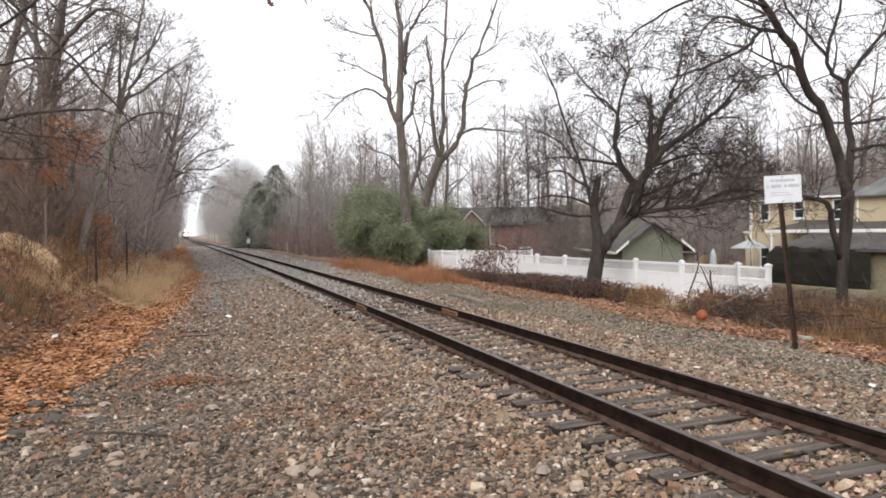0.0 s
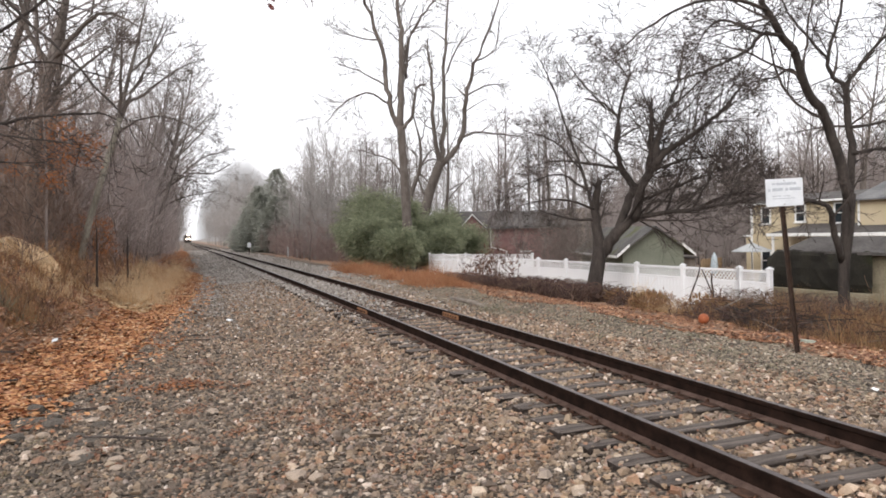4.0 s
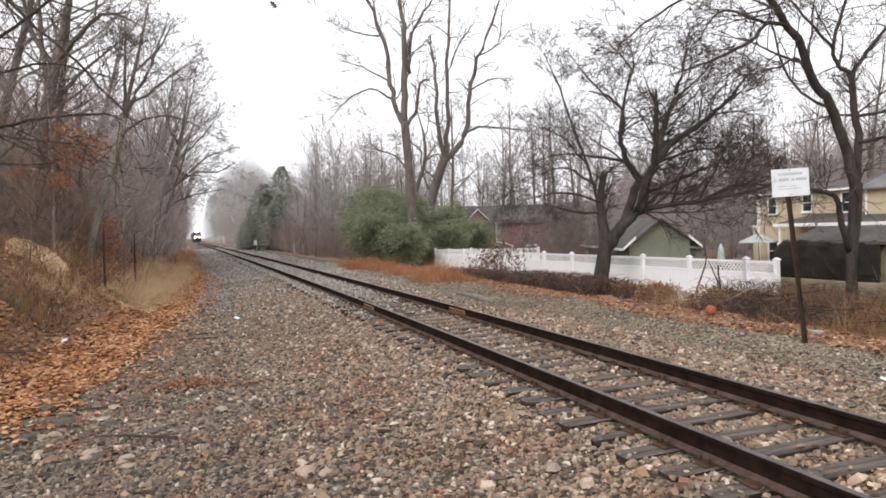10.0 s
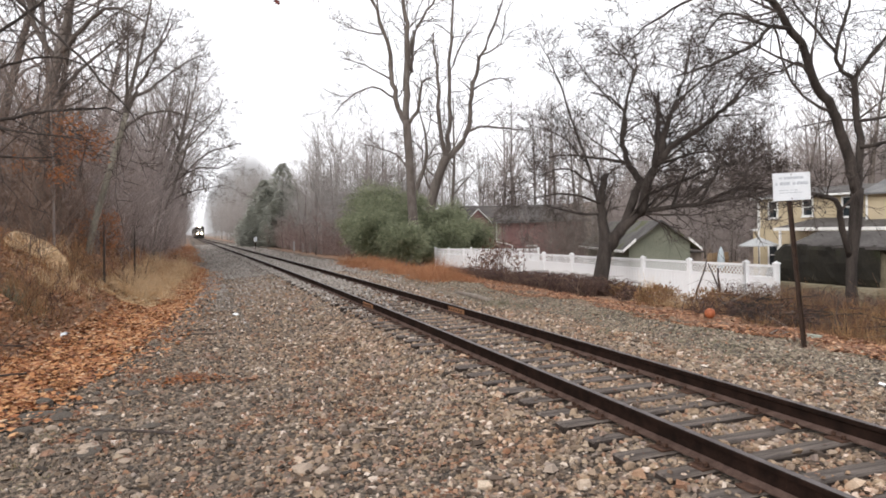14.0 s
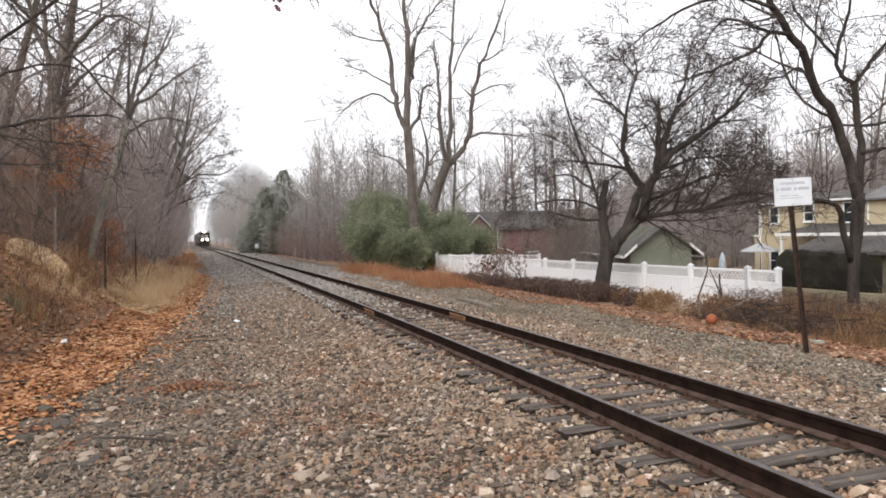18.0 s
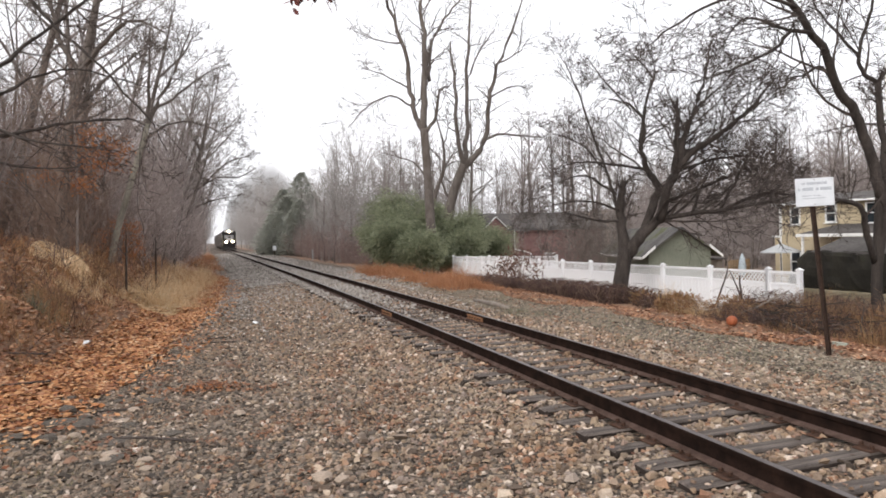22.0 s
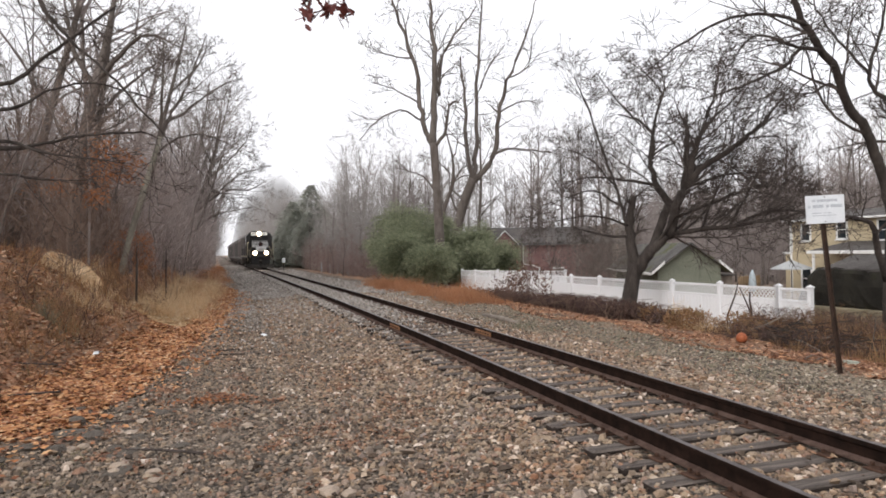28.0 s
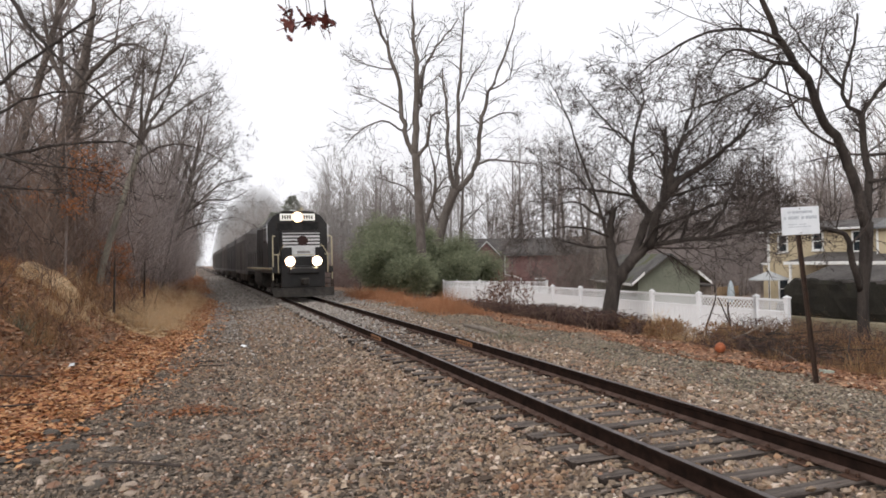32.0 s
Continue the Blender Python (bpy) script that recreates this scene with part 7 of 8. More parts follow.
def covered_hopper(name, label, mat, n=15.6):
    """A freight car with rounded roof, ribbed sides and sloped bays, its leading end at y = 0."""
    ob = thing(name, label, "freight car")
    pr = [(-1.52, 1.2), (1.52, 1.2), (1.54, 3.6), (1.42, 4.1), (1.0, 4.42), (0.4, 4.54), (-0.4, 4.54), (-1.0, 4.42), (-1.42, 4.1), (-1.54, 3.6)]
    part("body", Mesh().prism(pr, "y", 0.7, n - 0.7), mat, ob)
    for k in range(3):
        y = 2.6 + k * (n - 5.2) / 3
        w = (n - 5.2) / 3
        part("hopper_bay", Mesh().prism([(y + 0.1, 1.2), (y + w - 0.1, 1.2), (y + w * 0.65, 0.45), (y + w * 0.35, 0.45)], "x", -1.3, 1.3), mat, ob)
    for s in (-1, 1):
        for k in range(12):
            y = 1.0 + k * (n - 2.0) / 11
            part("side_rib", Mesh().box(s * 1.55 - 0.03, s * 1.55 + 0.03, y - 0.05, y + 0.05, 1.25, 3.62), mat, ob)
        part("side_sill", Mesh().box(s * 1.5 - 0.06, s * 1.5 + 0.06, 0.3, n - 0.3, 1.02, 1.25, 0.01), mat, ob)
        for y in (0.55, n - 0.55):
            ld = Mesh()
            for q in range(8):
                ld.box(s * 1.5 - 0.015, s * 1.5 + 0.015, y - 0.22, y + 0.22, 1.2 + q * 0.38, 1.225 + q * 0.38)
            ld.box(s * 1.5 - 0.02, s * 1.5 + 0.02, y - 0.25, y - 0.22, 0.9, 4.2).box(s * 1.5 - 0.02, s * 1.5 + 0.02, y + 0.22, y + 0.25, 0.9, 4.2)
            part("ladder", ld, mat, ob)
    # Roof colour holds the highlight that the sky leaves along the rounded top
    part("roof", Mesh().prism([(1.43, 4.12), (1.0, 4.44), (0.4, 4.56), (-0.4, 4.56), (-1.0, 4.44), (-1.43, 4.12), (-1.4, 4.06), (1.4, 4.06)], "y", 0.68, n - 0.68), M_HOPPER, ob, "rounded roof painted paler for its sky highlight")
    part("running_board", Mesh().box(-0.35, 0.35, 0.8, n - 0.8, 4.58, 4.63), M_HOPPER, ob)
    for k in range(4):
        part("hatch", Mesh().cyl((0, 2.2 + k * (n - 4.4) / 3, 4.5), (0, 2.2 + k * (n - 4.4) / 3, 4.6), 0.4, 14), mat, ob)
    part("end_frame", Mesh().box(-1.35, 1.35, 0.3, 0.75, 1.0, 1.3, 0.02).box(-1.35, 1.35, n - 0.75, n - 0.3, 1.0, 1.3, 0.02), M_GRIME, ob)
    part("coupler", Mesh().box(-0.12, 0.12, -0.35, 0.4, 0.75, 1.0, 0.03).box(-0.12, 0.12, n - 0.4, n + 0.35, 0.75, 1.0, 0.03), M_GRIME, ob)
    for y in (2.0, n - 2.0):
        truck(ob, y, 0.9, 0.42)
        for q in (-0.9, 0.9):
            wheelset(ob, y + q, 0.42)
    return ob


loco, loco_wheels = locomotive()
grey_car = covered_hopper("covered_hopper", "weathered dark brown covered hopper car behind the locomotive", M_CARBROWN, 14.2)
dark_car = covered_hopper("covered_hopper", "dark covered hopper car in the moving train", M_HOPPERDARK, 16.6)
cars = [grey_car, dark_car, copy_thing(grey_car, Matrix()), copy_thing(dark_car, Matrix()), copy_thing(dark_car, Matrix()), copy_thing(grey_car, Matrix())]
BACK = (0, 18.6, 33.5, 50.8, 65.7, 83.0, 100.3)
for c in cars:
    tagged(c, group="freight cars of the train")
SPEED, END = 12.36, 34.23


def motions():
    """The train comes down the track towards the camera at an even speed."""
    for i, c in enumerate([loco] + cars):
        back = BACK[i]
        rows = []
        for k in range(17):
            t = k * 2.0
            y = END + SPEED * (32 - t) + back
            y2 = y + 15
            rows.append((t, pose(float(track_x(y)), y, 0, 0, 0, -math.degrees(math.atan2(float(track_x(y2) - track_x(y)), 15)))))
        walk(c, rows)
    near_wheels = [(ob, 0.42) for c in cars[:4] for ob in c.children if ob.name.startswith("wheelset")]
    for ob, radius in [(w, 0.5) for w in loco_wheels] + near_wheels:
        c = ob.matrix_basis.translation.copy()
        turn = 360 * SPEED / (2 * math.pi * radius)
        walk(ob, [(k / 30, pose(c.x, c.y, c.z, (turn * k / 30) % 360, 0, 0)) for k in range(961)])


# ---- leaves, grass and brush ----
def strip_left(n, w0, w1, y0, y1, power=1.4):
    y = y0 + (y1 - y0) * rng.random(n) ** power
    return track_x(y) + left_edge(y) - rng.uniform(w0, w1, n), y


def bare_dirt(x, y, loose=0.0):
    """Which places lie beyond the trodden dirt where the drift of leaves gives out."""
    return track_x(y) + left_edge(y) - x > 0.32 * (9.9 - y) - loose * rng.random(len(x)) ** 2


x, y = strip_left(46000, -0.2, 1.5, 4, 45)
ok = (y > 9.9) | bare_dirt(x, y)
x, y = x[ok], y[ok]
leaves("leaf_litter", x, y, 0.055, M_LEAF, "drift of orange-brown fallen leaves along the foot of the bank")
x, y = strip_left(52000, 1.3, 7, 6, 42)
leaves("bank_leaves", x, y, 0.06, M_LITTER, "scattered brown leaves on the bank")
x, y = strip_left(4200, -0.45, 0.1, 4, 44)
ok = bare_dirt(x, y, 0.9)
x, y = x[ok], y[ok]
leaves("strewn_leaves", x, y, 0.05, M_LEAF, "orange-brown leaves thinning out over the edge of the gravel", 0.04)
x, y = strip_left(2600, -1.1, 0.2, 4, 40)
ok = bare_dirt(x, y, 1.5)
x, y = x[ok], y[ok]
leaves("strewn_leaves", x, y, 0.05, M_LEAF, "single brown leaves strewn on the gravel", 0.04)
y = 5 + 20 * rng.random(900)
x = track_x(y) + rng.uniform(2.2, 4.4, 900)
leaves("strewn_leaves", x, y, 0.032, M_SCRAP, "small brown leaves strewn over the gravel beside the brush", 0.03)
y = 3 + 40 * rng.random(1400)
x = track_x(y) + rng.uniform(-4.5, 4.5, 1400)
ok = np.abs(np.abs(x - track_x(y)) - RAIL_HALF) > 0.1
leaves("strewn_leaves", x[ok], y[ok], 0.034, M_SCRAP, "single brown leaves strewn among the ballast", 0.03)
along = rng.normal(0, 0.34, 260) + 0.1 * np.sin(np.arange(260))
x, y = -0.05 + 0.935 * along, 10.65 - 0.356 * along + rng.normal(0, 0.17, 260)
leaves("leaf_patch", x, y, 0.04, M_SCRAP, "small patch of russet leaves on the gravel", 0.02)
leaves("leaf_patch", x[:90], y[:90] + 0.03, 0.04, M_RUSTLEAF, "brighter russet leaves in the small patch", 0.03)
cy = 3.2 + 12 * rng.random(90) ** 1.3
cx = rng.uniform(-0.9, 2.9, 90)
k = rng.integers(0, 90, 2600)
leaves("strewn_leaves", cx[k] + rng.normal(0, 0.1, 2600), cy[k] + rng.normal(0, 0.1, 2600), 0.024, M_SCRAP, "small clusters of red-brown leaf scraps in the gravel", 0.035)
for x, y, spread in ((-1.48, 9.46, 0.16), (-1.85, 9.1, 0.14), (-0.75, 11.6, 0.15), (-1.2, 8.3, 0.12)):
    leaves("strewn_leaves", rng.normal(x, spread, 70), rng.normal(y, spread, 70), 0.034, M_SCRAP, "handful of rotting red-brown leaves in the trodden dirt", 0.025)
tufts("bank_weeds", rng.normal(-1.72, 0.1, 6), rng.normal(11.0, 0.12, 6), 260, 0.1, 0.2, 0.008, 0.5, M_BANKWEED, "small clump of dead weeds at the edge of the leaves", "weeds")
tufts("mossy_grass", rng.uniform(-2.2, -1.3, 24), rng.uniform(6.6, 8.9, 24), 1900, 0.14, 0.055, 0.007, 1.0, M_DRYMOSS, "thin olive and straw grass flattened in the trodden dirt")
n = 34000
y = 3 + 42 * rng.random(n) ** 1.25
x = track_x(y) + 4.5 + 0.3 * np.sin(y * 0.9) + 2.2 * rng.random(n) ** 1.3
ok = rng.random(n) < 0.35 + 0.65 * (np.sin(y * 1.7 + x) > -0.2)
half = rng.random(len(x)) < 0.5
leaves("brown_litter", x[ok & half], y[ok & half], 0.05, M_SCRAP, "dark brown fallen leaves below the brush")
ok &= ~half
leaves("leaf_litter", x[ok], y[ok], 0.042, M_LITTER, "red-brown fallen leaves below the brush")

tx, ty = strip_left(130, 0.5, 2.3, 23, 44, 1.1)
tufts("dry_grass", tx, ty, 11000, 0.34, 0.55, 0.011, 0.5, M_STRAW, "tall dry straw-coloured grass along the bank")
x, y = strip_left(10000, 0.6, 2.4, 22, 44, 1.1)
leaves("straw_litter", x, y, 0.085, M_STRAW, "flattened pale straw on the grassy bank", 0.05)


def mound_rise(x, y):
    """Height of a heap of old straw that lies against the bank."""
    u = np.clip((x + 3.13) / -1.3, -0.2, 1.2)
    v = y - (22.15 + 0.35 * np.sin(3 * u))
    end = np.clip(u / 0.07, 0, 1) * np.clip((1.12 - u) / 0.4, 0, 1)
    return (0.38 - 0.04 * u) * np.sqrt(end) * np.clip(1 - np.where(v < 0, (v / 0.85) ** 2, (v / 0.6) ** 2), 0, 1) ** 0.8


gx, gy = np.meshgrid(np.linspace(-5.1, -3.0, 54), np.linspace(20.9, 23.1, 54))
rise = mound_rise(gx, gy)
i = np.arange(54 * 54).reshape(54, 54)
cloud("straw_mound", np.stack([gx, gy, ground_z(gx, gy) + np.where(rise > 0, rise, -0.08) + 0.025 * np.sin(gx * 17 + gy * 5) * np.sin(gy * 13)], -1).reshape(-1, 3),
      np.stack([i[:-1, :-1], i[:-1, 1:], i[1:, 1:], i[1:, :-1]], -1).reshape(-1, 4), M_PALESTRAW, "mound of flattened pale straw on the bank", "straw")
x, y = rng.uniform(-5.0, -3.05, 3500), rng.uniform(21.0, 22.75, 3500)
ok = mound_rise(x, y) > 0.05
tx, ty = rng.uniform(-4.9, -3.3, 16), rng.uniform(20.4, 21.6, 16)
tufts("bank_weeds", tx, ty, 700, 0.16, 0.5, 0.009, 0.35, M_BANKWEED, "thin brown weeds standing before the straw mound", "weeds")
leaves("straw_litter", x[ok], y[ok], 0.05, M_PALESTRAW, "loose pale straw lying over the mound on the bank", mound_rise(x, y)[ok] - 0.01)
tx, ty = strip_left(260, 1.4, 6.5, 7, 42, 1.1)
tufts("bank_weeds", tx, ty, 12000, 0.3, 0.34, 0.009, 0.6, M_BANKWEED, "dark brown dead weeds on the bank", "weeds")
tx, ty = strip_left(90, 1.8, 3.6, 11, 30, 1.0)
tufts("bank_weeds", tx, ty, 5000, 0.24, 0.5, 0.01, 0.45, M_WEED, "clumps of brown dead weeds on the leaf-strewn bank", "weeds")
tx, ty = strip_left(14, 2.2, 3.6, 19, 25, 1.0)
tufts("dry_grass", tx, ty, 1000, 0.28, 0.55, 0.011, 0.6, M_STRAW, "pale straw tufts among the leaves on the bank")
tx, ty = np.array([-2.95, -3.1, -2.7, -3.3]), np.array([16.4, 17.0, 15.8, 16.2])
tufts("green_weeds", tx, ty, 260, 0.25, 0.28, 0.014, 0.6, M_MOSS, "low grey-green weeds among the leaves on the bank", "weeds")
n = 80
y = 11 + 22 * rng.random(n)
slivers("bank_twigs", track_x(y) + left_edge(y) - 1.6 - 5.0 * rng.random(n), y, rng.uniform(0.6, 1.9, n), 16, 5, 0.008, M_BRAMBLE, "bare twiggy brush standing on the leaf-strewn bank", 0.5, 0.05)
tx, ty = strip_left(130, 0.2, 2.6, 33, 120, 1.2)
tufts("russet_grass", tx, ty, 9000, 0.5, 0.42, 0.016, 0.3, M_RUSTGRASS, "russet dead grass along the distant bank")
ty = 24 + 18 * rng.random(80)
tx = track_x(ty) + 3.7 + 1.9 * rng.random(80)
tufts("russet_grass", tx, ty, 16000, 0.42, 0.5, 0.011, 0.42, M_RUSTGRASS, "russet dead grass beside the track near the shrubs")
tx, ty = np.concatenate([rng.uniform(11.4, 13.6, 22), rng.uniform(11.6, 14, 40)]), np.concatenate([rng.uniform(6.5, 17.5, 22), rng.uniform(6.5, 12, 40)])
tufts("brown_weeds", tx, ty, 9000, 0.28, 0.36, 0.009, 0.5, M_WEED, "brown dead weeds before the fence", "weeds")
tx, ty = rng.uniform(12.2, 16.0, 80), rng.uniform(7.0, 14.3, 80)
tufts("brown_weeds", tx, ty, 15000, 0.3, 0.72, 0.01, 0.4, M_WEED, "tall brown dead weeds before the outbuilding", "weeds")
tx, ty = rng.uniform(11.0, 12.6, 34), rng.uniform(5.5, 9.4, 34)
tufts("brown_weeds", tx, ty, 4500, 0.24, 0.42, 0.01, 0.45, M_WEED, "brown dead weeds at the edge of the fallen leaves", "weeds")
tx, ty = np.array([12.6, 12.9, 12.4, 13.3, 12.2, 12.8]), np.array([15.8, 15.2, 16.3, 15.6, 15.0, 17.0])
tufts("straw_weeds", tx, ty, 1200, 0.22, 0.55, 0.01, 0.22, M_STRAW, "tall straw-coloured weed stalks before the fence", "weeds")


def thicket(name, label, x0, x1, y0, y1, count, height, mat, seed, thick=0.012):
    """A tangle of arching bare canes."""
    rnd = random.Random(seed)
    me = Mesh()
    for _ in range(count):
        x, y = rnd.uniform(x0, x1), rnd.uniform(y0, y1)
        a, h, L = rnd.uniform(0, 6.28), height * rnd.uniform(0.4, 1.15), rnd.uniform(0.3, 1.3) * height
        z = gz(x, y)
        p = [(x + math.cos(a) * L * f + rnd.gauss(0, .05), y + math.sin(a) * L * f + rnd.gauss(0, .05), z + h * math.sin(min(1, f * 1.1) * 2.2) - 0.05) for f in (0, .25, .5, .75, 1)]
        me.tube(p, [thick, thick * .9, thick * .75, thick * .6, thick * .35], 3, False)
    return tagged(part(name, me, mat), label, "brambles", kind="stuff")


mx, my = rng.uniform(0, 1, 120), 5.0 + 15 * rng.random(120)
tufts("mossy_grass", track_x(my) + 2.4 + 1.8 * mx, my, 13000, 0.34, 0.05, 0.016, 0.9, M_MOSS, "low grey-green moss and grass in the gravel")

thicket("brambles", "dark tangled brambles before the fence", 11.4, 13.6, 18.5, 25, 1500, 0.62, M_BRAMBLE, 1)
thicket("brambles", "low dark tangled brambles before the fence", 11.4, 13.6, 24, 31, 1100, 0.46, M_BRAMBLE, 6)
thicket("brambles", "brown tangled brambles below the sign", 11.2, 15.2, 7, 14.0, 1500, 0.45, M_BRAMBLE, 2, 0.007)
thicket("brambles", "tall tangled brambles before the outbuilding", 12.8, 16.0, 8, 14.8, 1500, 0.86, M_BRAMBLE, 5, 0.007)
thicket("bank_brambles", "thin bare brambles on the bank", -7.5, -2.6, 12, 34, 240, 0.65, M_BRAMBLE, 3, 0.006)
rw = random.Random(77)
for i in range(20):
    f = i / 19
    x, y = 12.0 + 1.5 * rw.random() + 0.5 * f, 19.0 - 11.0 * f + rw.uniform(-0.3, 0.3)
    shrub("weed_clump", "bushy clump of withered brown weeds before the fence", x, y, rw.uniform(.4, .65), rw.uniform(.4, .65), rw.uniform(.35, .62), 650, 200 + i, M_BRAMBLE if i % 3 == 1 else M_WEED, 0.12)
shrub("withered_bush", "withered bush with hanging brown leaves before the fence", 12.9, 27.4, 1.0, 1.0, 1.75, 380, 31, M_HANGLEAF, 0.24)
shrub("withered_bush", "withered bush with hanging brown leaves before the fence", 13.2, 30.0, 0.8, 0.8, 1.2, 230, 32, M_HANGLEAF, 0.24)


def stick_pile(name, label, x, y, half, count, seed):
    """A heap of cut branches lying across one another."""
    rnd = random.Random(seed)
    ob = thing(name, label, "brush pile", pose(x, y, gz(x, y)))
    for _ in range(count):
        a, L, r = rnd.gauss(1.9, 0.8), rnd.uniform(0.4, 1.5), rnd.choice((0.006, 0.008, 0.01, 0.016))
        cx, cy, cz = rnd.gauss(0, half * 0.45), rnd.gauss(0, half), abs(rnd.gauss(0, 0.22)) + 0.05
        e = rnd.gauss(0, 0.22)
        p = [(cx + math.cos(a) * L * f + rnd.gauss(0, .06), cy + math.sin(a) * L * f + rnd.gauss(0, .06), max(0.02, cz + e * L * f)) for f in (-.5, -.15, .2, .5)]
        part("stick", Mesh().tube(p, [r, r * .9, r * .75, r * .45], 5), M_BARKDARK if rnd.random() < 0.6 else M_BRAMBLE if rnd.random() < 0.85 else M_LOG, ob)
    return ob


stick_pile("brush_pile", "heap of dark cut branches lying before the fence", 12.1, 11.9, 0.62, 230, 1)
stick_pile("brush_pile", "low heap of dark sticks at the tree's foot", 13.0, 19.6, 0.9, 50, 2)
stick_pile("brush_pile", "scattered fallen sticks below the sign", 12.0, 9.6, 0.9, 45, 3)
stick_pile("brush_pile", "heap of weathered fallen wood beside the distant path", -0.9, 54.5, 1.2, 40, 4)
r9 = random.Random(19)
for i, (x, y, a, L) in enumerate(((0.15, 15.8, 80, 0.9), (-1.1, 10.2, 75, 0.8), (0.3, 16.6, 95, 0.7), (-0.6, 8.0, 60, 1.0), (-2.9, 11.6, 100, 1.3), (-3.2, 13.4, 60, 1.5))):
    st = thing("fallen_stick", "thin dark fallen stick lying on the ground", "stick", pose(x, y, gz(x, y) + 0.025, 0, 0, a))
    part("wood", Mesh().tube([(0, -L / 2, 0), (r9.gauss(0, .04), 0, 0.02), (r9.gauss(0, .05), L / 2, 0)], [.016, .014, .007], 5), M_BARK, st)

# two dark saplings standing in the grass of the bank
for x, y, h, q in ((-2.4, 23.98, 1.95, 1), (-1.9, 30.0, 1.9, 2)):
    tree = thing("sapling", "thin dark bare sapling standing in dry grass", "tree", pose(x, y, gz(x, y)))
    look_of = (random.Random(q), M_BARK, SPEC_THIN[1:], 0.5)
    add_limb(tree, "trunk", look_of, 4, (0, 0, -0.2, 0.04), (0.03, 0, h * 0.5, 0.03), (0.06, 0.05, h, 0.012))

# fallen wood
log = thing("fallen_log", "weathered fallen log lying beside the gravel", "log", pose(7.83, 18.5, gz(7.83, 18.5) + 0.05, 0, 0, -2))
part("wood", Mesh().tube([(0, -1.4, 0), (0.05, 0, 0.02), (0, 1.4, 0)], [.075, .08, .06], 9), M_LOG, log, smooth=True)


def boulder(name, label, x, y, s, seed, mat, flat=0.6):
    bm = bmesh.new()
    bmesh.ops.create_icosphere(bm, subdivisions=2, radius=1)
    for v in bm.verts:
        v.co *= 1 + 0.35 * noise.noise(v.co * 1.3 + Vector((seed, 0, 0)))
        v.co.z *= flat
    me = bpy.data.meshes.new(name)
    bm.to_mesh(me)
    bm.free()
    me.materials.append(mat)
    ob = tagged(new(name, me), label, "rock")
    ob.matrix_basis = pose(x, y, gz(x, y) + s * 0.2, 0, 0, seed * 40) @ Matrix.Scale(s, 4)
    return ob


for i, (x, y, s) in enumerate(((0.33, 9.1, .09), (0.92, 6.2, .1), (1.08, 6.1, .07), (-1.5, 8.9, .07), (-1.2, 9.6, .06), (0.1, 11.5, .06), (-1.0, 7.6, .08))):
    boulder("grey_rock", "small grey rock lying in the gravel", x, y, s, i + 1, M_SLATE)
rk = random.Random(5)
for i in range(16):
    x, y = rk.uniform(-2.0, -0.5), rk.uniform(7.2, 10.2)
    if x > -0.5 - (y - 7.2) * 0.1:
        continue
    boulder("flat_stone", "flat grey slab of stone lying in the dirt", x, y, rk.uniform(.05, .1), 20 + i, M_SLATE, 0.35)
rk = random.Random(15)
for i in range(20):
    y = rk.uniform(6.6, 11.0)
    x = float(track_x(y) + left_edge(y)) + rk.uniform(-0.1, 1.3)
    boulder("flat_stone", "flat grey slab of stone lying in the dirt", x, y, rk.uniform(.05, .13), 50 + i, M_SLAB, rk.uniform(0.3, 0.5))
for x, y in ((1.19, 18.6), (-2.3, 15.5), (9.78, 9.26), (7.76, 5.83)):
    s = thing("paper_scrap", "small crumpled white scrap of litter on the ground", "litter", pose(x, y, gz(x, y) + 0.07, 8, 6, x * 50) @ Matrix.Scale(1.2 if x > 9 else 0.45 if x > 5 else 0.85, 4))
    part("sheet", Mesh().add([(-.12, -.07, 0), (0, -.09, .05), (.13, -.05, 0), (-.1, .08, .02), (.02, .07, .06), (.12, .09, .01), (0, 0, -.02)],
                             [(0, 1, 4, 3), (1, 2, 5, 4), (0, 3, 6), (2, 6, 5)]), M_PAPER, s)

crate = thing("plastic_tub", "pale green plastic tub lying in the leaves", "tub", pose(10.18, 8.89, gz(10.18, 8.89) + 0.02, 0, 8, TURN) @ Matrix.Scale(0.6, 4))
part("shell", Mesh().box(-0.17, 0.17, -0.1, 0.1, 0.0, 0.1, 0.02), M_TUB, crate)
part("rim", Mesh().box(-0.185, 0.185, -0.115, 0.115, 0.085, 0.105, 0.006), M_TUB, crate)
# slabs and rocks in the trodden dirt of the path
for x, y, s, wide, flat, turn, seed in ((-0.95, 8.33, 0.12, 2.2, 0.22, 12, 71), (-0.5, 8.2, 0.09, 2.2, 0.2, -8, 72), (-0.98, 7.61, 0.1, 1.6, 0.4, 38, 73), (-1.83, 10.24, 0.12, 1.2, 0.55, 20, 74),
                                        (-1.46, 9.32, 0.13, 1.3, 0.5, 60, 75), (-1.84, 9.66, 0.16, 1.6, 0.3, -15, 76), (-1.62, 9.9, 0.11, 1.5, 0.35, 5, 77)):
    slab = boulder("stone_slab", "flat broken slab of grey stone set in the dirt", x, y, s, seed, M_SLAB, flat)
    slab.matrix_basis = pose(x, y, gz(x, y) + s * flat * 0.35, 4, -5, turn) @ Matrix.Diagonal((s * wide, s, s, 1))
dead = thing("dead_sapling", "bare broken sapling leaning before the white fence", "tree", pose(13.5, 15.2, gz(13.5, 15.2)))
top = -gz(13.5, 15.2)
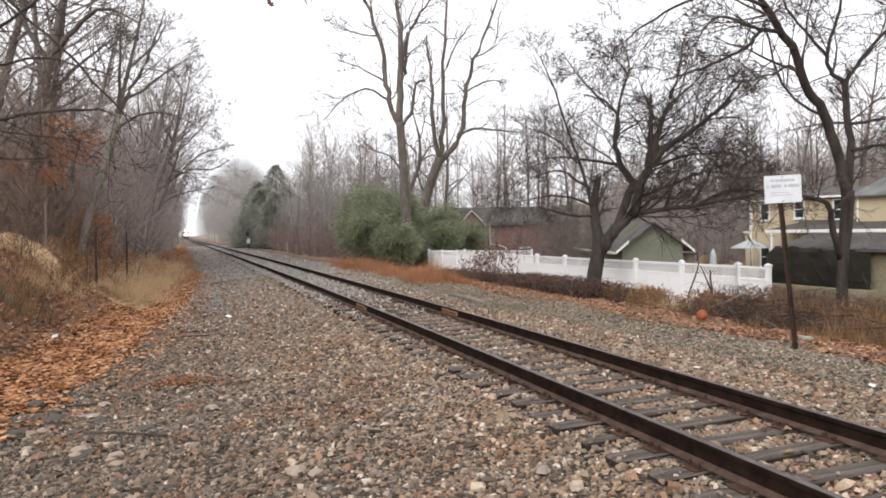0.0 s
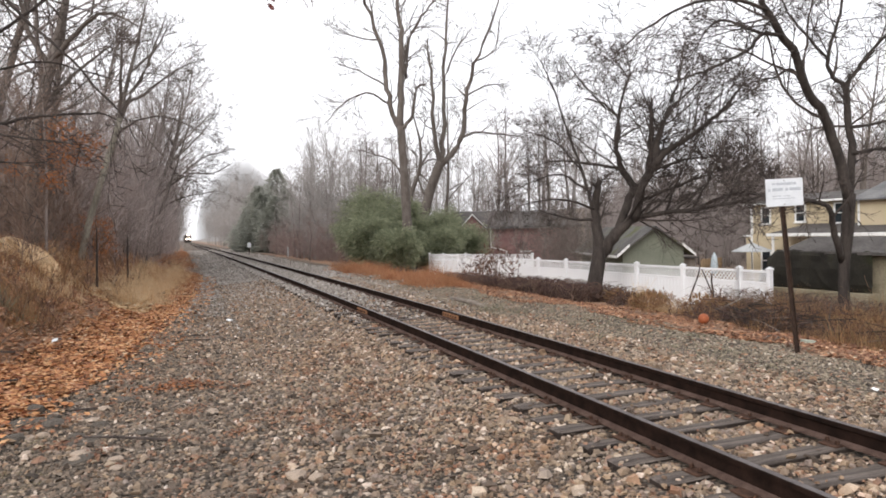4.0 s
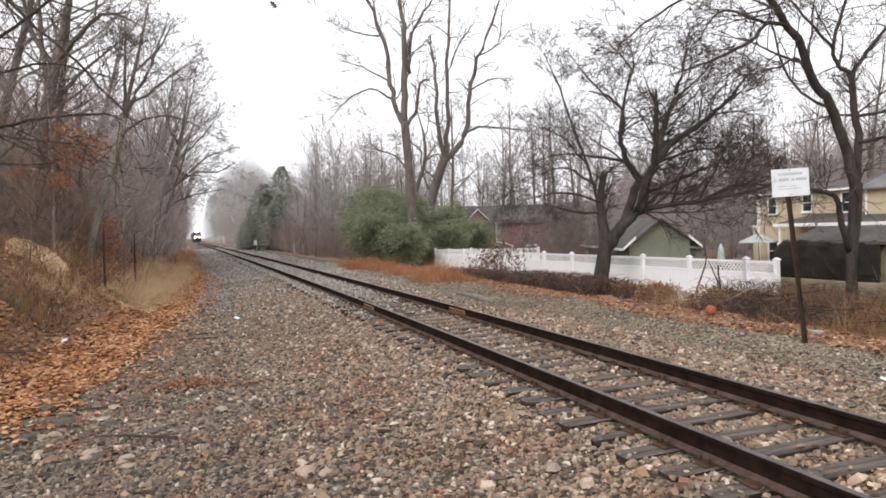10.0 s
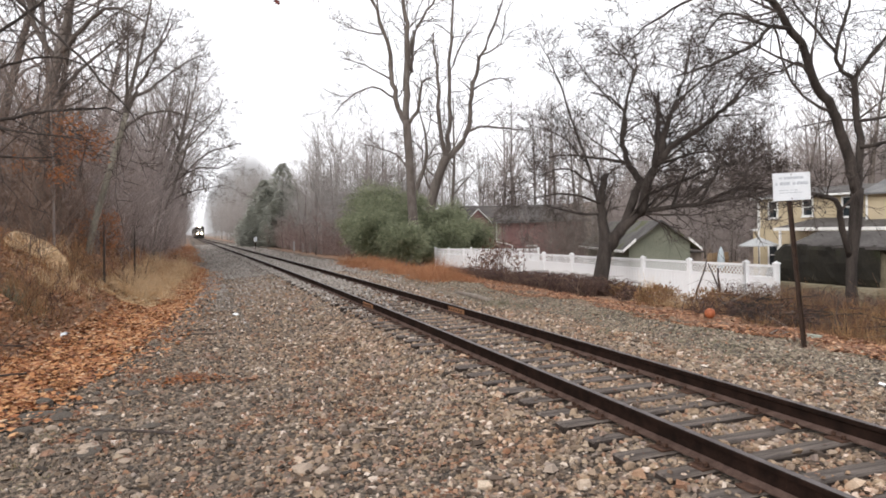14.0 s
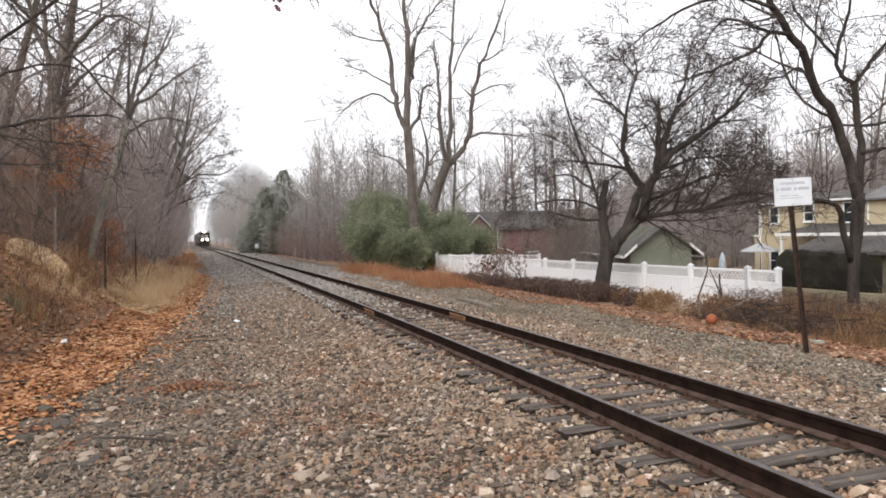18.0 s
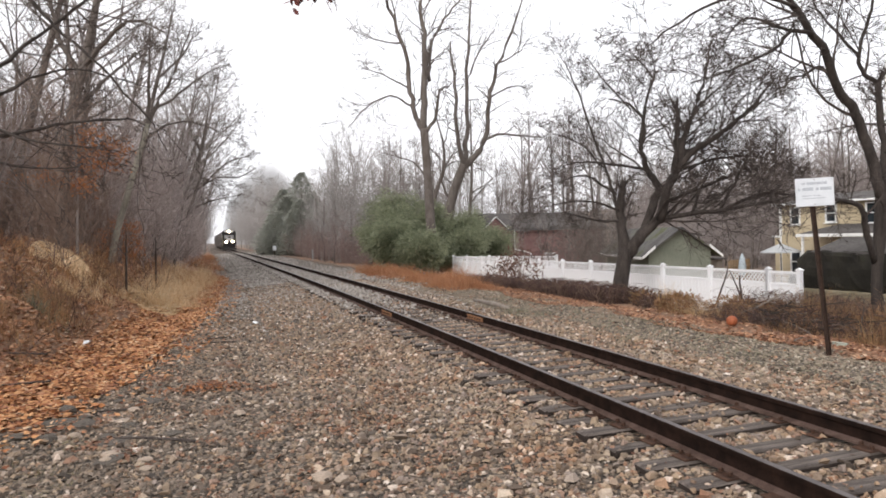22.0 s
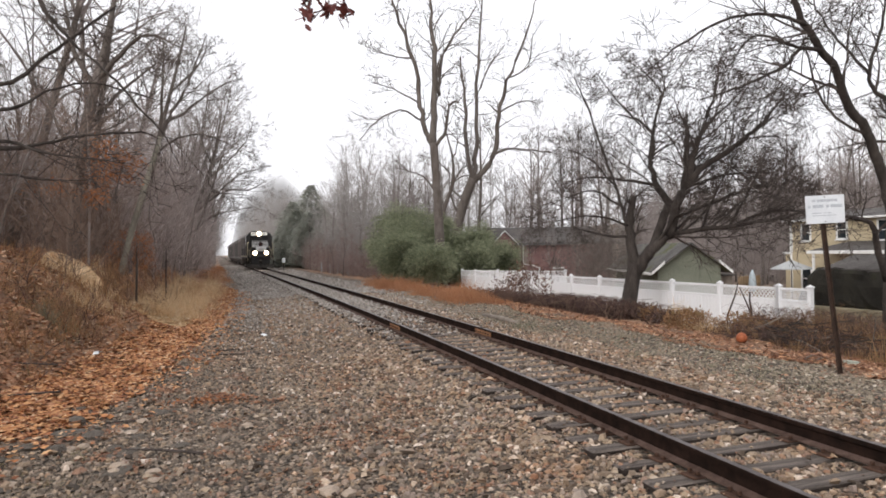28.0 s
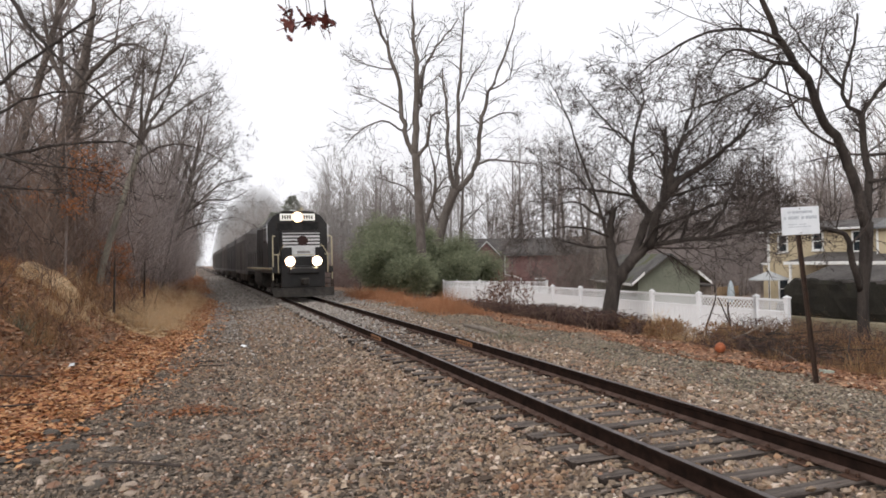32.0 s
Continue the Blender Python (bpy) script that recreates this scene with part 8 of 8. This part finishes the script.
for pts in (((-0.46, 0, -0.15), (-0.41, 0, top - 0.19), (-0.12, 0, top + 0.4), (-0.04, 0, top + 0.68)), ((0.5, 0, -0.15), (0.43, 0, top - 0.27), (0.2, 0, top + 0.2), (0.01, 0, top + 0.57)),
            ((0.43, 0.02, top - 0.2), (0.36, 0.02, top + 0.2), (0.37, 0.02, top + 0.42))):
    part("stem", Mesh().tube(pts, [.03, .026, .02, .012][:len(pts)], 6), M_BARK, dead)

# garden things beyond the fence
um = thing("patio_umbrella", "open off-white patio umbrella on a dark pole beside the yellow house", "umbrella", pose(33.0, 32.75, -1.95))
part("pole", Mesh().cyl((0, 0, -0.1), (0, 0, 2.6), 0.03, 8), M_POST, um)
cn = Mesh()
for k in range(8):
    a, b = k * math.pi / 4, (k + 1) * math.pi / 4
    cn.add([(0, 0, 2.62), (1.15 * math.cos(a), 1.15 * math.sin(a), 2.1), (1.15 * math.cos(b), 1.15 * math.sin(b), 2.1), (0, 0, 2.56), (1.15 * math.cos(a), 1.15 * math.sin(a), 2.04), (1.15 * math.cos(b), 1.15 * math.sin(b), 2.04)],
           [(0, 1, 2), (3, 5, 4), (1, 4, 5, 2)])
part("canopy", cn, M_CANVAS, um)
cu = thing("closed_umbrella", "closed pale blue patio umbrella standing in the yard", "umbrella", pose(32.0, 34.85, -2.0))
part("pole", Mesh().cyl((0, 0, -0.1), (0, 0, 1.0), 0.03, 8), M_POST, cu)
part("canopy", Mesh().tube([(0, 0, 0.7), (0, 0, 1.2), (0, 0, 1.7), (0, 0, 2.05)], [.2, .24, .17, .03], 9), M_PALEBLUE, cu, smooth=True)
# White arc stands in for a roof outline, sized to fit the camera's view
hoop = thing("garden_hoop", "white arched bar standing in for a roof outline behind the fence", "garden frame", pose(22.05, 48.0, gz(22.05, 48.0) - 0.27, 0, 0, TURN) @ Matrix.Diagonal((1.3, 1, 1, 1)))
part("arch", Mesh().tube([(-1.2, 0, -0.1), (-1.2, 0, 1.9), (-0.7, 0, 2.15), (0, 0, 2.25), (0.7, 0, 2.15), (1.2, 0, 1.9), (1.2, 0, -0.1)], [.05] * 7, 6), M_TRIM, hoop)
pk = thing("orange_ball", "faded orange ball lying in the leaves", "ball", pose(10.70, 12.01, gz(10.70, 12.01)))
bm = bmesh.new()
bmesh.ops.create_uvsphere(bm, u_segments=20, v_segments=12, radius=0.115)
me = bpy.data.meshes.new("shell")
bm.to_mesh(me)
bm.free()
me.materials.append(M_ORANGE)
me.shade_smooth()
part("shell", me, None, pk, m=pose(0, 0, 0.12))

# a near tree on the bank whose limbs hang over the path, with a few leaves still on
TWIG["least"], TWIG["kink"] = 0.0046, 0.012
over = tree = start_tree("overhanging_tree", "dark bare tree on the bank with long limbs over the path", pose(-4.18, 13.28, -0.66))
look_of = (random.Random(8), M_BARK, [(4, 50, 0.5, 0.1, -0.01), (4, 50, 0.55, 0.12, 0.0), (0, 45, 0.55, 0.13, 0.0)], 0.2)
add_limb(tree, "trunk", look_of, 0, (0, 0, -0, 0.17), (0.05, 0.04, 1.8, 0.145), (0.07, 0.11, 4.06, 0.119), (0.21, 0.11, 5.77, 0.102), (0.37, 0.12, 7.75, 0.076), (0.53, 0.12, 9.91, 0.034))
add_limb(tree, "limb", look_of, 7, (0.33, 0.11, 7.12, 0.053), (1.22, -0.23, 7.09, 0.043), (1.76, -0.67, 6.3, 0.031), (2.17, -0.95, 5.82, 0.024), (2.74, -1.3, 5.23, 0.020), (3.41, -1.68, 4.42, 0.014), (3.54, -1.74, 4.19, 0.009), (3.69, -1.81, 3.86, 0.005))
add_limb(tree, "limb", look_of, 9, (0.11, 0.1, 4.31, 0.046), (1, -0.23, 4.28, 0.037), (1.51, -0.21, 4.38, 0.027), (1.9, -0.14, 4.5, 0.024), (2.41, -0.23, 4.57, 0.021), (3.02, -0.35, 4.59, 0.016), (3.3, -0.46, 4.46, 0.007))
add_limb(tree, "limb", look_of, 8, (0.13, 0.12, 4.96, 0.038), (1.02, -0.22, 4.93, 0.031), (1.49, 0.04, 5.3, 0.022), (2.1, 0.13, 5.51, 0.018), (2.73, 0.21, 5.42, 0.014), (3.45, 0.15, 5.22, 0.007))
add_limb(tree, "limb", look_of, 6, (0.1, 0.11, 4.42, 0.038), (0.98, -0.23, 4.39, 0.031), (1.6, -0.68, 4.16, 0.018), (2.19, -1.02, 4.04, 0.014), (2.86, -1.38, 3.92, 0.006))
add_limb(tree, "limb", look_of, 5, (0.09, 0.1, 3.88, 0.031), (0.98, -0.24, 3.85, 0.024), (1.48, -0.22, 3.76, 0.015), (2.24, -0.4, 3.76, 0.009))
add_limb(tree, "limb", look_of, 7, (0.17, 0.12, 5.41, 0.046), (1.05, -0.22, 5.38, 0.037), (1.45, -0.04, 5.82, 0.031), (2.03, -0.03, 6.33, 0.024), (2.64, -0.03, 6.86, 0.018))
add_limb(tree, "limb", look_of, 0, (0.35, 0.12, 7.66, 0.076), (1.24, -0.22, 7.63, 0.061), (2.31, -1.26, 7.84, 0.046), (3.61, -2.42, 7.33, 0.034), (4.76, -3.52, 6.62, 0.024), (5.41, -4.1, 6.17, 0.014), (5.92, -4.51, 5.98, 0.007))
rl = random.Random(9)
for x, y, z, zt, half, tall in ((5.38, -4.11, 5.70, 6.11, 0.117, 0.248), (5.43, -4.13, 5.54, 6.11, 0.088, 0.161), (5.86, -4.29, 5.67, 6.10, 0.073, 0.146), (5.88, -4.30, 5.51, 6.10, 0.117, 0.219), (5.64, -4.21, 5.58, 6.10, 0.066, 0.131), (5.67, -4.22, 5.66, 6.10, 0.044, 0.088)):
    part("twig", Mesh().tube([(x - 0.04, y, zt), (x, y, z + 0.1), (x + 0.02, y, z - 0.05)], [.006, .005, .003], 4), M_BARK, over)
    for q in range(9):
        c = Vector((x + rl.gauss(0, half * 0.5), y + rl.gauss(0, 0.04), z + rl.gauss(0, tall * 0.33)))
        u, v = Vector((rl.gauss(0, 1), rl.gauss(0, .5), rl.gauss(-.8, .6))).normalized(), Vector((rl.gauss(0, 1), rl.gauss(0, 1), rl.gauss(0, 1))).normalized()
        lf, wq = 0.075 + 0.045 * rl.random(), []
        for f, w in ((-1, .05), (-.55, .4), (-.3, .2), (0, .55), (.3, .25), (.6, .4), (1, .04)):
            wq += [tuple(c + u * lf * f + v * lf * w), tuple(c + u * lf * f - v * lf * w * .9 + Vector((0, .004, .006)))]
        part("leaf", Mesh().add(wq, [(2 * k, 2 * k + 1, 2 * k + 3, 2 * k + 2) for k in range(6)]), M_OAKLEAF, over, "dark red withered oak leaf")


motions()
